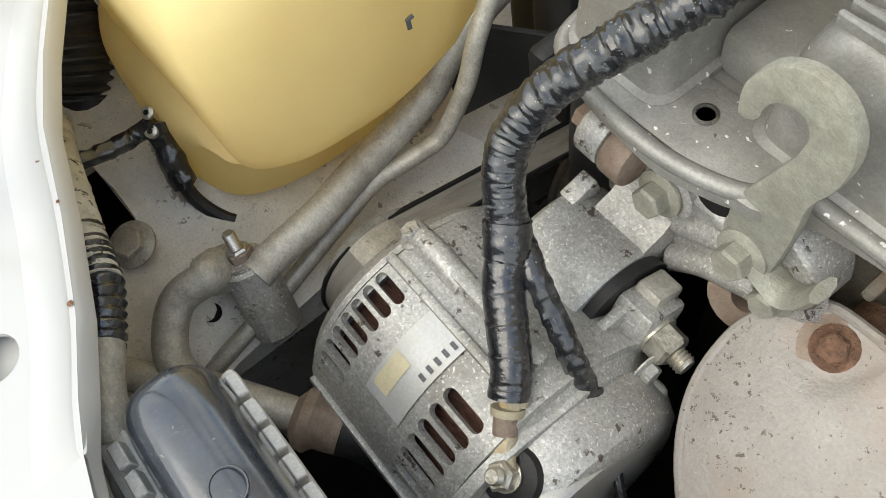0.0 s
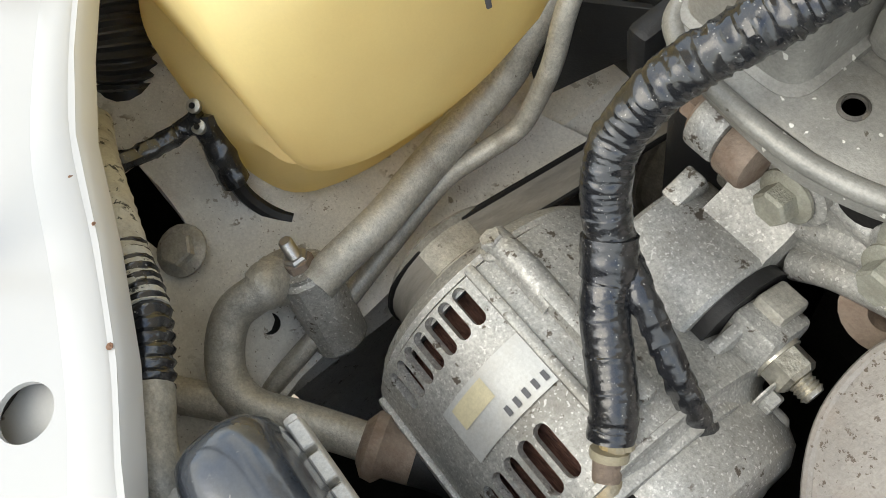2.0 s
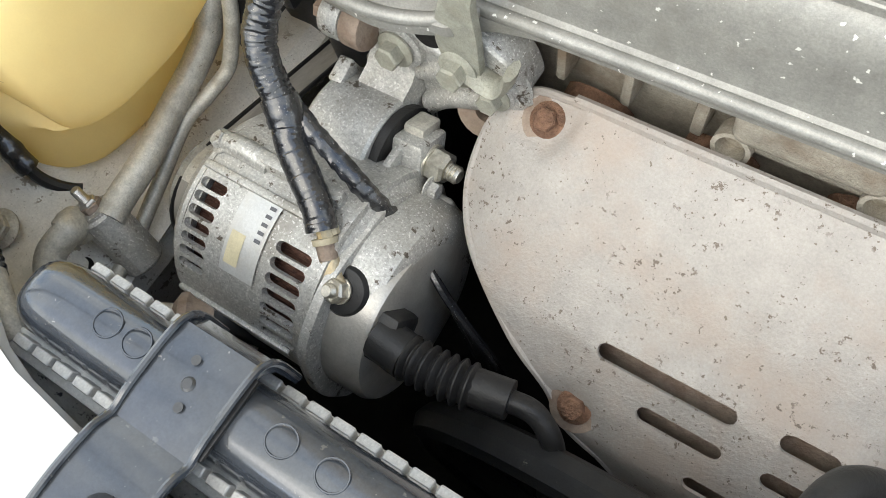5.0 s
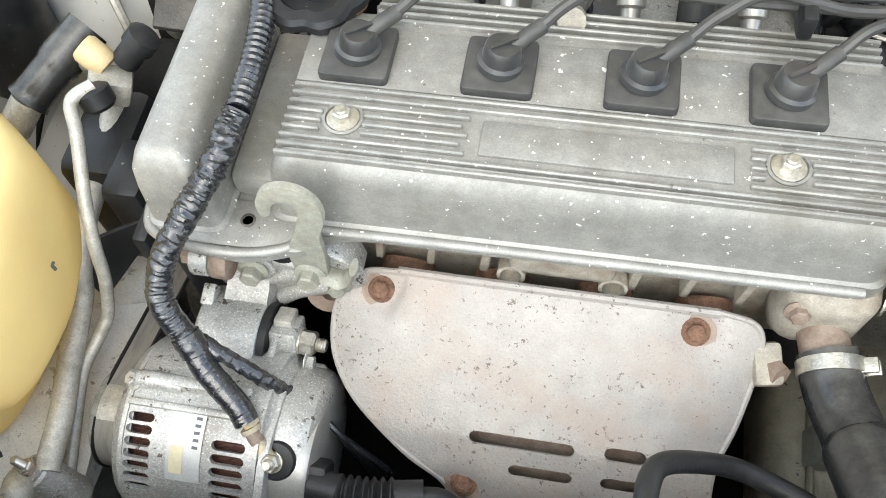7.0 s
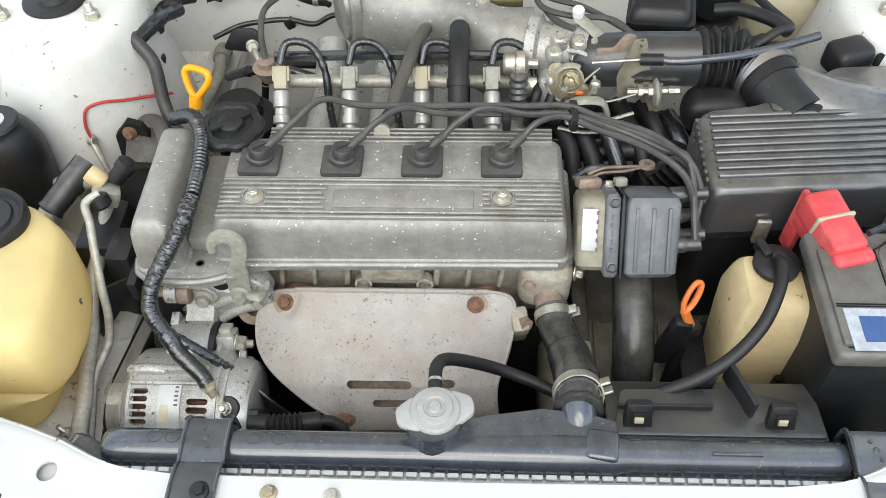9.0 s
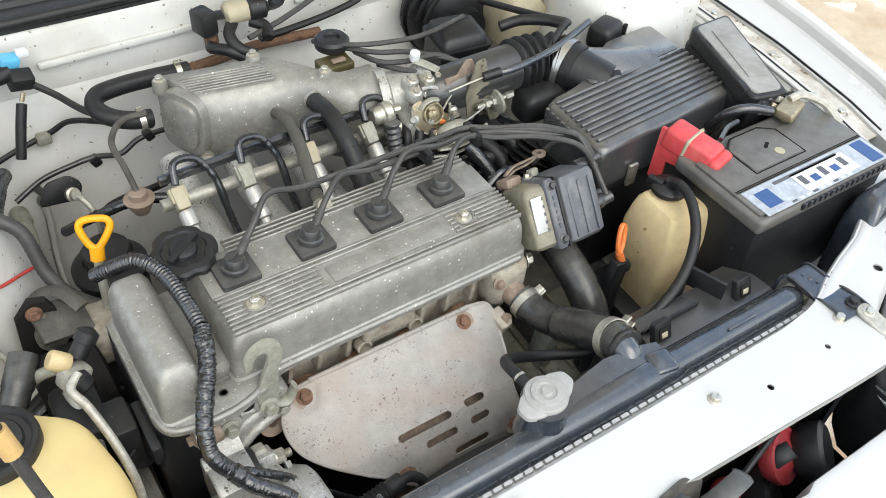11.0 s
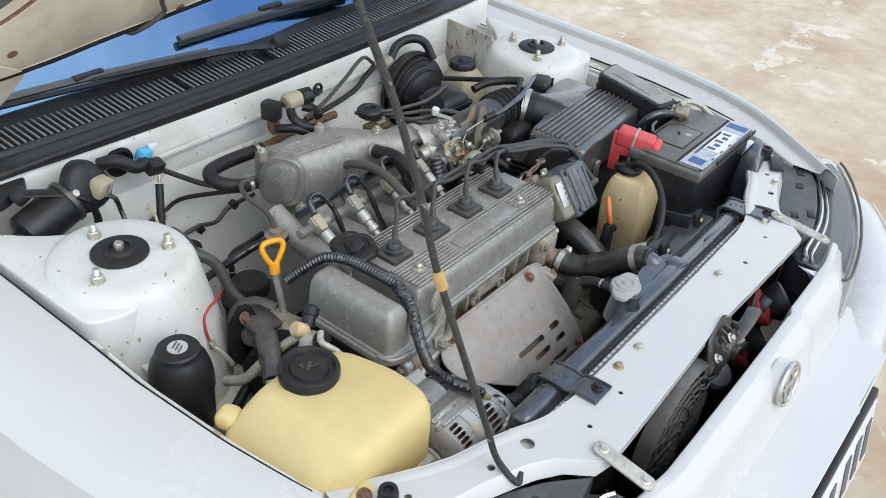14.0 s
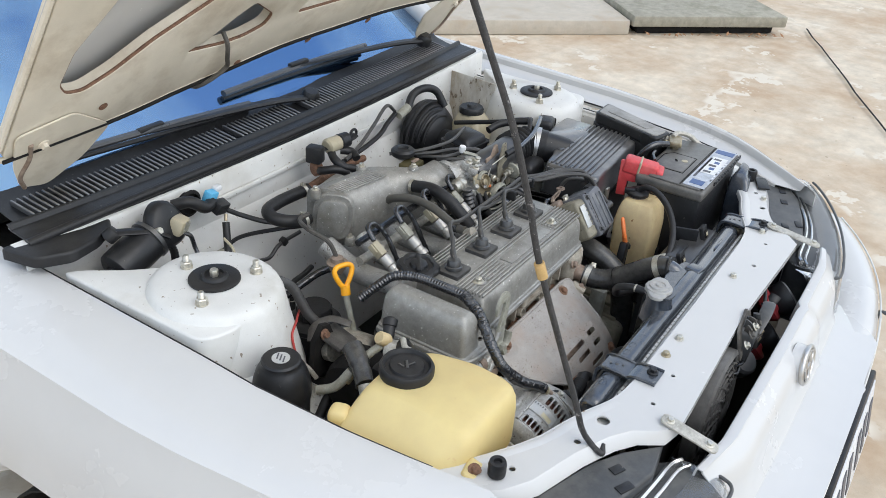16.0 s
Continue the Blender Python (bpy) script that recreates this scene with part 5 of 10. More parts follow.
hexbolt((-0.148, 0.094, 0.8405), (0, 0, 1), 0.011, cover, M_RUST, True)
# oil filler cap
cap = part("oil_cap", lathe((-0.173, 0.097, 0.842), (0, -0.1, 1), [(0.024, -0.004), (0.025, 0.002), (0.033, 0.003), (0.037, 0.006), (0.037, 0.012), (0.034, 0.0155), (0.026, 0.0165), (0.024, 0.014), (0.016, 0.0135), (0.014, 0.018), (0.010, 0.020), (0, 0.020)], 64,
           wob=lambda t, h: 1 - (0.10 * (0.5 + 0.5 * math.cos(6 * t)) ** 3 if 0.002 < h < 0.0168 else 0)), M_BLACK, engine, "black plastic lobed oil filler cap", 30)
part("cap_grip", box((-0.173, 0.0955, 0.860), (0.050, 0.008, 0.006), (0, 0, 35), b=0.002), M_BLACK, cap)

# plug seals and ignition leads
PX = (-0.134, -0.0425, 0.046, 0.133)
for i, x in enumerate(PX):
    sq = part("plug_seal", plate(rect(x - 0.0225, 0.0275, x + 0.0225, 0.0715, 0.004), 0.841, 0.8485, b=0.0018), M_WIRE, engine, "square dusty black rubber plug seal")
    top = Vector((x, 0.050, 0.848))
    merge_bm = lathe(top, (0.12, 0.10, 1), [(0.0155, 0), (0.0150, 0.004), (0.0125, 0.0055), (0.0118, 0.013), (0.0105, 0.016), (0, 0.0165)], 22)
    merge(merge_bm, box((x + 0.002, 0.0517, 0.8655), (0.018, 0.003, 0.002), (0, 0, 35)))
    part("plug_boot", merge_bm, M_BOX, sq)
    merge_bm = tube([(x + 0.006, 0.054, 0.858), (x + 0.016, 0.062, 0.863), (x + 0.024, 0.069, 0.865)], 0.0052, 10, 5)
    part("boot_neck", merge_bm, M_WIRE, sq)
leads = thing("ignition_leads", (0.05, 0.09, 0.86), "four grey rubber ignition leads in clips", "ignition lead")
DP = Vector((0.26, -0.012, 0.803))
LEAN = Matrix.Translation(DP) @ Matrix.Rotation(radians(-36), 4, 'X') @ Matrix.Translation(-DP)      # the distributor lies back against the head
ends = [(0.345, -0.016, 0.846), (0.347, 0.004, 0.835), (0.338, -0.034, 0.795), (0.346, -0.012, 0.800)]
for i, x in enumerate(PX):
    yy, zz = 0.094 + 0.0062 * (3 - i) * 0.7, 0.868 - 0.0055 * (i % 2) + 0.002 * (3 - i)
    pts = [(x + 0.022, 0.067, 0.865), (x + 0.040, 0.080, 0.876), (x + 0.068, yy - 0.004, zz + 0.012)]
    run = [xx for xx in (-0.02, 0.07, 0.16, 0.205) if xx > x + 0.10]
    pts += [(xx, yy, zz) for xx in run]
    e = ends[i]
    if i < 3:
        pts += [(0.245 + 0.006 * i, 0.088 - 0.008 * i, 0.872), (0.292 + 0.006 * i, 0.064 - 0.008 * i, 0.874 - 0.004 * i), (0.330, 0.030, 0.866)]
    else:
        pts += [(0.235, 0.078, 0.868), (0.285, 0.045, 0.872), (0.325, 0.012, 0.860)]
    pts.append(tuple(LEAN @ Vector(e)))
    part("lead", tube(pts, 0.0038, 9, 8), M_WIRE, leads)
for x in (0.138, 0.212):
    c = part("lead_clip", box((x, 0.100, 0.8665), (0.010, 0.034, 0.020), b=0.003), M_BLACK, leads, "black plastic cable clip")
part("coil_lead", tube([(0.30, 0.075, 0.80), (0.325, 0.06, 0.84), (0.345, 0.02, 0.84), (0.340, -0.01, 0.82)], 0.004, 8), M_WIRE, leads)

# distributor
dist = thing("distributor", (0.26, -0.012, 0.803), "grey plastic distributor cap on stained cast housing", "distributor")
part("housing", stack([(0.212, -0.040), (0.256, -0.044), (0.256, 0.020), (0.212, 0.016)], [(0.765, 0.006), (0.770, 0.001), (0.836, 0.0), (0.843, 0.003), (0.846, 0.008)], 0.007), M_GEAR, dist, "stained cast housing", 40)
M_BAKE = mat("grey_bakelite", (0.105, 0.11, 0.122), 0.38, var=0.12, dirt=(0.3, 0.28, 0.25), amount=0.4, dscale=30, bump=0.03)
part("cap", stack([(0.262, -0.045), (0.320, -0.042), (0.320, 0.023), (0.262, 0.023)], [(0.758, 0.006), (0.763, 0.001), (0.80, 0.0), (0.838, 0.0), (0.845, 0.003), (0.847, 0.008)], 0.007), M_BAKE, dist, "blue-grey plastic cap", 40)
part("cap_joint", stack([(0.2565, -0.0455), (0.2615, -0.0455), (0.2615, 0.024), (0.2565, 0.024)], [(0.758, 0.001), (0.80, 0.0), (0.842, 0.0), (0.849, 0.002)], 0.002), M_RUBBER, dist)
part("flange", stack([(0.240, -0.0475), (0.2560, -0.0475), (0.2560, 0.026), (0.240, 0.026)], [(0.760, 0.002), (0.764, 0.0), (0.845, 0.0), (0.850, 0.003)], 0.005), M_BAKE, dist, "", 40)
lbl = part("rating_label", box((0.2250, -0.0430, 0.811), (0.016, 0.0015, 0.046), (4, 0, -6), b=0.0004), M_SILVER, dist, "white printed label with worn print")
for k in range(5):
    part("print_bar", box((0.2325, -0.0455, 0.830 - 0.010 * k), (0.0022, 0.0012, 0.004), (4, 0, -6)), M_INK, lbl)
    part("flange_print", box((0.2480, -0.0482, 0.826 - 0.009 * k), (0.0022, 0.0012, 0.005)), M_INK, dist)
for y, z in ((-0.0475, 0.842), (-0.0475, 0.772)):
    hexbolt((0.249, y, z), (0, -1, 0), 0.0075, dist, M_BOX, True, "screw")
hexbolt((0.249, 0.0, 0.850), (0, 0, 1), 0.0075, dist, M_ZINC, True, "screw")
for x in (0.274, 0.291, 0.308):
    part("cap_rib", box((x, -0.0435, 0.80), (0.004, 0.004, 0.070), b=0.001), M_BAKE, dist)
part("loom_plug", box((0.228, 0.012, 0.851), (0.026, 0.022, 0.012), (0, 0, 10), b=0.003), M_STAINED, dist, "rust-stained metal plug cover")
part("pale_clip", box((0.262, 0.006, 0.853), (0.014, 0.010, 0.010), (0, 0, 15), b=0.002), M_BRACKET, dist)
for i, e in enumerate(ends + [(0.338, -0.01, 0.822)]):
    part("terminal", tube([(0.312, e[1] * 0.8 - 0.002, e[2] - 0.003), (0.330, e[1] * 0.9, e[2] - 0.002), (e[0] + 0.006, e[1], e[2])], 0.0085, 12, 5, rad=lambda s_, a: 1.05 if s_ < 0.018 else 0.85), M_BOX, dist)
for dz in (0, 0.005):
    part("side_bracket", tube([(0.228, 0.018, 0.854 + dz), (0.245, 0.022, 0.860 + dz), (0.268, 0.026, 0.861 + dz), (0.292, 0.030, 0.866)], 0.0035, 8, flat=0.5), M_STAINED, dist)
part("bracket_eye", lathe((0.294, 0.030, 0.866), (0, -0.4, 1), [(0.009, 0), (0.009, 0.004), (0.004, 0.004), (0.004, 0)], 16), M_STAINED, dist)
part("connector", box((0.235, 0.045, 0.852), (0.028, 0.018, 0.016), (0, 0, 20), b=0.003), M_BOX, dist)
part("loop_wire", tube([(0.215, 0.04, 0.85), (0.24, 0.036, 0.862), (0.28, 0.045, 0.855)], 0.005, 8), M_TAPE, dist)

dist.matrix_basis = LEAN @ dist.matrix_basis

# coolant outlet at the head's end
outlet = part("coolant_outlet", smooth_wob(box((0.185, -0.022, 0.735), (0.060, 0.05, 0.070), b=0.016, seg=4), 0.003, 40), M_HEAD, engine, "rust-stained coolant outlet casting")
part("outlet_neck", tube([(0.182, -0.02, 0.722), (0.188, -0.045, 0.722), (0.193, -0.066, 0.717)], 0.0165, 16, 6), M_STAINED, outlet)
hexbolt((0.217, -0.03, 0.752), (1, -0.3, 0.1), 0.013, outlet, M_ZINC)
hexbolt((0.165, -0.045, 0.75), (0, -1, 0.3), 0.011, outlet, M_STAINED)

# front (belt side) black timing cover and engine mount
part("timing_cover", stack([(-0.275, -0.055), (-0.205, -0.055), (-0.205, 0.12), (-0.275, 0.12)], [(0.45, 0.0), (0.70, 0.0), (0.766, 0.002)], 0.02), M_BLACK, engine, "black plastic timing cover", 50)
part("timing_lip", box((-0.278, -0.028, 0.745), (0.012, 0.07, 0.030), b=0.004), M_BLACK, engine)
part("timing_lip", box((-0.290, 0.0, 0.71), (0.020, 0.06, 0.05), b=0.006), M_BLACK, engine)

# ---- exhaust heat shield ----
SEC = [(0.0, -0.030, 0.741), (0.030, -0.058, 0.7245), (0.075, -0.099, 0.7015), (0.119, -0.137, 0.678), (0.147, -0.157, 0.656), (0.168, -0.168, 0.638), (0.206, -0.176, 0.60), (0.262, -0.176, 0.545)]


def on_shield(x, v, lift=0.0):
    # rounded in plan: the ends fall away from the middle
    k = ((x - 0.005) / 0.15)
    y = float(np.interp(v, [s_[0] for s_ in SEC], [s_[1] for s_ in SEC]))
    z = float(np.interp(v, [s_[0] for s_ in SEC], [s_[2] for s_ in SEC]))
    fall = 0.016 * max(0.0, abs(k) - 0.55) ** 2 / 0.2 * min(1.0, v / 0.06)
    swage = 0.0045 * min(1, max(0, (v - 0.098) / 0.012)) * min(1, max(0, (x + 0.052) / 0.015)) * min(1, max(0, (0.100 - x) / 0.012)) * min(1, max(0, (0.25 - v) / 0.02))
    for bx, bv, br in ((-0.111, 0.030, 0.020), (0.106, 0.030, 0.020), (-0.037, 0.157, 0.017), (0.115, 0.166, 0.017)):
        d = math.hypot(x - bx, v - bv)
        swage -= 0.004 * max(0.0, min(1.0, (br - d) / 0.007))
    n = lift + swage - fall
    return (x, y - n * 0.55, z + n * 0.83)


def pill(x0, x1, v, h=0.0042):
    out = []
    for k in range(7):
        a = math.pi / 2 + math.pi * k / 6
        out.append((x0 + h + h * math.cos(a), v + h * math.sin(a)))
    for k in range(7):
        a = -math.pi / 2 + math.pi * k / 6
        out.append((x1 - h + h * math.cos(a), v + h * math.sin(a)))
    return out


bm = bmesh.new()
OUT = [(-0.100, 0.017), (-0.124, 0.020), (-0.139, 0.036), (-0.145, 0.055), (-0.140, 0.082), (-0.120, 0.108), (-0.082, 0.138), (-0.055, 0.156), (-0.038, 0.175), (-0.015, 0.190), (0.002, 0.212), (0.004, 0.258), (0.136, 0.258), (0.134, 0.18), (0.130, 0.121), (0.141, 0.088), (0.150, 0.05), (0.150, 0.030), (0.142, 0.020), (0.120, 0.016)]
es = []
for lp in [rounded(OUT, 0.01, 3), pill(-0.036, 0.036, 0.118), pill(-0.007, 0.037, 0.138), pill(0.026, 0.074, 0.162), pill(0.024, 0.068, 0.190, 0.006), pill(0.056, 0.084, 0.116), pill(0.056, 0.083, 0.137)]:
    vs = [bm.verts.new((x, v, 0)) for x, v in lp]
    es += [bm.edges.new((vs[i], vs[(i + 1) % len(vs)])) for i in range(len(vs))]
bmesh.ops.triangle_fill(bm, use_beauty=True, edges=es)
for k in range(1, 40):
    bmesh.ops.bisect_plane(bm, geom=bm.verts[:] + bm.edges[:] + bm.faces[:], plane_co=(0, 0.0066 * k, 0), plane_no=(0, 1, 0))
for k in range(-20, 22):
    bmesh.ops.bisect_plane(bm, geom=bm.verts[:] + bm.edges[:] + bm.faces[:], plane_co=(0.007 * k, 0, 0), plane_no=(1, 0, 0))
for v in bm.verts:
    v.co = Vector(on_shield(v.co.x, v.co.y))
bmesh.ops.recalc_face_normals(bm, faces=bm.faces)
bmesh.ops.solidify(bm, geom=bm.faces[:], thickness=0.0018)
shield = part("heat_shield", bm, M_SHIELD, engine, "pale rust-speckled pressed steel heat shield", 45)
part("shield_hem", tube([on_shield(x, v, 0.0006) for x, v in OUT[:11]], 0.0024, 8, 6), M_SHIELD, shield)
part("shield_hem", tube([on_shield(x, v, 0.0006) for x, v in OUT[12:]], 0.0024, 8, 6), M_SHIELD, shield)
for x, v in ((-0.111, 0.030), (0.106, 0.030), (-0.037, 0.157), (0.115, 0.166)):
    p = on_shield(x, v, 0.0)
    st = part("rust_ring", lathe(p, (0, -0.55, 0.83), [(0.0145, 0.0008), (0.0145, 0.0014), (0.0085, 0.0018), (0, 0.0018)], 24), M_STAINED, shield)
    hexbolt(on_shield(x, v, 0.0016), (0, -0.55, 0.83), 0.0115, st, M_RUST, True, "shield_bolt", 0.006)
part("shield_fold", tube([on_shield(x, 0.0165, 0.001) for x in (-0.10, -0.05, 0.0, 0.05, 0.12)], 0.0035, 8, 6), M_SHIELD, shield)
# added plate that shows the rusty manifold's brown through the slots
part("slot_backing", sheet([[tuple(Vector(on_shield(x, v)) + Vector((0, 0.012, -0.014))) for v in (0.09, 0.12, 0.15, 0.18, 0.21)] for x in (-0.05, 0.0, 0.05, 0.10)], 0.002), M_STAINED, shield, "rust-brown plate added behind the slots in place of the manifold", 60)
mani = part("exhaust_manifold", box((0.01, -0.075, 0.655), (0.24, 0.07, 0.06), b=0.02, seg=3), M_RUST, engine, "rusty cast iron exhaust manifold")
for x in (-0.10, -0.03, 0.045, 0.115):
    part("runner", tube([(x, -0.02, 0.70), (x, -0.06, 0.685), (x * 0.8, -0.10, 0.65)], 0.02, 12, 5), M_RUST, mani)
part("down_pipe", tube([(0.06, -0.11, 0.63), (0.065, -0.14, 0.56), (0.06, -0.12, 0.40)], 0.03, 16, 6), M_RUST, mani)
part("manifold_ear", lathe((-0.152, -0.052, 0.700), (0.2, -1, 0.5), [(0.018, -0.01), (0.018, 0.004), (0.007, 0.004), (0.007, -0.008), (0, -0.008)], 22), M_STAINED, mani)
part("side_bracket", box((0.155, -0.06, 0.69), (0.02, 0.03, 0.05), (20, 0, 10), b=0.004), M_HEAD, engine)
part("oxygen_sensor", cyl((0.150, -0.055, 0.70), (0.165, -0.075, 0.71), 0.010, 0.008, 6), M_STAINED, mani)

# ---- intake ----
rings = []
for i in range(19):
    x = -0.088 + 0.263 * i / 18
    k = max(0.0, min(1.0, (x - 0.05) / 0.09))
    k = k * k * (3 - 2 * k)
    front = (0.317 - 0.16 * x) * (1 - k) + 0.236 * k
    back = (0.402 - 0.16 * x) * (1 - k) + 0.310 * k
    end = max(0.0, 1 - (x + 0.088) / 0.08)
    sec = [(front + 0.026, 0.742), (front + 0.008, 0.760), (front, 0.790), (front + 0.001, 0.826), (front + 0.010, 0.847), (front + 0.024, 0.860), (front + 0.040, 0.865), (back - 0.012, 0.866), (back - 0.003, 0.860), (back, 0.845), (back, 0.785), (back - 0.02, 0.765)]
    rings.append([(x + 0.46 * end * (back - y), y, z) for y, z in sec])
plen = part("intake_plenum", loft(rings), M_COVER, engine, "dull cast aluminium intake plenum", 40)
for k in range(7):
    part("rib", box((-0.004 - 0.001 * k, 0.3385 + 0.0062 * k, 0.8658), (0.112, 0.0022, 0.003), (0, 0, -9.5), b=0.0008, seg=1), M_COVER, plen)
EPC, EPT, EPN = Vector((-0.0690, 0.3660, 0.8120)), Vector((0.423, -0.906, 0)), Vector((-0.906, -0.423, 0))
stadium = lambda n_, k: [tuple(EPC + EPN * n_ + EPT * (0.040 * k * math.copysign(abs(math.cos(a)) ** 0.6, math.cos(a)) + 0.006 * math.sin(a)) + Vector((0, 0, 0.050 * k * math.copysign(abs(math.sin(a)) ** 0.7, math.sin(a))))) for a in [2 * math.pi * j / 32 for j in range(32)]]
endp = part("end_plate", loft([stadium(n_, k) for n_, k in ((-0.004, 1.0), (0.007, 1.0), (0.009, 0.96))]), M_COVER, plen, "cast end flange", 30)
part("end_panel", loft([stadium(n_, k) for n_, k in ((0.008, 0.78), (0.014, 0.76), (0.0155, 0.70))]), M_COVER, endp, "", 30)
for u_, z in ((-0.034, 0.858), (0.034, 0.764)):
    q = EPC + EPT * u_ + EPN * 0.004
    part("bolt_boss", cyl((q.x, q.y, z - 0.010), (q.x, q.y, z + 0.008), 0.011, 0.010, 18, 0.002), M_COVER, endp)
    hexbolt((q.x, q.y, z + 0.008), (0, 0, 1), 0.009, plen, M_ZINC)
for x, y in ((0.042, 0.385), (0.110, 0.305)):
    part("bolt_boss", cyl((x, y, 0.855), (x, y, 0.872), 0.011, 0.010, 18, 0.002), M_COVER, plen)
    hexbolt((x, y, 0.872), (0, 0, 1), 0.009, plen, M_ZINC)
for x in (-0.100, -0.018, 0.066, 0.150):
    part("runner", tube([(x * 0.98, 0.36, 0.76), (x, 0.29, 0.735), (x, 0.22, 0.735), (x, 0.15, 0.745), (x, 0.105, 0.75)], 0.021, 16, 6), M_CAST, plen)
part("port_flange", box((0.02, 0.118, 0.745), (0.35, 0.02, 0.06), b=0.004), M_CAST, plen)
for x in (-0.075, 0.002, 0.085):
    hexbolt((x, 0.13, 0.772), (0, 0.6, 0.8), 0.011, plen, M_ZINC)

# fuel rail and injectors
rail = thing("fuel_rail", (0.0, 0.225, 0.79), "steel fuel rail carrying four injectors", "fuel rail")
part("rail_bar", tube([(-0.155, 0.234, 0.800), (0.19, 0.232, 0.802)], 0.0085, 12, 4), M_PIPE, rail)
part("rail_end", lathe((0.16, 0.222, 0.806), (1, 0, 0), [(0.012, 0), (0.015, 0.004), (0.015, 0.018), (0.011, 0.020), (0.011, 0.030), (0.007, 0.031), (0, 0.031)], 18), M_ZINC, rail)
part("damper", lathe((-0.172, 0.272, 0.790), (0, 0, 1), [(0.010, -0.02), (0.018, -0.002), (0.0195, 0.002), (0.012, 0.004), (0.011, 0.012), (0.005, 0.015), (0, 0.015)], 28), M_STAINED, rail, "rust-stained brimmed pulsation damper")
part("damper_pipe", tube([(-0.172, 0.272, 0.80), (-0.176, 0.29, 0.83), (-0.176, 0.335, 0.838), (-0.150, 0.38, 0.832), (-0.115, 0.39, 0.826)], 0.0042, 8), M_GREASE, rail)
for i, x in enumerate((-0.138, -0.053, 0.036, 0.122)):
    d = Vector((0.03, -0.80, -0.60)).normalized()
    p0 = Vector((x, 0.216, 0.832))
    inj = part("injector", lathe(p0 + d * 0.026, d, [(0.0095, 0), (0.0105, 0.004), (0.0105, 0.020), (0.0085, 0.022), (0.0085, 0.030), (0.0105, 0.031), (0.0105, 0.040), (0.007, 0.042), (0.007, 0.052), (0.015, 0.056), (0.015, 0.063), (0.012, 0.08)], 20), M_BRIGHT, rail, "bright steel injector")
    cm = M_IVORY if i in (0, 2) else M_BRACKET
    bm = box((0, 0, 0.0), (0.020, 0.022, 0.034), b=0.003)
    merge(bm, box((0, -0.012, 0.002), (0.008, 0.004, 0.018), b=0.001))
    merge(bm, box((-0.011, 0.0, 0.006), (0.004, 0.014, 0.022), b=0.001))
    merge(bm, box((0.011, 0.0, 0.006), (0.004, 0.014, 0.022), b=0.001))
    bmesh.ops.transform(bm, matrix=Matrix.Translation(p0 + d * 0.010) @ (-d).to_track_quat("Z", "Y").to_matrix().to_4x4() @ Matrix.Diagonal((0.82, 0.82, 0.85, 1)), verts=bm.verts)
    part("connector", bm, cm, inj, "ivory wiring plug" if i in (0, 2) else "grey wiring plug")
    part("wire_sleeve", tube([tuple(p0 + Vector((0, 0, 0.010))), (x + 0.008, 0.236, 0.858), (x + 0.035, 0.240, 0.852), (x + 0.052, 0.226, 0.825), (x + 0.056, 0.205, 0.785), (x + 0.06, 0.19, 0.755)], 0.0048, 10, 12, rad=ribbed(0.0042, 0.09)), M_TAPE, inj)
part("harness_rail", tube([(-0.15, 0.243, 0.832), (0.0, 0.247, 0.832), (0.16, 0.245, 0.832)], 0.0065, 9, 6), M_TAPE, rail)
for pts, r in (([(0.038, 0.316, 0.820), (0.036, 0.296, 0.832), (0.030, 0.250, 0.848), (0.020, 0.200, 0.852), (0.010, 0.158, 0.845), (0.004, 0.130, 0.838), (-0.002, 0.108, 0.842)], 0.0080), ([(0.082, 0.285, 0.845), (0.082, 0.235, 0.852), (0.082, 0.19, 0.835), (0.082, 0.145, 0.80)], 0.0125)):
    h = thing("vacuum_hose", pts[0], "black rubber breather hose on the intake", "hose", "breather hoses")
    part("hose", tube(pts, r, 14, 8), M_RUBBER if r > 0.01 else mat("grey_hose", (0.085, 0.080, 0.068), 0.5, dirt=(0.13, 0.12, 0.10), dscale=25), h)
    band(pts[0], Vector(pts[1]) - Vector(pts[0]), r * 1.02, 0.006, h, M_ZINC, ears=False)
    band(pts[-2], Vector(pts[-1]) - Vector(pts[-2]), r * 1.05, 0.010, h, M_TAPE if r < 0.01 else M_RUBBER, "end_cuff", ears=False)
part("breather_nipple", cyl((-0.002, 0.108, 0.836), (-0.002, 0.092, 0.846), 0.0085, 0.0095, 14), M_HEAD, cover)

# throttle body
thr = thing("throttle_body", (0.21, 0.25, 0.82), "cast throttle body with cable quadrant", "throttle")
part("bore", lathe((0.170, 0.268, 0.828), (1, -0.25, 0.05), [(0.042, 0), (0.042, 0.012), (0.034, 0.016), (0.034, 0.055), (0.038, 0.06), (0.038, 0.075)], 28), M_CAST, thr)
part("valve_box", box((0.205, 0.225, 0.795), (0.050, 0.050, 0.06), b=0.008, seg=3), M_CAST, thr)
Q0 = Vector((0.218, 0.205, 0.830))
QA = Vector((-0.10, -0.93, 0.35)).normalized()
QU, QV, _ = frame_of(QA)


def arc(r, a0, a1, n=14, lift=0.0):
    """Points of a circle round the throttle shaft."""
    return [tuple(Q0 + QA * lift + (QU * math.cos(a0 + (a1 - a0) * k / n) + QV * math.sin(a0 + (a1 - a0) * k / n)) * r) for k in range(n + 1)]


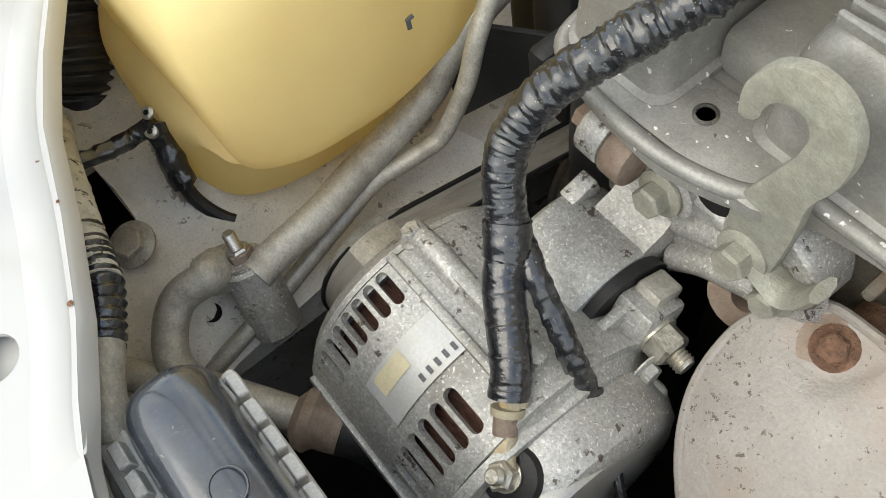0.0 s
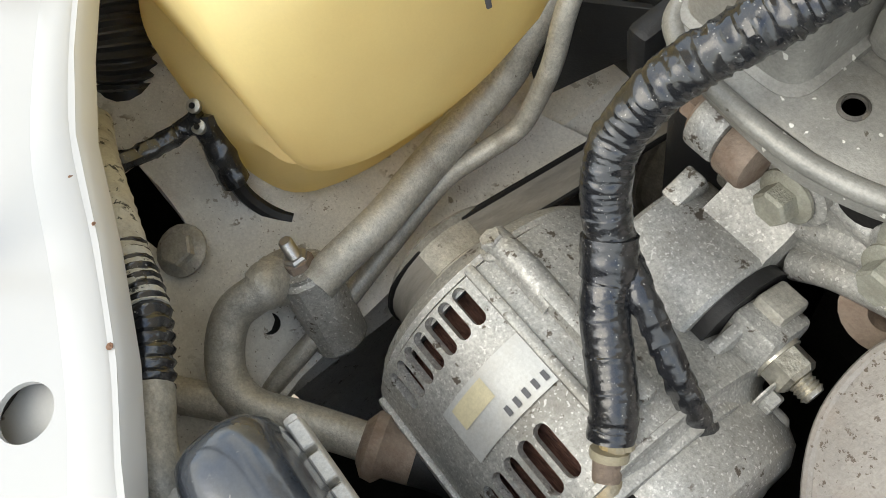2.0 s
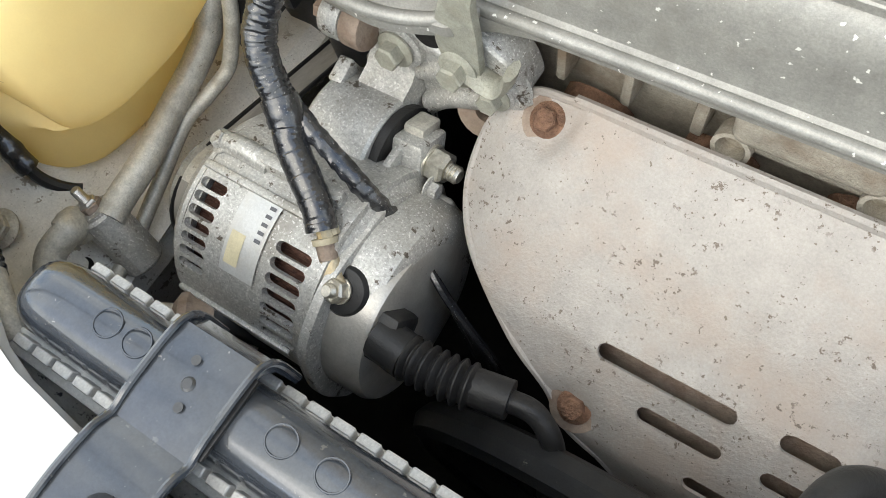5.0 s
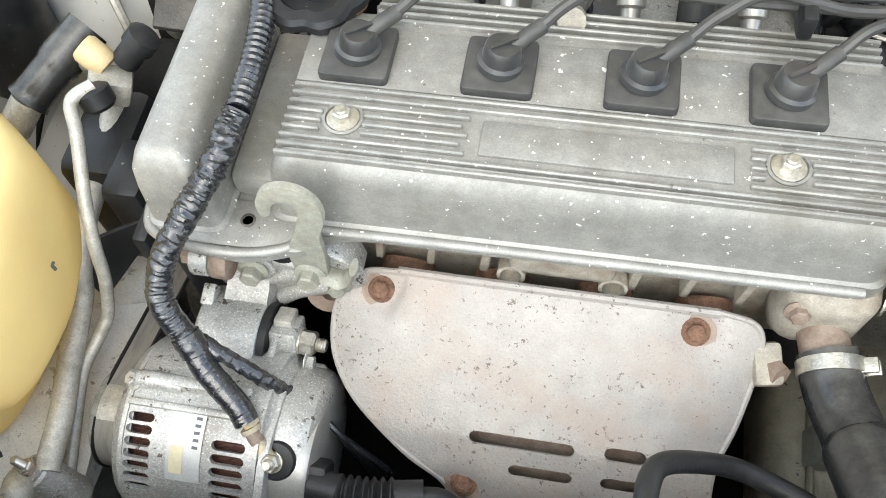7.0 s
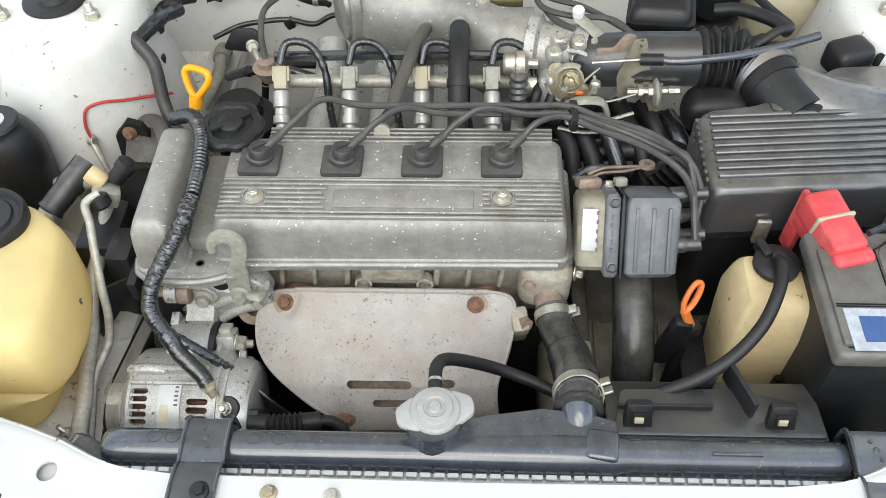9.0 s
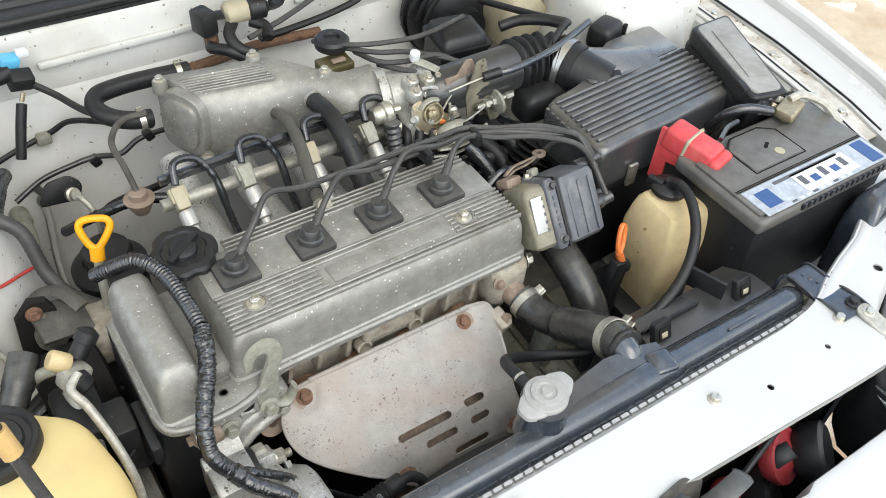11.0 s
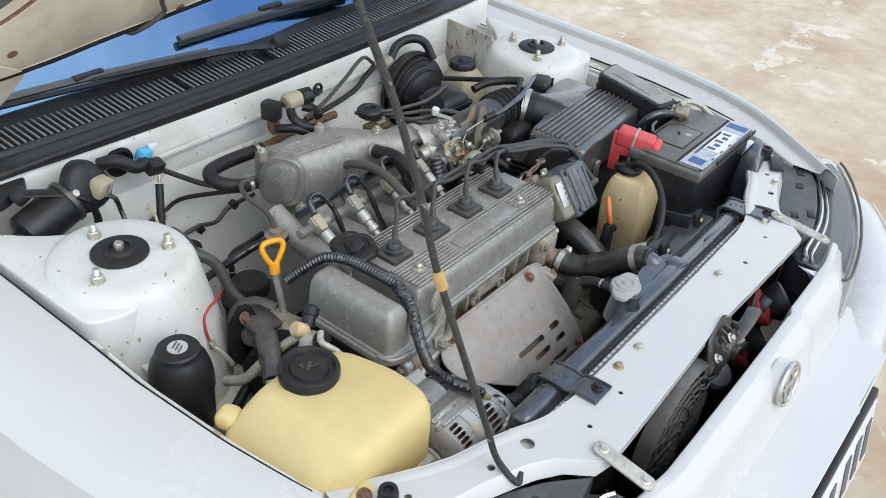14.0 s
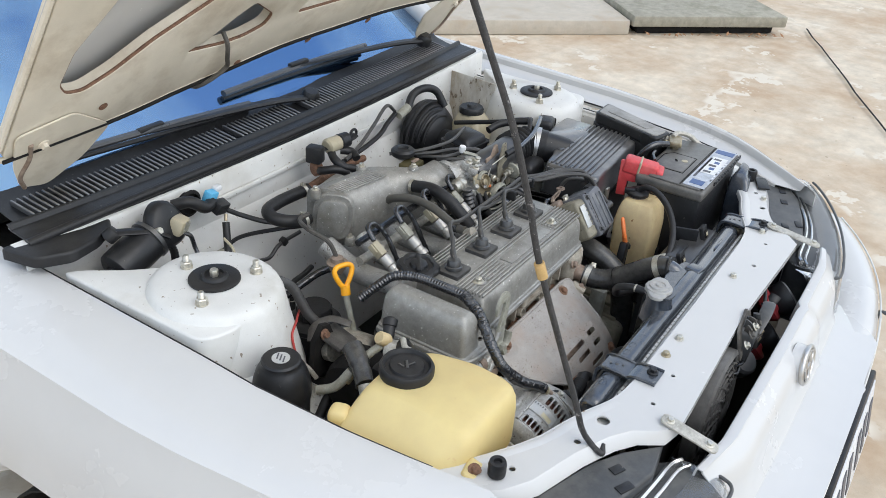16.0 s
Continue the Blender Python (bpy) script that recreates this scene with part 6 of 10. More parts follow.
quad = part("quadrant", lathe(Q0, QA, [(0.027, 0), (0.030, 0.001), (0.027, 0.003), (0.030, 0.005), (0.027, 0.006), (0.010, 0.0065), (0.008, 0.012), (0.004, 0.013), (0, 0.013)], 40, wob=lambda t, h: 1 if math.sin(t + 0.6) > -0.35 else 0.55), M_BRASS, thr, "dusty plated cable quadrant", 30)
part("quadrant_rim", tube(arc(0.029, -0.4, 3.4, 18, 0.004), 0.0022, 8, 2), M_BRACKET, quad)
part("outer_ring", tube(arc(0.033, 1.2, 4.9, 18, -0.006), 0.0030, 8, 2), M_CAST, thr)
part("spring", tube([tuple(Q0 + QA * (0.002 + t * 0.0004) + (QU * math.cos(t) + QV * math.sin(t)) * 0.014) for t in [k * 0.5 for k in range(50)]], 0.0012, 6, 2), M_BRASS, thr)
part("stop_lever", tube(arc(0.020, 4.2, 5.8, 8, 0.009), 0.0045, 8, 2, flat=0.5), M_BRACKET, thr)
part("orange_stop", box(tuple(Q0 + QA * 0.009 + QV * 0.014 - QU * 0.012), (0.010, 0.005, 0.006), (0, 20, 10), b=0.002), M_ORANGE, thr)
part("cam_plate", tube([(0.216, 0.175, 0.797), (0.217, 0.175, 0.816), (0.234, 0.175, 0.822), (0.255, 0.175, 0.819), (0.264, 0.175, 0.798), (0.262, 0.175, 0.788)], 0.0075, 10, 8, flat=0.5), M_BRACKET, thr, "bent plated lever")
part("cam_base", box((0.240, 0.178, 0.790), (0.055, 0.012, 0.012), b=0.003), M_BRACKET, thr)
CP = [(0.246, 0.868), (0.266, 0.868), (0.278, 0.889), (0.289, 0.888), (0.299, 0.865), (0.316, 0.852), (0.325, 0.785), (0.311, 0.783), (0.301, 0.830), (0.288, 0.848), (0.248, 0.850)]
part("cable_bracket", plate(rounded(CP, 0.004, 3), -0.2165, -0.2135, b=0.0008, m=pose(0, 0, 0, 90, 0, 0)), M_STAINED, thr, "plated cable bracket")
part("bracket_return", box((0.277, 0.226, 0.849), (0.055, 0.024, 0.003), b=0.001), M_STAINED, thr)
part("bracket_foot", box((0.318, 0.226, 0.800), (0.003, 0.028, 0.04), b=0.001), M_STAINED, thr)
part("wire", tube([tuple(Q0 + QV * 0.021 + QA * 0.004), (0.26, 0.208, 0.851), (0.304, 0.208, 0.852)], 0.0016, 6), M_CHROME, thr)
for y, z, x0 in ((0.208, 0.852, 0.292), (0.190, 0.824, 0.298)):
    part("adjuster", lathe((x0, y, z), (1, 0.02, 0.02), [(0.0035, -0.012), (0.0035, 0), (0.008, 0.0005), (0.008, 0.006), (0.0045, 0.0065), (0.0045, 0.012), (0.008, 0.0125), (0.008, 0.018), (0.0045, 0.0185), (0.004, 0.036), (0.0055, 0.037), (0.005, 0.050), (0, 0.051)], 6), M_ZINC, thr)
part("grommet", lathe((0.316, 0.189, 0.822), (1, 0.05, 0.05), [(0.006, 0), (0.017, 0.002), (0.019, 0.005), (0.012, 0.009), (0.006, 0.011)], 20), M_BRACKET, thr)
part("second_wire", tube([(0.250, 0.182, 0.811), (0.275, 0.185, 0.815), (0.300, 0.189, 0.822)], 0.0015, 6), M_CHROME, thr)
part("damper_can", lathe((0.136, 0.222, 0.839), (1, 0, 0), [(0.010, 0), (0.013, 0.003), (0.013, 0.014), (0.016, 0.016), (0.016, 0.026), (0.012, 0.030), (0.006, 0.031), (0.006, 0.042)], 20), M_ZINC, thr, "plated dashpot can")
part("ribbed_boot", tube([(0.155, 0.202, 0.838), (0.155, 0.198, 0.818), (0.156, 0.192, 0.798)], 0.010, 14, 14, rad=ribbed(0.009, 0.16)), M_BOX, thr)
for x, y, z, h, m_ in ((0.196, 0.215, 0.868, 0.016, M_CAST), (0.226, 0.232, 0.870, 0.022, M_BRACKET), (0.203, 0.236, 0.872, 0.020, M_CAST), (0.245, 0.238, 0.862, 0.018, M_CAST)):
    part("lug", smooth_wob(box((x, y, z - h / 2), (0.018, 0.020, h), (10, 0, 12), b=0.004, seg=3), 0.001, 60), m_, thr)
    hexbolt((x, y - 0.006, z), (0, -0.3, 1), 0.0085, thr, M_ZINC)
part("white_button", lathe((0.226, 0.262, 0.885), (0, -0.2, 1), [(0.006, -0.008), (0.0075, 0), (0.007, 0.005), (0, 0.006)], 16), M_LABEL, thr, "small white cap")
part("strap", tube([(0.226, 0.262, 0.878), (0.24, 0.252, 0.872), (0.252, 0.240, 0.866)], 0.009, 8, flat=0.25), M_BRACKET, thr)
for k in range(3):
    part("idle_hose", tube([(0.170 + 0.016 * k, 0.195, 0.765), (0.172 + 0.016 * k, 0.190 - 0.006 * k, 0.79), (0.178 + 0.02 * k, 0.200, 0.81), (0.186 + 0.02 * k, 0.222, 0.812)], 0.0065, 10, 8), M_RUBBER, thr)
    part("linkage_rod", tube([(0.205 + 0.01 * k, 0.172, 0.780 + 0.008 * k), (0.235 + 0.012 * k, 0.168, 0.776 + 0.01 * k), (0.275 + 0.01 * k, 0.175, 0.772 + 0.015 * k)], 0.0024, 6), M_ZINC, thr)
part("accelerator_cable", tube([(0.335, 0.210, 0.852), (0.372, 0.205, 0.856), (0.416, 0.208, 0.868), (0.455, 0.225, 0.885), (0.475, 0.24, 0.88), (0.47, 0.30, 0.86), (0.45, 0.42, 0.83)], 0.0055, 10), M_RUBBER, thr)
for pts in ([(0.19, 0.30, 0.86), (0.20, 0.27, 0.868), (0.23, 0.25, 0.862), (0.255, 0.232, 0.848), (0.262, 0.22, 0.83)], [(0.175, 0.34, 0.862), (0.185, 0.29, 0.872), (0.22, 0.275, 0.87), (0.27, 0.27, 0.868), (0.30, 0.245, 0.855), (0.31, 0.225, 0.845)], [(0.15, 0.36, 0.868), (0.19, 0.31, 0.874), (0.235, 0.29, 0.872), (0.285, 0.26, 0.862), (0.325, 0.23, 0.85)],
            [(0.13, 0.38, 0.87), (0.17, 0.33, 0.88), (0.24, 0.315, 0.876), (0.29, 0.32, 0.872), (0.36, 0.34, 0.868)]):
    part("vacuum_line", tube(pts, 0.0038, 8), M_WIRE, thr)
for k in range(7):
    a, b_ = random.uniform(0.17, 0.25), random.uniform(0.19, 0.27)
    part("small_fitting", lathe((a, b_, random.uniform(0.80, 0.835)), (random.uniform(-1, 1), -1, random.uniform(0, 1)), [(0.004, 0), (0.007, 0.002), (0.007, 0.008), (0.004, 0.010), (0.004, 0.018), (0, 0.018)], 8), random.choice((M_BRASS, M_ZINC, M_CAST)), thr)
val = thing("vacuum_valve", (0.135, 0.335, 0.85), "olive plated valve with red and black top on the plenum", "valve")
part("valve_body", box((0.138, 0.330, 0.845), (0.048, 0.032, 0.040), b=0.003), mat("olive_zinc", (0.15, 0.13, 0.065), 0.4, 0.6, dirt=(0.1, 0.09, 0.05), dscale=40), val)
part("red_tag", box((0.140, 0.322, 0.8695), (0.020, 0.008, 0.004), b=0.001), M_STAINED, val)
part("diaphragm", lathe((0.15, 0.36, 0.862), (0, 0, 1), [(0.016, 0), (0.024, 0.006), (0.025, 0.010), (0.025, 0.016), (0.021, 0.020), (0.012, 0.021), (0.010, 0.017), (0, 0.017)], 28), M_BLACK, val, "dusty black diaphragm cap")
hexbolt((0.122, 0.312, 0.85), (0, -1, 0), 0.007, val, M_ZINC)


# ---- alternator ----
alt = thing("alternator", (-0.20, -0.165, 0.60), "dusty cast aluminium alternator with vent slots", "alternator")
AY, AZ, AR = -0.155, 0.652, 0.0665


def on_alt(x, a, lift=0.0):
    """A point on the drum: x along it, a radians from straight up towards the car's front."""
    return (x, AY - (AR + lift) * math.sin(a), AZ + (AR + lift) * math.cos(a))


bm = bmesh.new()
es = []
loops = [[(-0.266, -2.9), (-0.170, -2.9), (-0.170, 2.9), (-0.266, 2.9)]]
for row, (x0, x1) in enumerate(((-0.2615, -0.2430), (-0.2010, -0.1775))):
    for k in range(7):
        a = 0.24 + 0.124 * k + row * (0.16 + 0.014 * k)
        loops.append([(px_, a + (v - a) * 15) for px_, v in pill(x0, x1, a, 0.0030 if row == 0 else 0.0034)])
for lp in loops:
    vs = [bm.verts.new((x, v * 0.06, 0)) for x, v in lp]
    es += [bm.edges.new((vs[i], vs[(i + 1) % len(vs)])) for i in range(len(vs))]
bmesh.ops.triangle_fill(bm, use_beauty=True, edges=es)
for k in range(-28, 29):
    bmesh.ops.bisect_plane(bm, geom=bm.verts[:] + bm.edges[:] + bm.faces[:], plane_co=(0, 0.1 * k * 0.06, 0), plane_no=(0, 1, 0))
for x in (-0.262, -0.218, -0.172):
    bmesh.ops.bisect_plane(bm, geom=bm.verts[:] + bm.edges[:] + bm.faces[:], plane_co=(x, 0, 0), plane_no=(1, 0, 0))
for v in bm.verts:
    x, a = v.co.x, v.co.y / 0.06
    v.co = Vector(on_alt(x, a, -0.006 if x < -0.2655 else 0.0))
bmesh.ops.recalc_face_normals(bm, faces=bm.faces)
bmesh.ops.solidify(bm, geom=bm.faces[:], thickness=-0.004)
part("drum", bm, M_CAST, alt, "cast drum with rows of slots", 40)
part("winding", lathe((-0.262, AY, AZ), (1, 0, 0), [(0.02, 0), (0.055, 0), (0.0555, 0.03), (0.047, 0.034), (0.047, 0.05), (0.0555, 0.054), (0.0555, 0.085), (0.02, 0.086)], 90, wob=lambda t, h: 1 + 0.035 * math.sin(45 * t + 60 * h)), M_COPPER, alt, "dark copper windings", 25)
part("front_cap", lathe((-0.279, AY, AZ), (1, 0, 0), [(0.03, 0), (0.052, 0.002), (0.060, 0.006), (0.066, 0.013), (0.066, 0.016)], 40), M_CAST, alt)
for a, w_, h_ in ((-0.14, 0.009, 0.010), (0.10, 0.005, 0.005), (1.32, 0.004, 0.004)):
    part("rib", box(on_alt(-0.222, a, h_ * 0.2), (0.084, w_, h_), (math.degrees(a), 0, 0), b=w_ * 0.33), M_CAST, alt)
lab = part("rating_label", sheet([[on_alt(x, a, 0.0012) for a in [0.10 + 0.08 * k for k in range(10)]] for x in (-0.2310, -0.2070)]), M_SILVER, alt, "silver rating label with unreadable print")
for k in range(5):
    part("print_bar", sheet([[on_alt(x, 0.16 + 0.07 * k + d, 0.0017) for d in (0, 0.03)] for x in (-0.2135, -0.2095)]), M_INK, lab)
part("gold_panel", sheet([[on_alt(x, a, 0.0016) for a in [0.46 + 0.04 * k for k in range(8)]] for x in (-0.2285, -0.2190)]), M_GOLDINK, lab)
hexbolt(on_alt(-0.264, -0.12, 0.0), (-0.5, -0.1, 1), 0.009, alt, M_CAST, True, "through_bolt")
part("bolt_lug", tube([on_alt(-0.268, -0.14, -0.001), on_alt(-0.25, -0.14, 0.002), on_alt(-0.23, -0.14, 0.0)], 0.0065, 12, 4), M_CAST, alt)
# rear end frame behind the joint, with the output terminal
part("joint_ring", lathe((-0.1725, AY, AZ), (1, 0, 0), [(0.0640, 0), (0.0675, 0.001), (0.0675, 0.0035), (0.064, 0.0045)], 48), M_CAST, alt)
rc = part("rear_frame", lathe((-0.168, AY, AZ), (1, 0, 0), [(0.0640, 0), (0.0610, 0.002), (0.0575, 0.006), (0.0565, 0.020), (0.053, 0.027), (0.046, 0.031), (0, 0.031)], 48), M_CAST, alt, "", 30)
part("end_cover", lathe((-0.1715, AY - 0.012, AZ + 0.000), (1, 0, 0), [(0.0500, 0), (0.0515, 0.001), (0.0515, 0.030), (0.0495, 0.034), (0.043, 0.036), (0.018, 0.0365), (0, 0.036)], 48), M_BRIGHT, rc, "bright pressed steel end cover", 30)
part("rear_flange", plate(rounded([(-0.075, -0.010), (-0.060, -0.052), (0.030, -0.060), (0.050, -0.030), (0.058, 0.012), (0.030, 0.058), (-0.030, 0.062), (-0.066, 0.040)], 0.016, 5), 0, 0.006, b=0.0015, m=Matrix.Translation((-0.1680, AY, AZ)) @ Matrix(((0, 0, 1, 0), (1, 0, 0, 0), (0, 1, 0, 0), (0, 0, 0, 1)))), M_CAST, rc, "", 30)
part("rear_block", box((-0.158, AY + 0.040, AZ - 0.004), (0.022, 0.036, 0.058), (8, 0, 0), b=0.004, seg=3), M_CAST, rc)
for q in ((-0.1610, AY + 0.050, AZ + 0.034), (-0.1610, AY + 0.052, AZ - 0.020)):
    hexbolt(q, (1, 0, 0), 0.009, rc, M_CAST, True, "rear_bolt")
part("output_insulator", lathe((-0.1585, -0.1815, 0.7010), (0, -0.468, 0.884), [(0.0135, -0.010), (0.0135, 0.001), (0.0120, 0.003), (0.009, 0.0033), (0, 0.0033)], 28), M_BLACK, rc)
stud((-0.1600, -0.1835, 0.7040), (-0.05, -0.468, 0.884), 0.0076, 0.013, rc, M_ZINC, "output_stud")
part("socket", box((-0.136, -0.186, 0.680), (0.022, 0.028, 0.026), (30, 0, 0), b=0.004), M_BLACK, rc)
# pulley and belt
part("pulley", lathe((-0.309, AY, AZ), (1, 0, 0), [(0.012, 0), (0.024, 0.002), (0.033, 0.003), (0.0345, 0.005), (0.031, 0.007), (0.031, 0.021), (0.0345, 0.023), (0.0345, 0.027), (0.018, 0.029)], 40), M_PIPE, alt, "grey steel pulley")
belt = thing("drive_belt", (-0.278, -0.05, 0.5), "dusty ribbed drive belt", "belt")
c0, r0, c1, r1 = (AY, AZ - 0.006), 0.0365, (0.032, 0.566), 0.064
rings = []
ang = math.atan2(c1[1] - c0[1], c1[0] - c0[0])
path = []
for k in range(17):
    a = ang + math.pi / 2 + math.pi * k / 16
    path.append((c0[0] + r0 * math.cos(a), c0[1] + r0 * math.sin(a)))
for k in range(17):
    a = ang - math.pi / 2 + math.pi * k / 16
    path.append((c1[0] + r1 * math.cos(a), c1[1] + r1 * math.sin(a)))
path.append(path[0])
part("belt_edge", tube([(-0.3035, y, z) for y, z in path], 0.0016, 6, 1), M_RUBBER, belt)
part("belt_edge", tube([(-0.2848, y, z) for y, z in path], 0.0016, 6, 1), M_RUBBER, belt)
part("belt_band", sheet([[(-0.3030, y, z), (-0.2850, y, z)] for y, z in path], 0.004), M_BELT, belt)
wp_ = thing("water_pump_pulley", (-0.278, 0.032, 0.55), "grey steel water pump pulley", "pulley")
part("pulley", lathe((-0.306, c1[0], c1[1]), (1, 0, 0), [(0.02, 0.004), (0.06, 0.004), (0.068, 0.0), (0.068, 0.003), (0.0645, 0.004), (0.0645, 0.020), (0.068, 0.021), (0.068, 0.024), (0.02, 0.02)], 40), M_PIPE, wp_)

# upper alternator bracket on the head
bk = thing("alternator_bracket", (-0.19, -0.07, 0.70), "cast aluminium alternator bracket with rusty bolts", "bracket")
WEB = [(-0.240, 0.690), (-0.240, 0.704), (-0.228, 0.716), (-0.225, 0.738), (-0.214, 0.752), (-0.196, 0.756), (-0.180, 0.747), (-0.170, 0.762), (-0.148, 0.764), (-0.128, 0.750), (-0.124, 0.728), (-0.134, 0.716), (-0.160, 0.708), (-0.182, 0.696), (-0.192, 0.682)]
part("web", plate(rounded(WEB, 0.008, 4), 0.034, 0.055, b=0.004, seg=3, m=pose(0, 0, 0, 90, 0, 0)), M_CAST, bk, "", 30)
bm = lathe((-0.240, -0.093, 0.670), (1, 0, 0), [(0.034, 0.001), (0.041, 0.0), (0.0425, 0.002), (0.0425, 0.044), (0.041, 0.046), (0.030, 0.047)], 44)
part("barrel", bm, M_CAST, bk, "", 30)
part("barrel_fillet", loft([[(x, y, z) for y, z in ((-0.050, 0.690), (-0.052, 0.728), (-0.056, 0.719), (-0.064, 0.7115), (-0.074, 0.7085), (-0.080, 0.690))] for x in (-0.226, -0.194)]), M_CAST, bk, "", 60)
part("step", box((-0.2365, -0.073, 0.708), (0.010, 0.016, 0.012), (15, 0, 0), b=0.0015), M_CAST, bk)
for x, z, r in ((-0.201, 0.734, 0.0150), (-0.158, 0.748, 0.0125), (-0.140, 0.729, 0.0115)):
    part("boss", lathe((x, -0.050, z), (0, -1, 0.1), [(r + 0.006, 0), (r + 0.002, 0.003), (r, 0.006), (r, 0.0085), (r - 0.002, 0.0095), (0, 0.0095)], 28), M_CAST, bk, "", 50)
part("lower_flange", tube([(-0.190, -0.058, 0.690), (-0.176, -0.055, 0.700), (-0.155, -0.053, 0.709), (-0.136, -0.052, 0.716), (-0.127, -0.050, 0.727)], 0.0068, 12, 8), M_CAST, bk)
part("ridge", tube([(-0.214, -0.050, 0.714), (-0.196, -0.052, 0.713), (-0.178, -0.052, 0.722), (-0.160, -0.051, 0.730)], 0.0075, 12, 8), M_CAST, bk)
part("ridge", tube([(-0.186, -0.052, 0.742), (-0.174, -0.053, 0.740), (-0.164, -0.052, 0.737)], 0.0055, 10, 6), M_CAST, bk)
# raised near-black disc, the hole's shade put into its colour
part("core_hole", lathe((-0.178, -0.0545, 0.758), (0, -1, 0.3), [(0.0115, 0.0), (0.0115, 0.0012), (0.0, 0.0012)], 22), M_VOID, bk)
part("rubber_gap", lathe((-0.194, -0.092, 0.680), (1, 0, 0), [(0.030, 0), (0.030, 0.006), (0, 0.006)], 28), M_RUBBER, bk)
blk = part("clamp_block", box((-0.178, -0.089, 0.690), (0.021, 0.026, 0.024), (-28, 0, 0), b=0.003), M_CAST, bk)
part("block_shoulder", box((-0.180, -0.080, 0.697), (0.014, 0.018, 0.013), (-28, 0, 0), b=0.002), M_PIPE, blk)
part("slotted_strap", box((-0.183, -0.118, 0.693), (0.006, 0.056, 0.017), (2, 0, 0), b=0.002), M_CAST, bk)
stud((-0.168, -0.091, 0.689), (1, -0.05, -0.02), 0.0110, 0.020, bk, M_ZINC, "adjuster_stud")
hexbolt((-0.201, -0.0605, 0.735), (0, -1, 0.15), 0.0135, bk, M_BRACKET, h=0.009)
hexbolt((-0.140, -0.0595, 0.729), (0, -1, 0.15), 0.0115, bk, M_BRACKET, h=0.008)
part("pivot_lug", cyl((-0.240, -0.063, 0.748), (-0.226, -0.063, 0.748), 0.0125, 0.0125, 24, 0.002), M_CAST, bk)
part("pivot_band", cyl((-0.2255, -0.063, 0.748), (-0.212, -0.063, 0.748), 0.0132, 0.0132, 24, 0.002), M_STAINED, bk, "rust-stained clamp ear")
hexbolt((-0.2405, -0.063, 0.748), (-1, 0, 0), 0.0105, bk, M_STAINED)
hook = thing("lifting_hook", (-0.15, -0.06, 0.76), "weathered grey steel engine lifting hook", "hook")
HK = [(-0.175, 0.816), (-0.176, 0.832), (-0.168, 0.848), (-0.156, 0.855), (-0.144, 0.853), (-0.136, 0.844), (-0.133, 0.831), (-0.135, 0.815), (-0.141, 0.800), (-0.141, 0.775), (-0.144, 0.742), (-0.164, 0.740), (-0.168, 0.764), (-0.165, 0.780), (-0.151, 0.818), (-0.149, 0.830), (-0.153, 0.837), (-0.161, 0.836), (-0.166, 0.830), (-0.167, 0.820)]
part("hook_plate", plate(rounded(HK, 0.006, 3), 0.0585, 0.0635, b=0.001, m=pose(0, 0, 0, 90, 0, 0)), M_BRACKET, hook)
part("hook_foot", tube([(-0.150, -0.0625, 0.748), (-0.136, -0.0625, 0.742), (-0.128, -0.0625, 0.750), (-0.124, -0.062, 0.762)], 0.0075, 8, 6, flat=0.4), M_BRACKET, hook)
hexbolt((-0.156, -0.064, 0.748), (0, -1, 0.15), 0.0135, hook, M_BRACKET, h=0.009)

# ---- engine wiring loom ----
loom = thing("engine_loom", (-0.20, 0.0, 0.85), "black taped wiring loom draped over the valve cover", "wiring loom")
MAIN = [(-0.262, 0.150, 0.812), (-0.245, 0.132, 0.832), (-0.221, 0.112, 0.850), (-0.204, 0.078, 0.853), (-0.198, 0.035, 0.851), (-0.1965, -0.010, 0.850), (-0.205, -0.042, 0.838), (-0.219, -0.066, 0.822), (-0.233, -0.091, 0.803), (-0.2370, -0.107, 0.786), (-0.2335, -0.116, 0.775), (-0.2260, -0.123, 0.763), (-0.2180, -0.128, 0.753), (-0.2110, -0.138, 0.745), (-0.199, -0.147, 0.737), (-0.1855, -0.157, 0.729), (-0.1785, -0.165, 0.7225)]
part("ribbed_conduit", tube(MAIN[:6], 0.0080, 14, 26, rad=ribbed(0.0050, 0.10)), M_TAPE, loom, "ribbed black conduit")


def creased(s, a):
    """Tape in tight folds at the bend, smooth towards the end."""
    k = max(0.15, 1.15 - s / 0.15)
    f = noise.noise((s * 260, math.cos(a) * 0.8, math.sin(a) * 0.8))
    g = noise.noise((s * 620 + 5, math.cos(a) * 1.3, math.sin(a) * 1.3))
    edge = ((s + 0.0035 * math.sin(a + 0.6)) / 0.0125) % 1.0
    return 1 + k * 0.42 * (0.30 - abs(f)) + 0.15 * k * g + 0.045 * (0.5 - edge) + 0.05 * noise.noise((s * 35, math.cos(a), math.sin(a)))


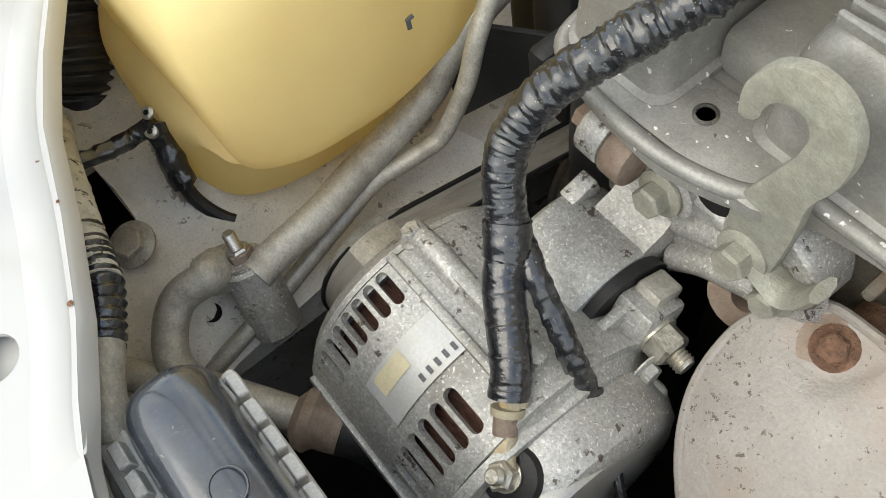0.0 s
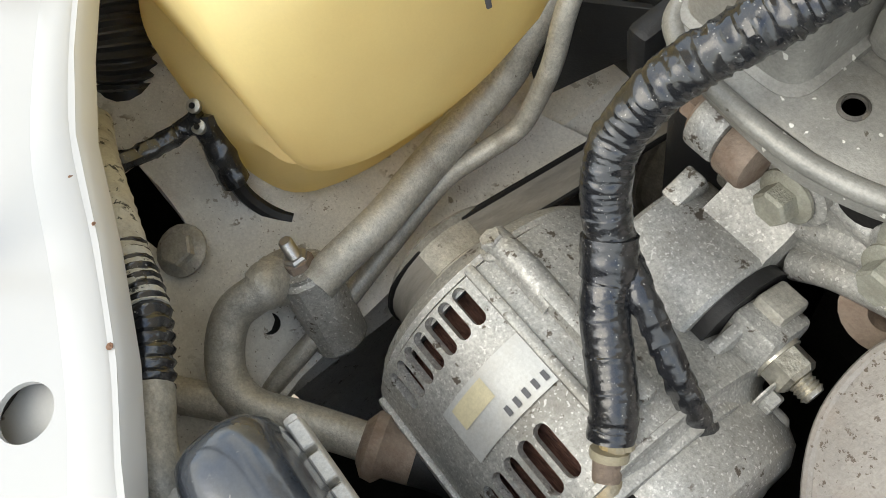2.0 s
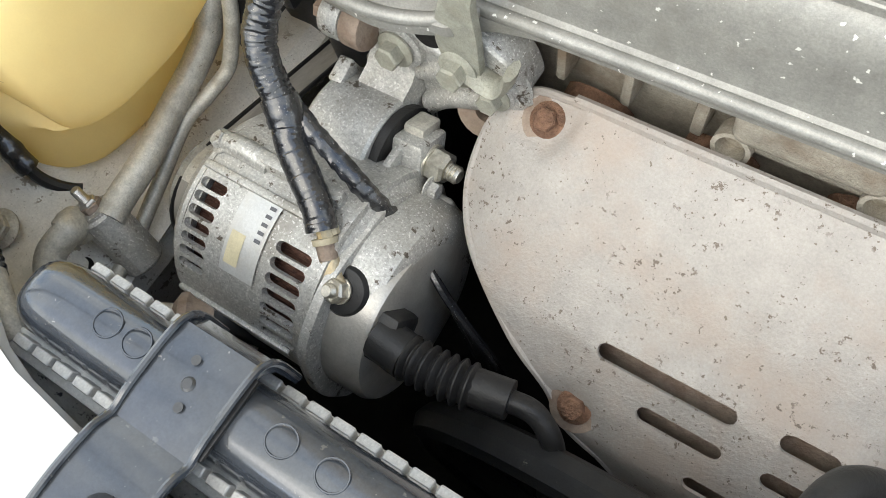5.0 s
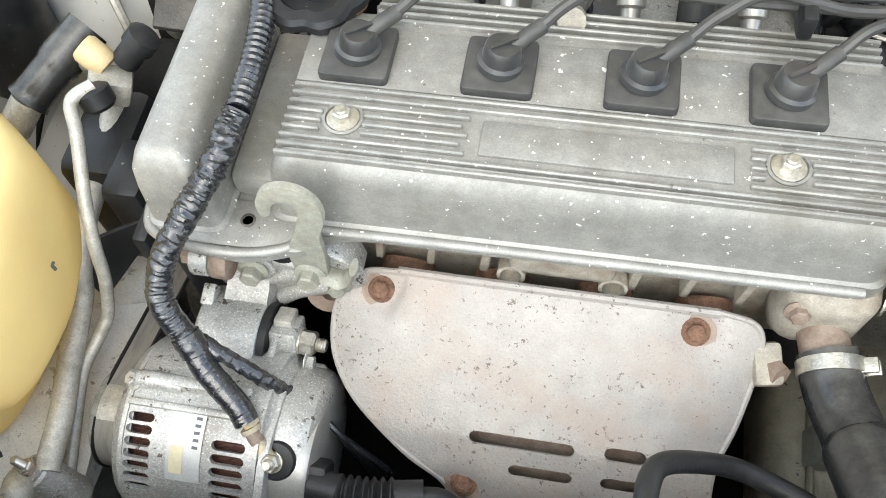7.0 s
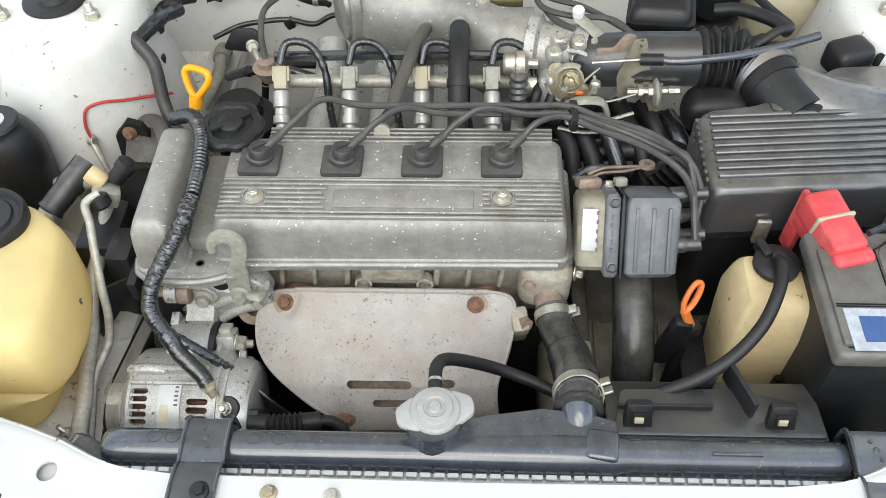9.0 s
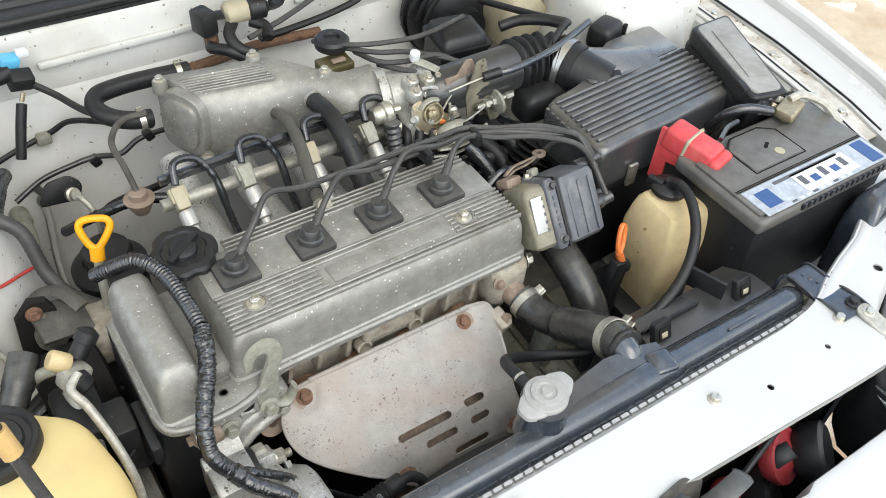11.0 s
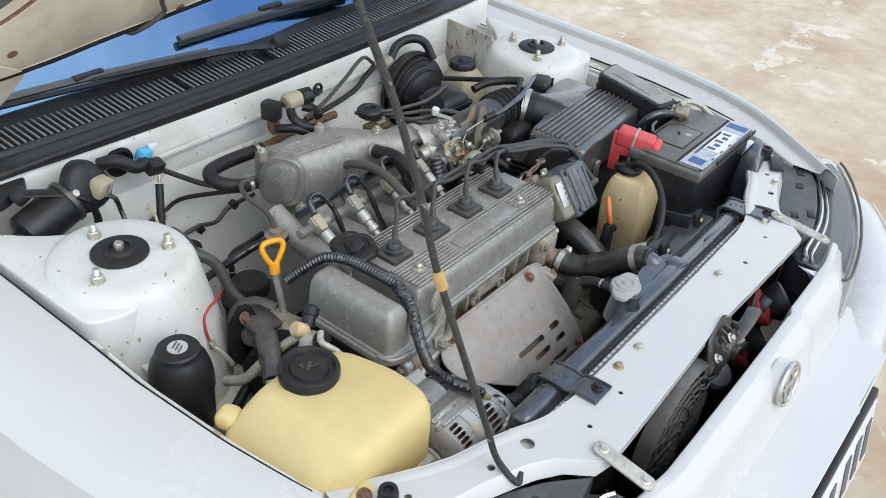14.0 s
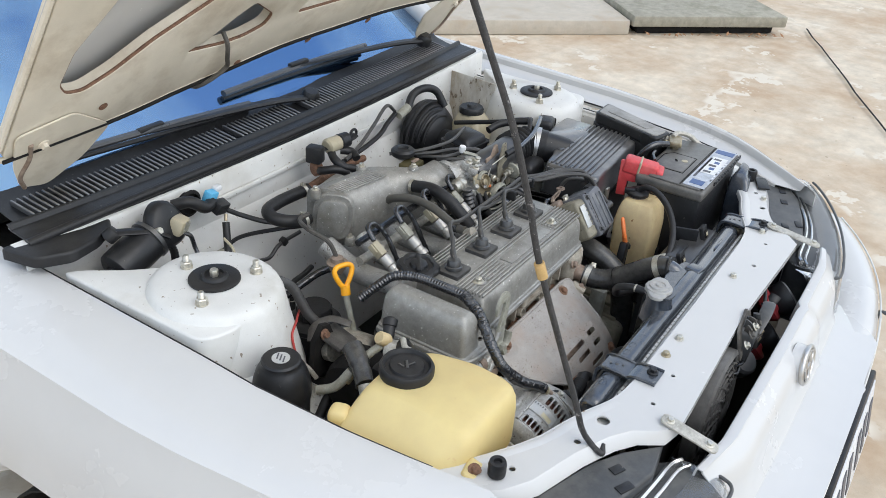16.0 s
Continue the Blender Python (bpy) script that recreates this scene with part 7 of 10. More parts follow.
part("taped_section", tube(MAIN[5:], 0.0086, 28, 34, rad=creased), M_TAPE, loom, "wrinkled black tape wrapping", 30)
part("tape_end", tube([(-0.2230, -0.1245, 0.759), (-0.2155, -0.1320, 0.7495)], 0.0100, 18, 8, rad=lambda s, a: 1 + 0.08 * noise.noise((s * 300, 2 * math.cos(a), 2 * math.sin(a)))), M_TAPE, loom)
for k in range(4):
    part("bare_conductor", tube([(-0.1800 + 0.0030 * (k % 2), -0.1635 + 0.0034 * (k // 2), 0.7228), (-0.1768 + 0.0030 * (k % 2), -0.1668 + 0.0034 * (k // 2), 0.7195)], 0.0038, 8, 3), M_IVORY if k % 2 else M_TAN, loom, "tan insulated conductor")
part("crimp_band", tube([(-0.1765, -0.1672, 0.7200), (-0.1748, -0.1692, 0.7182)], 0.0070, 12, 3), M_IVORY, loom)
part("crimp_barrel", tube([(-0.1760, -0.1685, 0.7192), (-0.1705, -0.1745, 0.7135)], 0.0052, 12, 4, flat=0.8), M_STAINED, loom, "tarnished crimp")
part("ring_terminal", tube([(-0.1710, -0.174, 0.7138), (-0.166, -0.1800, 0.7105), (-0.160, -0.1845, 0.7075)], 0.0056, 12, 4, flat=0.35), M_BRASS, loom)
part("branch", tube([(-0.219, -0.122, 0.753), (-0.204, -0.128, 0.747), (-0.190, -0.131, 0.735), (-0.174, -0.1345, 0.720), (-0.162, -0.135, 0.702), (-0.151, -0.134, 0.683), (-0.142, -0.137, 0.660)], 0.0052, 18, 20, rad=wrapped(0.008, 0.12, 0.18, seed=3), flat=0.75), M_TAPE, loom, "thin taped branch", 30)
for k in range(5):
    part("loose_wire", tube([(-0.152, -0.134, 0.684), (-0.144 + 0.005 * k, -0.138 - 0.003 * k, 0.664), (-0.128 + 0.008 * k, -0.146 - 0.003 * k, 0.63), (-0.105 + 0.004 * k, -0.160, 0.59)], 0.0024, 7), M_TAPE, loom)
plug = thing("alternator_plug", (-0.10, -0.19, 0.69), "black ribbed rubber alternator plug", "plug")
part("plug_shell", tube([(-0.136, -0.190, 0.684), (-0.116, -0.192, 0.684)], 0.0125, 14, 4), M_BLACK, plug)
part("ribbed_boot", tube([(-0.117, -0.192, 0.684), (-0.098, -0.191, 0.684), (-0.078, -0.188, 0.683)], 0.0115, 14, 24, rad=ribbed(0.0058, 0.14)), M_RUBBER, plug)
part("boot_end", tube([(-0.081, -0.188, 0.683), (-0.060, -0.184, 0.682)], 0.0105, 12, 4), M_RUBBER, plug)
part("wire_tail", tube([(-0.064, -0.185, 0.682), (-0.047, -0.183, 0.678), (-0.034, -0.190, 0.665), (-0.032, -0.20, 0.63), (-0.04, -0.20, 0.56)], 0.0062, 10), M_RUBBER, plug)

# ---- washer fluid tank ----
wt = thing("washer_tank", (-0.42, -0.10, 0.60), "yellowed translucent plastic washer fluid tank", "tank")


def blob(sections, r=0.03, n=5):
    rings = []
    for z, pts in sections:
        rings.append([(x, y, z) for x, y in rounded(pts, r, n)])
    return loft(rings)


TOP = [(-0.535, -0.010), (-0.378, -0.004), (-0.330, -0.040), (-0.313, -0.115), (-0.317, -0.166), (-0.330, -0.190), (-0.395, -0.190), (-0.470, -0.192), (-0.530, -0.150)]
c = Vector((-0.42, -0.09))
sh = lambda k, dx=0, dy=0: [(c.x + (x - c.x) * k + dx, c.y + (y - c.y) * k + dy) for x, y in TOP]
LOW = [(-0.525, -0.030), (-0.395, -0.030), (-0.362, -0.060), (-0.355, -0.115), (-0.356, -0.160), (-0.366, -0.194), (-0.400, -0.206), (-0.470, -0.204), (-0.530, -0.180)]
def slope(ring, z):
    """The side towards the fender leans in near the top."""
    return [(max(x, -0.535 + 1.6 * (z - 0.795)), y) for x, y in ring] if z > 0.795 else ring


mid_ = lambda k: [(x * (1 - k) + u * k, y * (1 - k) + w * k) for (x, y), (u, w) in zip(LOW, TOP)]
TIERS = [(0.667, [(c.x + (x - c.x) * 0.82, c.y + (y - c.y) * 0.82) for x, y in LOW]), (0.671, [(c.x + (x - c.x) * 0.94, c.y + (y - c.y) * 0.94) for x, y in LOW]), (0.679, LOW), (0.708, LOW), (0.721, mid_(0.06)), (0.727, mid_(0.25)), (0.7305, mid_(0.62)),
         (0.7335, sh(0.955)), (0.7385, sh(0.985)), (0.748, sh(0.998)), (0.775, sh(1.0)), (0.805, sh(1.0)), (0.822, sh(0.985)), (0.833, sh(0.95)), (0.838, sh(0.90)), (0.841, sh(0.78)), (0.843, sh(0.5))]
tank = part("tank_shell", blob([(z, slope(q, z)) for z, q in TIERS], 0.018, 5), M_YELLOW, wt, "", 40)
part("ink_mark", box((-0.3160, -0.099, 0.778), (0.0015, 0.0022, 0.006), (0, 0, -12), b=0.0004), M_INK, wt)
part("ink_mark", box((-0.3160, -0.0982, 0.7808), (0.0015, 0.0042, 0.0018), (20, 0, -12), b=0.0004), M_INK, wt)
part("neck", lathe((-0.405, -0.045, 0.835), (0.03, -0.02, 1), [(0.036, 0), (0.034, 0.010), (0.030, 0.014), (0, 0.014)], 32), M_YELLOW, wt)
cp = part("cap", lathe((-0.405, -0.045, 0.846), (0.03, -0.02, 1), [(0.030, -0.008), (0.0385, -0.008), (0.0395, -0.004), (0.0395, 0.008), (0.0375, 0.0115), (0.034, 0.012), (0.0325, 0.0095), (0.031, 0.0065), (0.026, 0.0065), (0.024, 0.0095), (0, 0.0095)], 44, wob=lambda t, h: 1 + 0.006 * math.sin(36 * t)), M_RUBBER, wt, "dusty black cap with embossed washer mark")
bm = box((-0.405, -0.045, 0.8565), (0.018, 0.004, 0.0015), (0, 0, 40), b=0.0005)
merge(bm, box((-0.400, -0.050, 0.8565), (0.012, 0.003, 0.0015), (0, 0, -20), b=0.0005))
merge(bm, box((-0.412, -0.040, 0.8565), (0.010, 0.003, 0.0015), (0, 0, 80), b=0.0005))
part("mark", bm, M_BOX, cp)
part("side_spout", box((-0.500, 0.0, 0.806), (0.032, 0.030, 0.026), (0, 0, 20), b=0.010, seg=3), M_YELLOW, wt)
part("mount_lug", box((-0.474, -0.198, 0.788), (0.036, 0.024, 0.034), (20, 0, 10), b=0.006, seg=3), M_YELLOW, wt)
hexbolt((-0.476, -0.206, 0.803), (-0.2, -0.6, 0.8), 0.012, wt, M_RUST)
pump = part("pump", tube([(-0.404, -0.204, 0.722), (-0.400, -0.207, 0.716), (-0.393, -0.210, 0.704), (-0.386, -0.212, 0.692)], 0.0072, 12, 8, rad=lambda s_, a: 1 + 0.25 * noise.noise((s_ * 120, math.cos(a), math.sin(a)))), M_TAPE, wt, "black taped washer pump")
for q in ((-0.4045, -0.2055, 0.7285), (-0.3985, -0.2095, 0.7225)):
    part("rivet", lathe(q, (0.3, -0.3, 1), [(0.0034, 0), (0.0034, 0.0025), (0.0015, 0.003), (0, 0.002)], 14), M_ZINC, pump)
    part("rivet_eye", lathe(Vector(q) + Vector((0.001, -0.001, 0.003)), (0.3, -0.3, 1), [(0.0014, 0), (0.0014, 0.0004), (0, 0.0004)], 10), M_VOID, pump)
part("pump_hose", tube([(-0.402, -0.206, 0.724), (-0.404, -0.214, 0.7215), (-0.4045, -0.224, 0.722), (-0.404, -0.236, 0.725), (-0.404, -0.250, 0.730), (-0.408, -0.268, 0.732)], 0.0048, 12, 14, rad=wrapped(0.010, 0.12, 0.2)), M_TAPE, wt)
part("edge_strip", tube([(-0.390, -0.2115, 0.698), (-0.384, -0.2125, 0.686), (-0.378, -0.2105, 0.677), (-0.371, -0.2065, 0.671), (-0.366, -0.202, 0.668)], 0.0040, 8, 8), M_RUBBER, wt)

# ---- side wiring along the inner corner ----
sl = thing("corner_loom", (-0.39, -0.28, 0.72), "white and black ribbed corner wiring conduit", "wiring loom")
CP_ = [(-0.425, -0.246, 0.735), (-0.395, -0.250, 0.750), (-0.358, -0.2545, 0.762), (-0.332, -0.2585, 0.767), (-0.300, -0.2630, 0.773), (-0.276, -0.2740, 0.774), (-0.258, -0.2835, 0.773)]
scuff = lambda q, a: 1 + 0.05 * noise.noise((q * 210, 1.3 * math.cos(a), 1.3 * math.sin(a))) + 0.03 * math.sin(q * 900)
part("white_conduit", tube(CP_[:5], 0.0088, 16, 22, rad=scuff), M_SCUFF, sl, "scuffed white tape over black conduit")
part("ribbed_length", tube(CP_[3:6], 0.0084, 16, 26, rad=lambda q, a: 1 + 0.09 * math.sin(2 * math.pi * (q + 0.0015 * math.sin(a)) / 0.0046) + 0.05 * noise.noise((q * 160, math.cos(a), math.sin(a)))), M_TAPE, sl, "bare black ribs")
part("metal_end", tube(CP_[5:] + [(-0.244, -0.289, 0.768)], 0.0086, 14, 6, rad=lambda q, a: 1 + 0.06 * noise.noise((q * 90, math.cos(a), math.sin(a)))), M_PIPE, sl)
part("lower_run", tube([(-0.250, -0.286, 0.768), (-0.225, -0.295, 0.752), (-0.19, -0.298, 0.735), (-0.12, -0.30, 0.72)], 0.0080, 12, 10, rad=scuff), M_SCUFF, sl)

# ---- air-conditioning pipes ----
ac = thing("aircon_pipes", (-0.32, -0.15, 0.70), "dull aluminium air-conditioning pipes with block joint", "pipe")
part("large_pipe", tube([(-0.316, -0.212, 0.690), (-0.3185, -0.198, 0.691), (-0.321, -0.170, 0.693), (-0.327, -0.139, 0.696), (-0.3305, -0.109, 0.701), (-0.330, -0.088, 0.712), (-0.3295, -0.075, 0.728), (-0.330, -0.045, 0.745), (-0.328, 0.0, 0.756), (-0.330, 0.045, 0.770)], 0.0088, 18, 8, rad=lambda q, a: 1 + 0.02 * noise.noise((q * 60, math.cos(a), math.sin(a)))), M_PIPE, ac)
part("thin_pipe", tube([(-0.308, -0.262, 0.652), (-0.310, -0.240, 0.658), (-0.313, -0.212, 0.664), (-0.318, -0.175, 0.674), (-0.3205, -0.139, 0.687), (-0.318, -0.118, 0.690), (-0.312, -0.100, 0.698), (-0.3095, -0.091, 0.710), (-0.3075, -0.080, 0.731), (-0.308, -0.069, 0.757), (-0.313, -0.045, 0.785), (-0.322, -0.012, 0.806), (-0.330, 0.008, 0.815), (-0.318, 0.022, 0.818)], 0.0048, 12, 8), M_PIPE, ac)
JA, JB = Vector((-0.3265, -0.2125, 0.693)), Vector((-0.3065, -0.2185, 0.650))
jb = part("joint_block", lathe(JB, JA - JB, [(0.0095, 0), (0.0122, 0.0012), (0.0130, 0.003), (0.0130, 0.0445), (0.0112, 0.0462), (0.0112, 0.0485), (0.0085, 0.0490), (0, 0.0490)], 40, wob=lambda t, h: 1 + (0.055 * (abs(math.cos(1.5 * t)) ** 8 > 0.45) if 0.002 < h < 0.0455 else 0)), M_CAST, ac, "extruded aluminium joint block", 22)
part("shield_plate", plate([(-0.045, -0.056), (0.018, 0.005), (0.010, 0.022), (-0.050, 0.022)], 0, 0.003, b=0.001, m=pose(-0.305, -0.040, 0.715, 90, 0, 35)), M_BLACK, ac, "flat black plastic shield")
part("joint_cap", lathe((-0.3335, -0.221, 0.6875), (-0.42, 0.12, 0.88), [(0.0135, -0.008), (0.0148, -0.004), (0.0148, 0.003), (0.0125, 0.0045), (0, 0.0045)], 28), M_PIPE, jb)
part("joint_nut", lathe(JA + Vector((-0.0002, 0, 0.001)), JA - JB, [(0.0072, 0), (0.0072, 0.004), (0.0055, 0.005), (0, 0.005)], 6), M_STAINED, jb)
stud((-0.3268, -0.2124, 0.694), (-0.28, 0.08, 0.95), 0.0066, 0.017, jb, M_CHROME, "joint_stud")
part("elbow", tube([(-0.3335, -0.2225, 0.692), (-0.3265, -0.2315, 0.698), (-0.3275, -0.247, 0.6955), (-0.3205, -0.259, 0.690), (-0.3085, -0.267, 0.6835), (-0.2945, -0.2655, 0.678), (-0.279, -0.254, 0.672), (-0.262, -0.242, 0.667), (-0.252, -0.235, 0.663)], 0.0088, 18, 10, rad=lambda q, a: 1.16 if 0.006 < q < 0.015 else 1.0), M_PIPE, ac)
part("elbow_flare", lathe((-0.253, -0.2355, 0.663), (0.8, 0.55, -0.25), [(0.0095, -0.004), (0.0150, 0.0), (0.0158, 0.005), (0.0125, 0.009), (0.0120, 0.02)], 24), M_STAINED, ac)
part("hose_tail", tube([(-0.246, -0.231, 0.660), (-0.225, -0.215, 0.648), (-0.20, -0.205, 0.60)], 0.0125, 14, 6), M_RUBBER, ac)
part("clip_hole", lathe((-0.330, -0.2405, 0.664), (0.3, 0, 1), [(0.0052, 0), (0.0052, 0.0010), (0.0030, 0.0004), (0, 0.0004)], 16), M_VOID, ac)
part("lower_pipe", tube([(-0.350, -0.298, 0.688), (-0.328, -0.294, 0.682), (-0.308, -0.278, 0.678), (-0.296, -0.268, 0.672), (-0.28, -0.262, 0.655)], 0.0082, 14, 8), M_PIPE, ac)
sw = thing("pressure_switch", (-0.33, 0.04, 0.80), "ivory capped air-conditioning valve cluster", "valve")
part("black_sleeve", tube([(-0.395, 0.035, 0.772), (-0.375, 0.062, 0.786), (-0.358, 0.090, 0.796)], 0.0150, 18, 8, rad=lambda q, a: 1.10 if q < 0.004 or q > 0.036 else 1.0), M_HOSE, sw)
part("sleeve_pipe", tube([(-0.408, 0.018, 0.755), (-0.395, 0.035, 0.772)], 0.012, 14, 3), M_PIPE, sw)
part("ivory_cap", lathe((-0.322, 0.048, 0.806), (-0.75, 0.25, 0.6), [(0.0095, 0), (0.011, 0.003), (0.011, 0.019), (0.009, 0.022), (0, 0.022)], 22), M_TAN, sw)
part("valve_block", box((-0.322, 0.040, 0.795), (0.030, 0.022, 0.024), (0, 25, 20), b=0.004), M_PIPE, sw)
part("black_collar", lathe((-0.322, 0.022, 0.815), (0.3, -0.3, -0.8), [(0.008, 0), (0.012, 0.003), (0.012, 0.014), (0.009, 0.017)], 16), M_RUBBER, sw)
part("switch", lathe((-0.312, 0.055, 0.805), (0.6, 0.3, 0.6), [(0.010, 0), (0.010, 0.016), (0.012, 0.017), (0.012, 0.028), (0.006, 0.032), (0, 0.033)], 14), M_RUBBER, sw)
part("curved_pipe", tube([(-0.378, 0.085, 0.742), (-0.355, 0.066, 0.785), (-0.330, 0.052, 0.802)], 0.0065, 12), M_BRACKET, sw)
part("second_elbow", tube([(-0.42, 0.11, 0.74), (-0.405, 0.085, 0.750), (-0.385, 0.07, 0.775)], 0.0075, 12), M_BRACKET, sw)

# dark machinery below the pressure switch
comp = thing("power_steering_pump", (-0.33, 0.10, 0.65), "dark oily power steering pump and bracket", "pump")
part("pump_body", lathe((-0.36, 0.10, 0.70), (1, 0.1, 0), [(0.02, 0), (0.045, 0.004), (0.05, 0.02), (0.05, 0.07), (0.035, 0.075)], 28), M_VOID, comp)
part("bracket_plate", box((-0.31, 0.16, 0.755), (0.06, 0.05, 0.008), (20, 15, 10), b=0.002), M_GREASE, comp)
part("bracket_fork", tube([(-0.285, 0.15, 0.772), (-0.300, 0.18, 0.778), (-0.325, 0.195, 0.77), (-0.345, 0.185, 0.755)], 0.009, 8, flat=0.35), M_GREASE, comp)
part("mount_black", box((-0.33, 0.02, 0.70), (0.05, 0.08, 0.14), b=0.01), M_BLACK, comp)
part("relay_shell", box((-0.300, -0.010, 0.735), (0.030, 0.05, 0.07), b=0.006), M_BLACK, comp)
for k in range(3):
    y0 = 0.085 + 0.022 * k
    part("oily_hose", tube([(-0.40, y0, 0.62 + 0.01 * k), (-0.375, y0 + 0.01, 0.665 - 0.008 * k), (-0.34, y0 + 0.015, 0.66), (-0.29, y0 - 0.01, 0.66 - 0.01 * k), (-0.24, y0, 0.62)], 0.009, 10), (M_RUBBER, M_TAPE, M_RUBBER)[k], comp)

cor = thing("corrugated_tube", (-0.50, -0.20, 0.70), "dusty grey corrugated breather tube beside the tank", "tube")
part("tube_wall", tube([(-0.478, -0.226, 0.690), (-0.492, -0.214, 0.708), (-0.512, -0.203, 0.724), (-0.530, -0.196, 0.735)], 0.0165, 20, 26, rad=ribbed(0.0052, 0.10)), M_WIRE, cor)
part("tube_cuff", tube([(-0.474, -0.230, 0.684), (-0.480, -0.224, 0.692)], 0.0180, 18, 3), M_RUBBER, cor)

# ---- charcoal canister behind the washer tank ----
can = thing("round_canister", (-0.462, 0.137, 0.68), "black plastic round canister with pale printed disc", "canister")
part("canister_body", lathe((-0.475, 0.130, 0.732), (0, 0, 1), [(0.0, -0.050), (0.034, -0.050), (0.040, -0.040), (0.0415, 0.020), (0.0435, 0.026), (0.0440, 0.034), (0.0435, 0.046), (0.0415, 0.060), (0.0375, 0.073), (0.0325, 0.082), (0.0295, 0.086), (0.0295, 0.0915), (0.027, 0.0945), (0, 0.0945)], 48, wob=lambda t, h: 1 + (0.012 * (math.cos(8 * t) > 0.9) if 0 < h < 0.07 else 0)), M_BLACK, can)
dk = part("print_disc", lathe((-0.475, 0.130, 0.8265), (0, 0, 1), [(0.0135, 0), (0.0135, 0.0008), (0, 0.0008)], 26), M_SILVER, can, "pale disc with unreadable print")
for k in range(3):
    part("print_bar", box((-0.475, 0.136 - 0.006 * k, 0.8277), (0.014, 0.0022, 0.0005), (0, 0, 30)), M_INK, dk)
part("canister_clamp", box((-0.482, 0.178, 0.765), (0.030, 0.050, 0.012), b=0.003), M_BAY, can)

# ---- radiator ----
rad = thing("radiator", (0.10, -0.27, 0.45), "black plastic topped aluminium radiator", "radiator")
sec = [(-0.26425 - 0.01875 * math.copysign(abs(math.cos(a)) ** 0.72, math.cos(a)), 0.768 + 0.0275 * math.sin(a) ** 0.80) for a in [math.pi * k / 16 for k in range(17)]]
rings = []
for x, k in ((-0.2445, 0.62), (-0.2435, 0.76), (-0.2405, 0.89), (-0.2350, 0.965), (-0.2280, 0.995), (-0.218, 1.0), (0.0, 1.0), (0.04, 1.0), (0.08, 1.06), (0.16, 1.12), (0.235, 1.12), (0.250, 0.98), (0.43, 0.98), (0.443, 0.94), (0.452, 0.75)):
    rings.append([(x, -0.2643 + (y + 0.2643) * k, 0.768 + (z - 0.768) * k) for y, z in sec])
tk = part("top_tank", loft(rings), M_TANK, rad, "glossy blue-black plastic top tank", 35)
for x in (-0.1915, -0.1745, -0.098, -0.074):
    part("mould_mark", tube([(x + 0.0068 * math.cos(a), -0.2610 + 0.0062 * math.sin(a), 0.7955) for a in [2 * math.pi * k / 20 for k in range(21)]], 0.0005, 6, 1), M_TANK, tk)
part("crimp_rail", box((0.107, -0.2880, 0.7700), (0.70, 0.012, 0.010), b=0.002), M_CRIMP, rad, "crimped aluminium header edge")
part("crimp_rail", box((0.107, -0.2445, 0.7585), (0.70, 0.006, 0.010), b=0.002), M_CRIMP, rad)
crimp = part("crimp_tab", box((0, 0, 0), (0.0104, 0.0048, 0.0125), b=0.0006, seg=1), M_CRIMP, rad)
fst = True
for k in range(54):
    for y, rx, z in ((-0.2865, 8, 0.7745), (-0.2445, -12, 0.7640)):
        m = pose(-0.232 + 0.0128 * k, y, z, rx, 0, 0)
        if fst:
            crimp.matrix_basis, fst = m, False
        else:
            again(crimp, "crimp_tab", m, rad)
part("core", box((0.107, -0.270, 0.60), (0.69, 0.036, 0.31), b=0.002), M_FIN, rad, "dusty finned core")
# filler neck and cap
fill = part("filler_neck", lathe((0.069, -0.250, 0.780), (0, 0.05, 1), [(0.030, -0.012), (0.026, 0.012), (0.023, 0.022), (0.023, 0.036), (0.027, 0.038), (0.027, 0.041)], 28), M_TANK, rad)
part("neck_web", box((0.075, -0.262, 0.786), (0.070, 0.024, 0.018), (8, 0, 0), b=0.007, seg=3), M_TANK, fill)
rcap = part("radiator_cap", lathe((0.071, -0.2445, 0.8205), (0, 0.03, 1), [(0.0225, -0.003), (0.0235, 0.0), (0.0235, 0.005), (0.022, 0.007), (0.017, 0.0075), (0.016, 0.010), (0.011, 0.0105), (0.0095, 0.009), (0.0065, 0.009), (0.005, 0.0115), (0, 0.0115)], 40), M_CAP, rad, "worn silver pressure cap with two ears")
part("cap_ear", plate(rounded([(-0.036, -0.008), (-0.020, -0.017), (0.020, -0.017), (0.036, -0.008), (0.036, 0.008), (0.020, 0.017), (-0.020, 0.017), (-0.036, 0.008)], 0.006), 0.0, 0.006, b=0.002, m=pose(0.071, -0.2445, 0.8195, 2, 0, 12)), M_CAP, rcap)
part("overflow_nipple", cyl((0.071, -0.225, 0.808), (0.070, -0.198, 0.808), 0.005, 0.005, 10), M_TANK, fill)
part("outlet_neck", tube([(0.205, -0.236, 0.774), (0.205, -0.230, 0.785), (0.205, -0.216, 0.790)], 0.0180, 18, 6), M_TANK, rad)
part("tank_deck", loft([[(x, y, z) for y, z in ((-0.2838, 0.774), (-0.2795, 0.790), (-0.272, 0.7965), (bk_, 0.796), (bk_ + 0.006, 0.786), (bk_ + 0.006, 0.765))] for x, bk_ in ((0.085, -0.242), (0.12, -0.234), (0.17, -0.226), (0.212, -0.230), (0.238, -0.238))]), M_TANK, rad, "", 35)
part("tank_step", box((0.224, -0.262, 0.795), (0.030, 0.030, 0.010), (0, 0, -8), b=0.004, seg=3), M_TANK, rad)
part("tank_rib", box((0.345, -0.268, 0.7960), (0.045, 0.004, 0.003), b=0.001), M_TANK, rad)
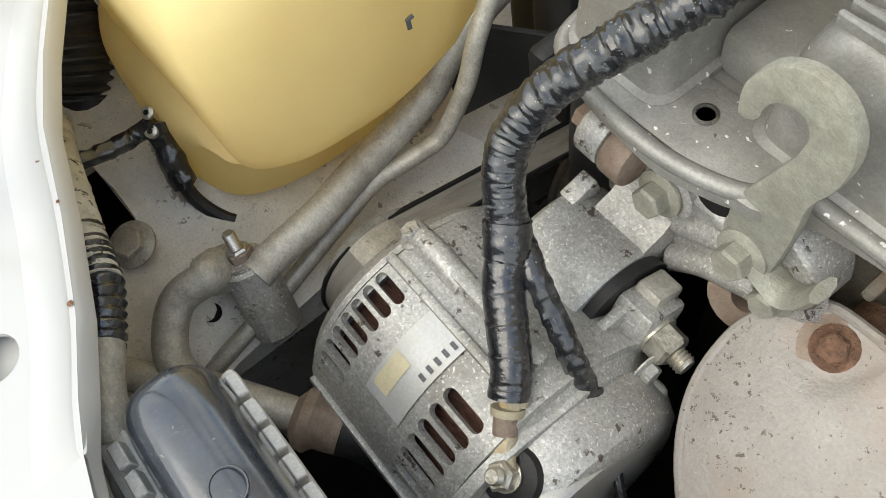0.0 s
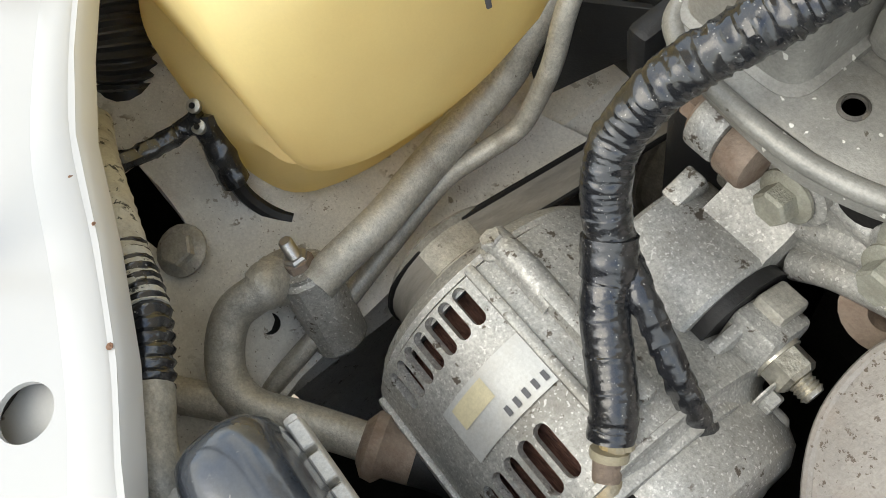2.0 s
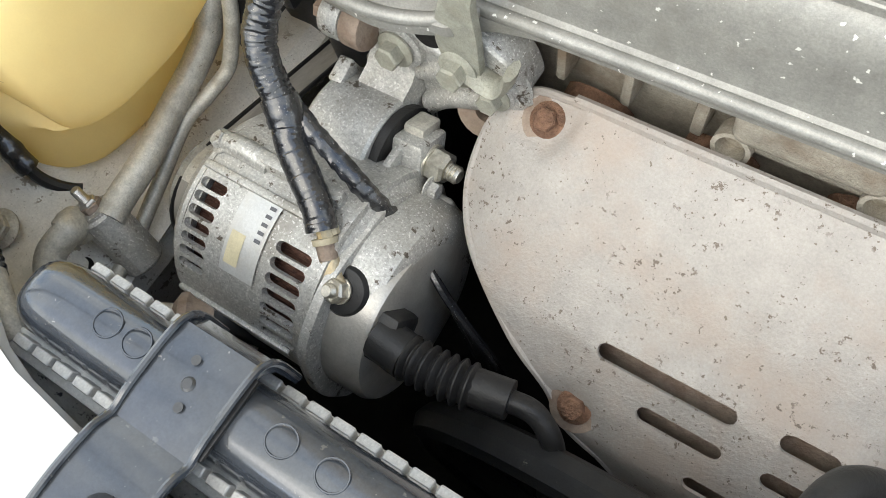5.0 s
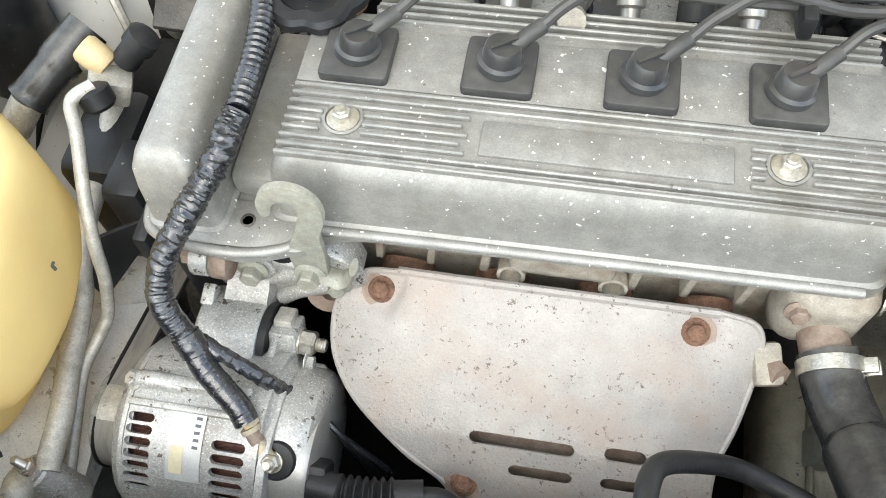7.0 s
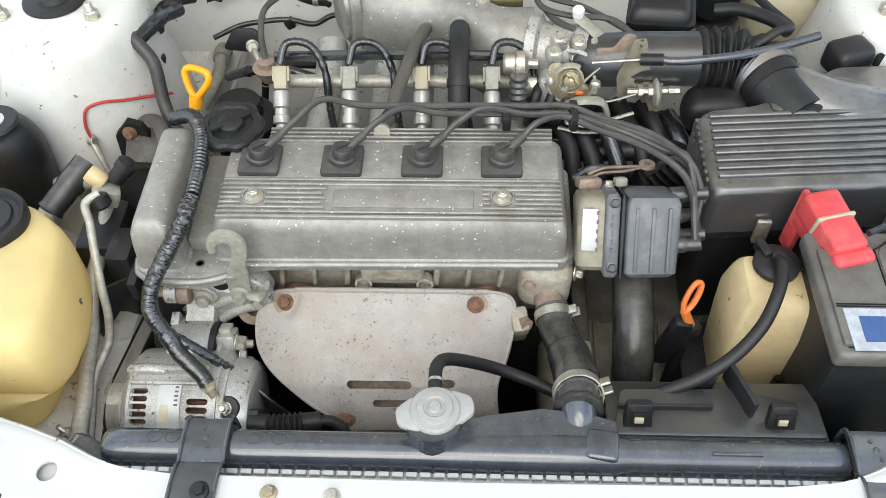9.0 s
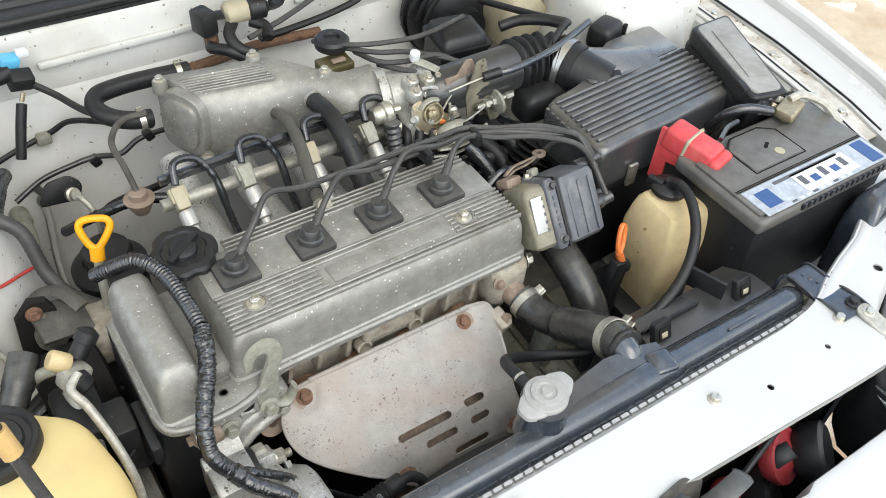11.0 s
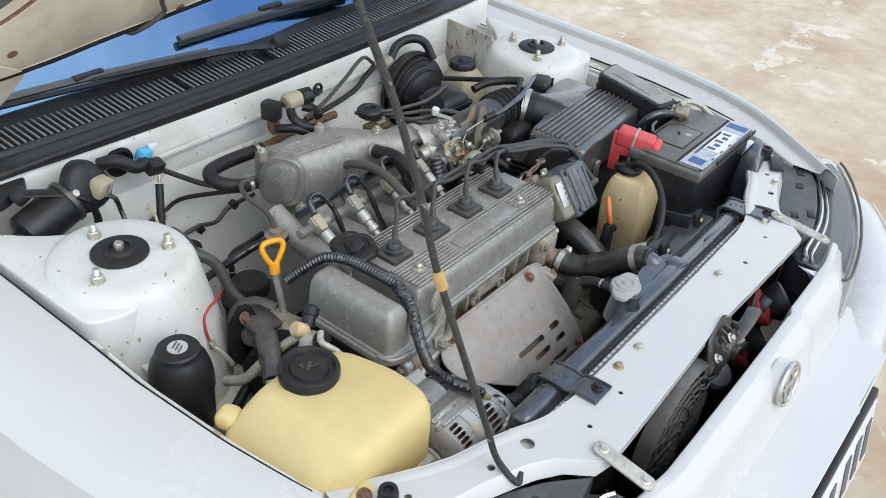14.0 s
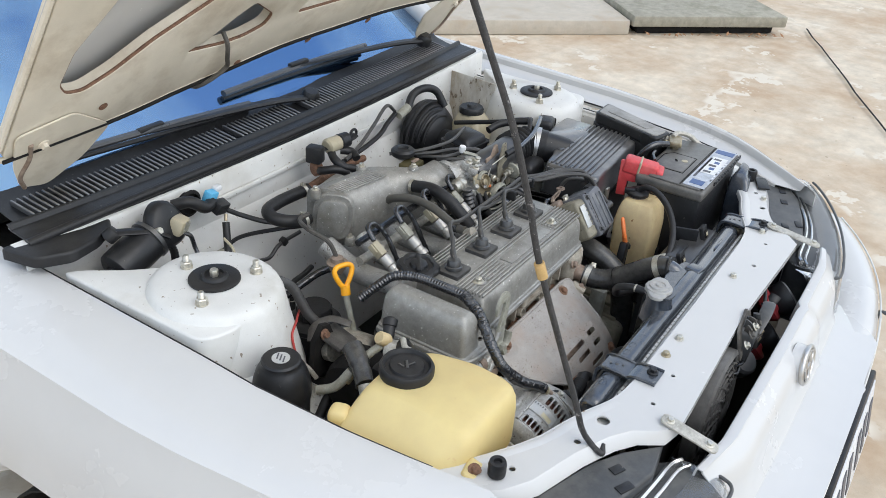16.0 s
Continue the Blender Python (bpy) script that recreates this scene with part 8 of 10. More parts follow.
part("drop_clip", box((0.455, -0.268, 0.778), (0.012, 0.02, 0.02), b=0.004), M_IVORY, rad)
for side, x in ((-1, -0.142), (1, 0.468)):
    bktt = thing("radiator_bracket", (x, -0.30, 0.79), "black steel radiator mounting bracket", "bracket", "radiator brackets")
    rows = [(-0.236, 0.765), (-0.2375, 0.787), (-0.243, 0.7965), (-0.255, 0.7990), (-0.276, 0.7990), (-0.287, 0.7975), (-0.295, 0.8020), (-0.312, 0.8045), (-0.332, 0.8045)]
    part("strap", sheet([[(x + w, y, z) for w in (-0.021, -0.019, 0, 0.019, 0.021)] for y, z in rows], 0.003), M_TANK, bktt, "", 30)
    part("strap_edge", tube([(x - 0.0205, y, z + 0.001) for y, z in rows], 0.0017, 8, 4), M_TANK, bktt)
    part("strap_edge", tube([(x + 0.0205, y, z + 0.001) for y, z in rows], 0.0017, 8, 4), M_TANK, bktt)
    part("pad", box((x, -0.2655, 0.7962), (0.046, 0.036, 0.0024), b=0.0008), M_RUBBER, bktt)
    for k in range(3):
        part("dimple", lathe((x - 0.003 + 0.003 * k, -0.254 - 0.009 * k, 0.7992), (0, 0, 1), [(0.0032 if k == 1 else 0.0018, 0), (0.0022, 0.0009), (0, 0.0009)], 10), M_BOX, bktt)
    hexbolt((x + 0.007, -0.318, 0.8055), (0, 0, 1), 0.0105, bktt, M_BLACK, True, "bracket_bolt", 0.006)
# fan shroud tabs behind the tank
shroud = thing("fan_shroud", (0.28, -0.22, 0.70), "black plastic fan shroud with clip tabs", "shroud")
part("shroud_shell", loft([[(x, y, z) for y, z in ((-0.241, 0.772), (-0.200, 0.766), (-0.165, 0.745), (-0.16, 0.60), (-0.17, 0.60), (-0.175, 0.738), (-0.205, 0.756), (-0.241, 0.758))] for x in (0.235, 0.30, 0.36, 0.44)]), M_BOX, shroud, "", 30)
part("shroud_ring", tube([(0.02 + 0.15 * math.cos(a), -0.20, 0.52 + 0.15 * math.sin(a)) for a in [2 * math.pi * k / 24 for k in range(25)]], 0.012, 8, 2), M_BLACK, shroud)
for x in (0.262, 0.396):
    t_ = part("tab", plate(rounded([(-0.014, -0.020), (0.014, -0.020), (0.012, 0.016), (-0.012, 0.016)], 0.004), -0.004, 0.004, b=0.001, m=pose(x, -0.224, 0.784, 70, 0, 0)), M_BLACK, shroud)
    part("tab_window", box((x, -0.2285, 0.785), (0.013, 0.003, 0.016), (-20, 0, 0), b=0.001), M_VOID, t_)
    part("tab_catch", box((x, -0.2300, 0.785), (0.009, 0.003, 0.007), (-20, 0, 0), b=0.001), M_IVORY, t_)
part("deck", plate(rounded([(0.238, -0.240), (0.440, -0.240), (0.436, -0.205), (0.36, -0.188), (0.25, -0.190)], 0.006), 0.768, 0.7745, b=0.002), M_BOX, shroud, "flat shroud deck")
part("web", box((0.362, -0.196, 0.785), (0.005, 0.05, 0.03), (0, 0, 20), b=0.001), M_BLACK, shroud)
part("web", box((0.330, -0.182, 0.770), (0.024, 0.006, 0.034), b=0.002), M_BLACK, shroud)
part("web", box((0.290, -0.212, 0.779), (0.09, 0.003, 0.008), b=0.001), M_BLACK, shroud)

# ---- hoses ----
uh = thing("upper_radiator_hose", (0.2, -0.14, 0.72), "shiny black rubber upper radiator hose", "hose")
UP = [(0.192, -0.058, 0.719), (0.198, -0.085, 0.716), (0.205, -0.112, 0.722), (0.208, -0.145, 0.742), (0.208, -0.180, 0.770), (0.206, -0.210, 0.787), (0.205, -0.226, 0.791)]
part("hose", tube(UP, 0.0205, 22, 10, rad=lambda s_, a: 1.0 if s_ < 0.07 else 1.12), M_HOSE, uh)
band((0.1945, -0.068, 0.718), (0.10, -0.9, -0.1), 0.0208, 0.010, uh, M_ZINC, up=(1, 0, 0.6))
band((0.2065, -0.203, 0.784), (0, -0.85, 0.5), 0.0233, 0.011, uh, M_ZINC, up=(1, 0.2, 0.3))
part("end_lip", lathe((0.205, -0.2205, 0.7895), (0, -0.95, 0.3), [(0.0235, 0), (0.0245, 0.004), (0.0215, 0.005)], 24, wob=lambda t, h: 1 + 0.03 * math.sin(9 * t)), M_RUBBER, uh)
lh = thing("lower_radiator_hose", (0.285, -0.06, 0.65), "thick black rubber coolant hose", "hose")
part("hose", tube([(0.288, 0.025, 0.728), (0.287, 0.0, 0.728), (0.285, -0.035, 0.722), (0.284, -0.075, 0.705), (0.284, -0.105, 0.675), (0.285, -0.12, 0.62), (0.28, -0.13, 0.52)], 0.0235, 20, 8), M_HOSE, lh)
part("metal_stub", tube([(0.288, 0.035, 0.738), (0.287, 0.005, 0.730)], 0.026, 20, 4), M_STAINED, lh)
part("wire_clamp", tube([(0.262, -0.002, 0.745), (0.268, -0.006, 0.758), (0.306, -0.006, 0.758), (0.312, -0.002, 0.745)], 0.0018, 6), M_BRASS, lh)
oh = thing("overflow_hose", (0.25, -0.15, 0.72), "thin black rubber overflow hose to the coolant bottle", "hose")
part("hose", tube([(0.070, -0.222, 0.808), (0.069, -0.203, 0.8085), (0.070, -0.186, 0.804), (0.078, -0.171, 0.792), (0.100, -0.160, 0.770), (0.130, -0.153, 0.745), (0.165, -0.160, 0.733), (0.205, -0.178, 0.733), (0.250, -0.190, 0.750), (0.305, -0.188, 0.775), (0.350, -0.172, 0.796), (0.383, -0.146, 0.818), (0.402, -0.114, 0.834), (0.411, -0.085, 0.836), (0.413, -0.070, 0.827)], 0.0066, 14, 8), M_RUBBER, oh)
band((0.0695, -0.205, 0.8085), (0, 1, 0), 0.0067, 0.003, oh, M_ZINC, ears=False)

# ---- coolant bottle ----
cb = thing("coolant_bottle", (0.414, -0.07, 0.60), "amber translucent coolant bottle with rusty stains", "bottle")
Bq = [(0.368, -0.112), (0.462, -0.116), (0.468, -0.030), (0.370, -0.026)]
cc = Vector((0.418, -0.081))
sb = lambda k, q=Bq: [(cc.x + (x - cc.x) * k, cc.y + (y - cc.y) * k) for x, y in [(u + 0.004, v - 0.010) for u, v in q]]
part("bottle_shell", blob([(0.575, sb(0.80)), (0.582, sb(0.88)), (0.66, sb(0.93)), (0.725, sb(0.985)), (0.756, sb(1.0)), (0.763, sb(0.99)), (0.788, sb(0.90)), (0.800, sb(0.83)), (0.8065, sb(0.74)), (0.809, sb(0.62)), (0.810, sb(0.45))], 0.009, 4), M_AMBER, cb, "", 30)
# solid near-black block, a recess's shade put into its colour
part("recess_shade", box((0.447, -0.1255, 0.655), (0.030, 0.010, 0.075), (0, 4, 0), b=0.004), M_VOID, cb, "near-black block painting a shaded recess in the lower front")
part("level_line", box((0.430, -0.1135, 0.715), (0.034, 0.003, 0.003), b=0.001), M_AMBER, cb)
part("neck", cyl((0.414, -0.066, 0.803), (0.414, -0.066, 0.816), 0.020, 0.019, 24), M_STAINED, cb, "rust-stained neck")
lid = part("lid", lathe((0.414, -0.066, 0.812), (0, 0, 1), [(0.021, 0), (0.0235, 0.002), (0.0235, 0.008), (0.020, 0.011), (0.008, 0.012), (0.007, 0.018), (0, 0.018)], 28), M_BLACK, cb, "black push-on lid")
part("lid_tab", box((0.438, -0.068, 0.817), (0.022, 0.012, 0.004), b=0.001), M_BLACK, lid)
part("lid_tab", box((0.402, -0.052, 0.822), (0.010, 0.022, 0.012), (0, 0, 20), b=0.002), M_BLACK, lid)
part("holder", box((0.400, -0.075, 0.62), (0.11, 0.11, 0.05), b=0.006), M_BLACK, cb)
gd = thing("gearbox_dipstick", (0.345, -0.085, 0.70), "orange pull handle of the gearbox dipstick", "dipstick")
part("tube", tube([(0.335, -0.085, 0.60), (0.338, -0.085, 0.68), (0.342, -0.085, 0.728)], 0.007, 10), M_VOID, gd)
part("bracket", box((0.325, -0.085, 0.70), (0.020, 0.016, 0.08), (0, 12, 0), b=0.003), M_BLACK, gd)
HA0, HA1 = Vector((0.3300, -0.0830, 0.752)), Vector((0.3420, -0.0680, 0.784))
hax = (HA1 - HA0).normalized()
hsd = hax.cross(Vector((0.35, -0.8, 0.5))).normalized()
part("handle", tube([tuple(HA0), tuple(HA0 + hax * 0.010 + hsd * 0.0052), tuple(HA0 + hax * 0.026 + hsd * 0.0060), tuple(HA1 + hsd * 0.003), tuple(HA1 - hsd * 0.003), tuple(HA0 + hax * 0.026 - hsd * 0.0060), tuple(HA0 + hax * 0.010 - hsd * 0.0052), tuple(HA0)], 0.0038, 10, 6, flat=0.8), M_ORANGE, gd, "orange plastic pull loop")
part("handle_stem", cyl((0.3435, -0.085, 0.722), tuple(HA0 + hax * 0.002), 0.006, 0.005, 12), M_ORANGE, gd)
part("collar", lathe((0.3435, -0.085, 0.722), (0, 0, 1), [(0.010, 0), (0.010, 0.006), (0.007, 0.010)], 16), M_BLACK, gd)

# ---- battery ----
bat = thing("battery", (0.565, -0.12, 0.65), "black lead-acid battery with blue and white label", "battery")
part("case", box((0.565, -0.120, 0.740), (0.250, 0.140, 0.180), b=0.005), M_BLACK, bat)
lidb = part("lid", box((0.565, -0.120, 0.836), (0.258, 0.148, 0.022), b=0.006, seg=3), M_BATTOP, bat, "dusty black lid")
part("lid_step", box((0.565, -0.128, 0.8485), (0.244, 0.112, 0.005), b=0.002), M_BATTOP, lidb)
part("handle_panel", plate(rounded([(-0.045, -0.030), (0.045, -0.030), (0.045, 0.020), (0.025, 0.034), (-0.025, 0.034), (-0.045, 0.020)], 0.008), 0, 0.0018, b=0.0006, m=pose(0.545, -0.095, 0.8505)), M_BATTOP, lidb)
part("panel_groove", tube([(0.545 + x, -0.095 + y, 0.8511) for x, y in ((-0.047, -0.032), (0.047, -0.032), (0.047, 0.021), (0.026, 0.036), (-0.026, 0.036), (-0.047, 0.021), (-0.047, -0.032))], 0.0010, 6, 1), M_VOID, lidb, "dark joint round the panel")
for y in (-0.1395, -0.1420, -0.1875):
    part("lid_groove", box((0.565, y, 0.8513), (0.240, 0.0012, 0.0010)), M_VOID, lidb)
part("eye", lathe((0.560, -0.110, 0.8520), (0, 0, 1), [(0.007, 0), (0.007, 0.001), (0.004, 0.0015), (0, 0.0012)], 16), M_IVORY, lidb)
part("slot", box((0.553, -0.093, 0.8523), (0.013, 0.005, 0.001), (0, 0, 30)), M_VOID, lidb)
lb = part("label", box((0.566, -0.168, 0.8516), (0.232, 0.046, 0.0012)), M_BATLABEL, bat, "grey battery label with blue and white print")
part("blue_field", box((0.664, -0.168, 0.8525), (0.022, 0.040, 0.0008)), M_BLUEINK, lb)
panel_ = part("white_panel", box((0.580, -0.1685, 0.8525), (0.100, 0.034, 0.0008)), M_LABEL, lb, "white printed panel")
for k in range(5):
    part("print_bar", box((0.540 + 0.019 * k, -0.1665 - 0.004 * (k % 2), 0.8531), (0.009 + 0.003 * (k % 2), 0.016 - 0.005 * (k % 2), 0.0006)), M_BLUEINK if k % 2 else M_INK, panel_)
for k in range(9):
    part("print_bar", box((0.500 + 0.013 * k, -0.1880, 0.8527), (0.008, 0.003, 0.0008)), M_LABEL if k % 3 else M_INK, lb)
part("print_bar", box((0.560, -0.152, 0.8525), (0.12, 0.005, 0.0008)), M_INK, lb)
part("print_bar", box((0.474, -0.168, 0.8525), (0.024, 0.028, 0.0008)), M_BLUEINK, lb)
part("edge_teeth", box((0.60, -0.1945, 0.842), (0.18, 0.002, 0.008)), M_BLACK, lidb)
for k in range(18):
    part("tooth", box((0.515 + 0.0105 * k, -0.1955, 0.842), (0.005, 0.003, 0.009)), M_BOX, lidb)
part("terminal", cyl((0.628, -0.062, 0.847), (0.628, -0.062, 0.866), 0.0095, 0.0085, 16), M_BRASS, bat)
ng = thing("battery_clamp", (0.63, -0.06, 0.85), "corroded brass battery terminal clamp with cable", "clamp")
part("clamp", smooth_wob(box((0.630, -0.060, 0.862), (0.046, 0.028, 0.014), (0, 0, 20), b=0.004), 0.003, 60), M_BRASS, ng)
part("cable", tube([(0.605, -0.052, 0.862), (0.575, -0.035, 0.866), (0.555, -0.02, 0.855), (0.55, 0.0, 0.82)], 0.007, 10), M_TAPE, ng)
part("strap", tube([(0.64, -0.05, 0.868), (0.66, -0.055, 0.872), (0.685, -0.075, 0.862), (0.70, -0.10, 0.84)], 0.006, 8), M_PIPE, ng)
rc_ = thing("terminal_cover", (0.46, -0.07, 0.85), "faded red plastic battery terminal cover", "cover")
part("cover_shell", box((0.463, -0.046, 0.8535), (0.040, 0.074, 0.032), (7, 0, 15), b=0.006, seg=3, taper=(0.92, 0.97)), M_RED, rc_)
part("cover_front", box((0.4745, -0.0835, 0.8445), (0.048, 0.020, 0.027), (12, 0, 15), b=0.005, seg=3, taper=(0.85, 0.8)), M_RED, rc_)
part("cover_leg", box((0.4420, -0.0180, 0.828), (0.007, 0.020, 0.080), (0, 3, 15), b=0.002), M_RED, rc_)
part("cover_cheek", box((0.4435, -0.030, 0.834), (0.004, 0.034, 0.024), (0, 0, 15), b=0.0015), M_RED, rc_)
part("tie", box((0.4625, -0.044, 0.8540), (0.0415, 0.0055, 0.0335), (7, 0, 15), b=0.004, seg=3), M_IVORY, rc_, "pale rubber tie")
part("cable", tube([(0.44, -0.06, 0.81), (0.432, -0.045, 0.77), (0.42, -0.03, 0.70)], 0.009, 10), M_TAPE, rc_)
part("wing_cable", tube([(0.49, -0.065, 0.866), (0.52, -0.05, 0.864), (0.545, -0.045, 0.862)], 0.0035, 8), M_TAPE, rc_)
bin_ = thing("plastic_duct", (0.655, -0.22, 0.72), "glossy blue-black plastic air duct beside the battery", "duct")
part("duct_shell", blob([(0.68, [(0.600, -0.250), (0.690, -0.235), (0.715, -0.195), (0.610, -0.200)]), (0.78, [(0.600, -0.252), (0.695, -0.235), (0.720, -0.195), (0.610, -0.198)]), (0.815, [(0.610, -0.245), (0.695, -0.230), (0.718, -0.198), (0.622, -0.200)]), (0.828, [(0.635, -0.228), (0.690, -0.222), (0.708, -0.202), (0.645, -0.206)])], 0.015), M_TANK, bin_, "", 50)
part("duct_flap", box((0.668, -0.262, 0.806), (0.055, 0.026, 0.004), (0, 0, 25), b=0.0015), M_BLACK, bin_)

# ---- air filter box ----
ab = thing("air_filter_box", (0.485, 0.09, 0.62), "dusty black ribbed plastic air filter box", "air filter box")
LID = [(0.350, 0.004), (0.634, 0.022), (0.628, 0.190), (0.455, 0.170), (0.430, 0.146), (0.352, 0.132)]
lc = Vector((0.485, 0.09))
sl_ = lambda k: [(lc.x + (x - lc.x) * k, lc.y + (y - lc.y) * k) for x, y in LID]
part("base", blob([(0.60, sl_(0.86)), (0.76, sl_(0.95)), (0.775, sl_(0.99))], 0.015), M_BLACK, ab, "", 40)
part("rim", blob([(0.772, sl_(1.02)), (0.782, sl_(1.02))], 0.012), M_BLACK, ab, "", 40)
lid2 = part("lid", blob([(0.780, sl_(1.0)), (0.825, sl_(0.99)), (0.838, sl_(0.975)), (0.8445, sl_(0.945)), (0.846, sl_(0.90))], 0.018, 6), M_LID, ab, "dusty ribbed lid", 50)
for k in range(9):
    y = 0.030 + 0.0115 * k
    part("rib", box((0.492 + 0.0005 * k, y + 0.006, 0.8455), (0.258, 0.0062, 0.010), (0, 0, 3.6), b=0.0026, seg=3), M_LID, lid2)
    part("rib_side", box((0.3560 + 0.0003 * k, y, 0.818), (0.009, 0.0068, 0.046), b=0.002), M_LID, lid2)
for x, y in ((0.42, 0.004), (0.56, 0.013)):
    part("clip", box((x, y, 0.785), (0.016, 0.006, 0.036), b=0.002), M_ZINC, ab)
part("rear_deck", plate(rounded([(0.44, 0.128), (0.622, 0.14), (0.625, 0.212), (0.53, 0.206), (0.47, 0.165), (0.44, 0.15)], 0.01), 0.775, 0.8495, b=0.004), M_LID, lid2)
neck = part("neck", tube([(0.478, 0.140, 0.826), (0.466, 0.160, 0.832), (0.452, 0.185, 0.838)], 0.034, 24, 6), M_BLACK, ab, "", 50)
part("neck_cone", tube([(0.452, 0.186, 0.838), (0.480, 0.172, 0.832), (0.520, 0.158, 0.822), (0.565, 0.150, 0.812)], 0.0355, 26, 6, rad=lambda s_, a: 1 + 3.2 * s_, flat=0.85), M_LID, ab, "tapered moulded neck", 50)
part("neck_fin", box((0.490, 0.150, 0.842), (0.030, 0.045, 0.02), (0, 0, -30), b=0.004), M_BLACK, ab)
ah = thing("intake_hose", (0.38, 0.22, 0.82), "black rubber bellows intake hose", "hose")
part("bellows", tube([(0.456, 0.180, 0.837), (0.445, 0.205, 0.840), (0.425, 0.222, 0.842), (0.395, 0.228, 0.842), (0.370, 0.228, 0.842)], 0.036, 28, 26, rad=lambda s_, a: 1.0 if s_ < 0.03 else 1 + 0.10 * math.sin(2 * math.pi * s_ / 0.0145)), M_RUBBER, ah)
part("duct", tube([(0.374, 0.228, 0.842), (0.31, 0.230, 0.840), (0.252, 0.236, 0.834), (0.235, 0.245, 0.83)], 0.033, 26, 6), M_BOX, ah, "smooth dusty rubber duct")
band((0.4475, 0.200, 0.8395), (-0.4, 0.9, 0.1), 0.0368, 0.012, ah, M_CHROME, ears=False)
part("side_chamber", smooth_wob(box((0.395, 0.185, 0.80), (0.08, 0.05, 0.05), b=0.018, seg=4), 0.002, 30), M_RUBBER, ah)
for k in range(6):
    part("lower_bellows", lathe((0.33 + 0.006 * k, 0.13, 0.725 + 0.008 * k), (0.5, 0.1, 0.8), [(0.026, 0), (0.032, 0.003), (0.026, 0.006)], 22), M_RUBBER, ah)

# ---- fuse box ----
fb = thing("fuse_box", (0.655, 0.06, 0.80), "black plastic fuse box with grey dusty lid", "fuse box")
part("box_base", plate(rounded([(0.588, -0.030), (0.650, -0.044), (0.726, 0.152), (0.640, 0.150)], 0.012), 0.77, 0.850, b=0.003), M_BLACK, fb)
part("box_lid", plate(rounded([(0.588, -0.028), (0.646, -0.042), (0.724, 0.150), (0.642, 0.148)], 0.012), 0.852, 0.8735, b=0.004, seg=3), M_BLACK, fb, "black lid rim")
part("lid_top", plate(rounded([(0.597, -0.022), (0.642, -0.033), (0.713, 0.142), (0.646, 0.140)], 0.010), 0.8730, 0.8765, b=0.0015), M_DUSTTOP, fb, "sun-bleached grey lid top")
part("lid_ridge", box((0.652, 0.06, 0.8770), (0.030, 0.12, 0.003), (0, 0, -20), b=0.001), M_DUSTTOP, fb)
for y in (0.0, 0.10):
    part("latch", box((0.60 + y * 0.38, y, 0.860), (0.010, 0.024, 0.03), (0, 0, -20), b=0.002), M_BLACK, fb)
cl = thing("cable_bundle", (0.59, -0.01, 0.84), "tangle of taped black cables by the fuse box", "cable")
for k in range(6):
    a = 0.007 * k
    part("cable", tube([(0.612 + a, -0.022 + 0.006 * (k % 3), 0.858), (0.600 + a, -0.034, 0.866 - 0.003 * (k % 3)), (0.585 + a, -0.030 + a * 0.3, 0.858), (0.572, -0.012, 0.83), (0.565, 0.0, 0.78)], 0.0032 + 0.001 * (k % 3), 8), random.choice((M_TAPE, M_RUBBER, M_WIRE)), cl)
for k in range(6):
    part("buckle", smooth_wob(box((0.592 + 0.014 * k, -0.042 + 0.006 * (k % 2), 0.862 - 0.002 * (k % 3)), (0.014, 0.012, 0.010), (10 * k, 20, 30 * k), b=0.002), 0.001, 90), random.choice((M_BLACK, M_BRASS, M_PIPE, M_BRACKET)), cl)

# ---- brake servo and reservoirs ----
bs_ = thing("brake_servo", (0.42, 0.47, 0.78), "black round brake servo on the firewall", "brake servo")
part("drum", lathe((0.445, 0.520, 0.778), (-0.08, -1, 0.05), [(0.072, 0), (0.086, 0.012), (0.087, 0.022), (0.081, 0.026), (0.084, 0.032), (0.081, 0.040), (0.070, 0.058), (0.045, 0.076), (0.028, 0.079), (0.028, 0.10), (0, 0.10)], 48), M_BLACK, bs_)
for k in range(4):
    part("ring", tube([(0.430 + (0.060 + 0.009 * k) * math.cos(a), 0.456 + 0.010 * k, 0.782 + (0.060 + 0.009 * k) * math.sin(a)) for a in [math.pi * (0.15 + 0.8 * j / 12) for j in range(13)]], 0.004, 8, 2), M_RUBBER, bs_)
part("servo_hose", tube([(0.372, 0.505, 0.868), (0.405, 0.513, 0.890), (0.442, 0.505, 0.897), (0.470, 0.49, 0.885), (0.478, 0.47, 0.850)], 0.0095, 14, 8), M_RUBBER, bs_)
part("hose_union", tube([(0.340, 0.507, 0.856), (0.374, 0.505, 0.869)], 0.0105, 12, 3), M_BRACKET, bs_)
part("hose_line", tube([(0.325, 0.505, 0.87), (0.30, 0.51, 0.85), (0.27, 0.51, 0.83), (0.2, 0.505, 0.82), (0.10, 0.50, 0.815)], 0.0055, 8), M_RUBBER, bs_)
bf = thing("brake_fluid_reservoir", (0.52, 0.42, 0.76), "ivory brake fluid reservoir with black cap", "reservoir")
part("bottle", blob([(0.755, [(0.475, 0.375), (0.570, 0.375), (0.570, 0.455), (0.475, 0.455)]), (0.800, [(0.475, 0.370), (0.572, 0.370), (0.572, 0.458), (0.475, 0.458)]), (0.815, [(0.482, 0.378), (0.560, 0.378), (0.560, 0.452), (0.482, 0.452)]), (0.838, [(0.495, 0.39), (0.545, 0.39), (0.545, 0.445), (0.495, 0.445)])], 0.02), M_IVORY, bf, "", 60)
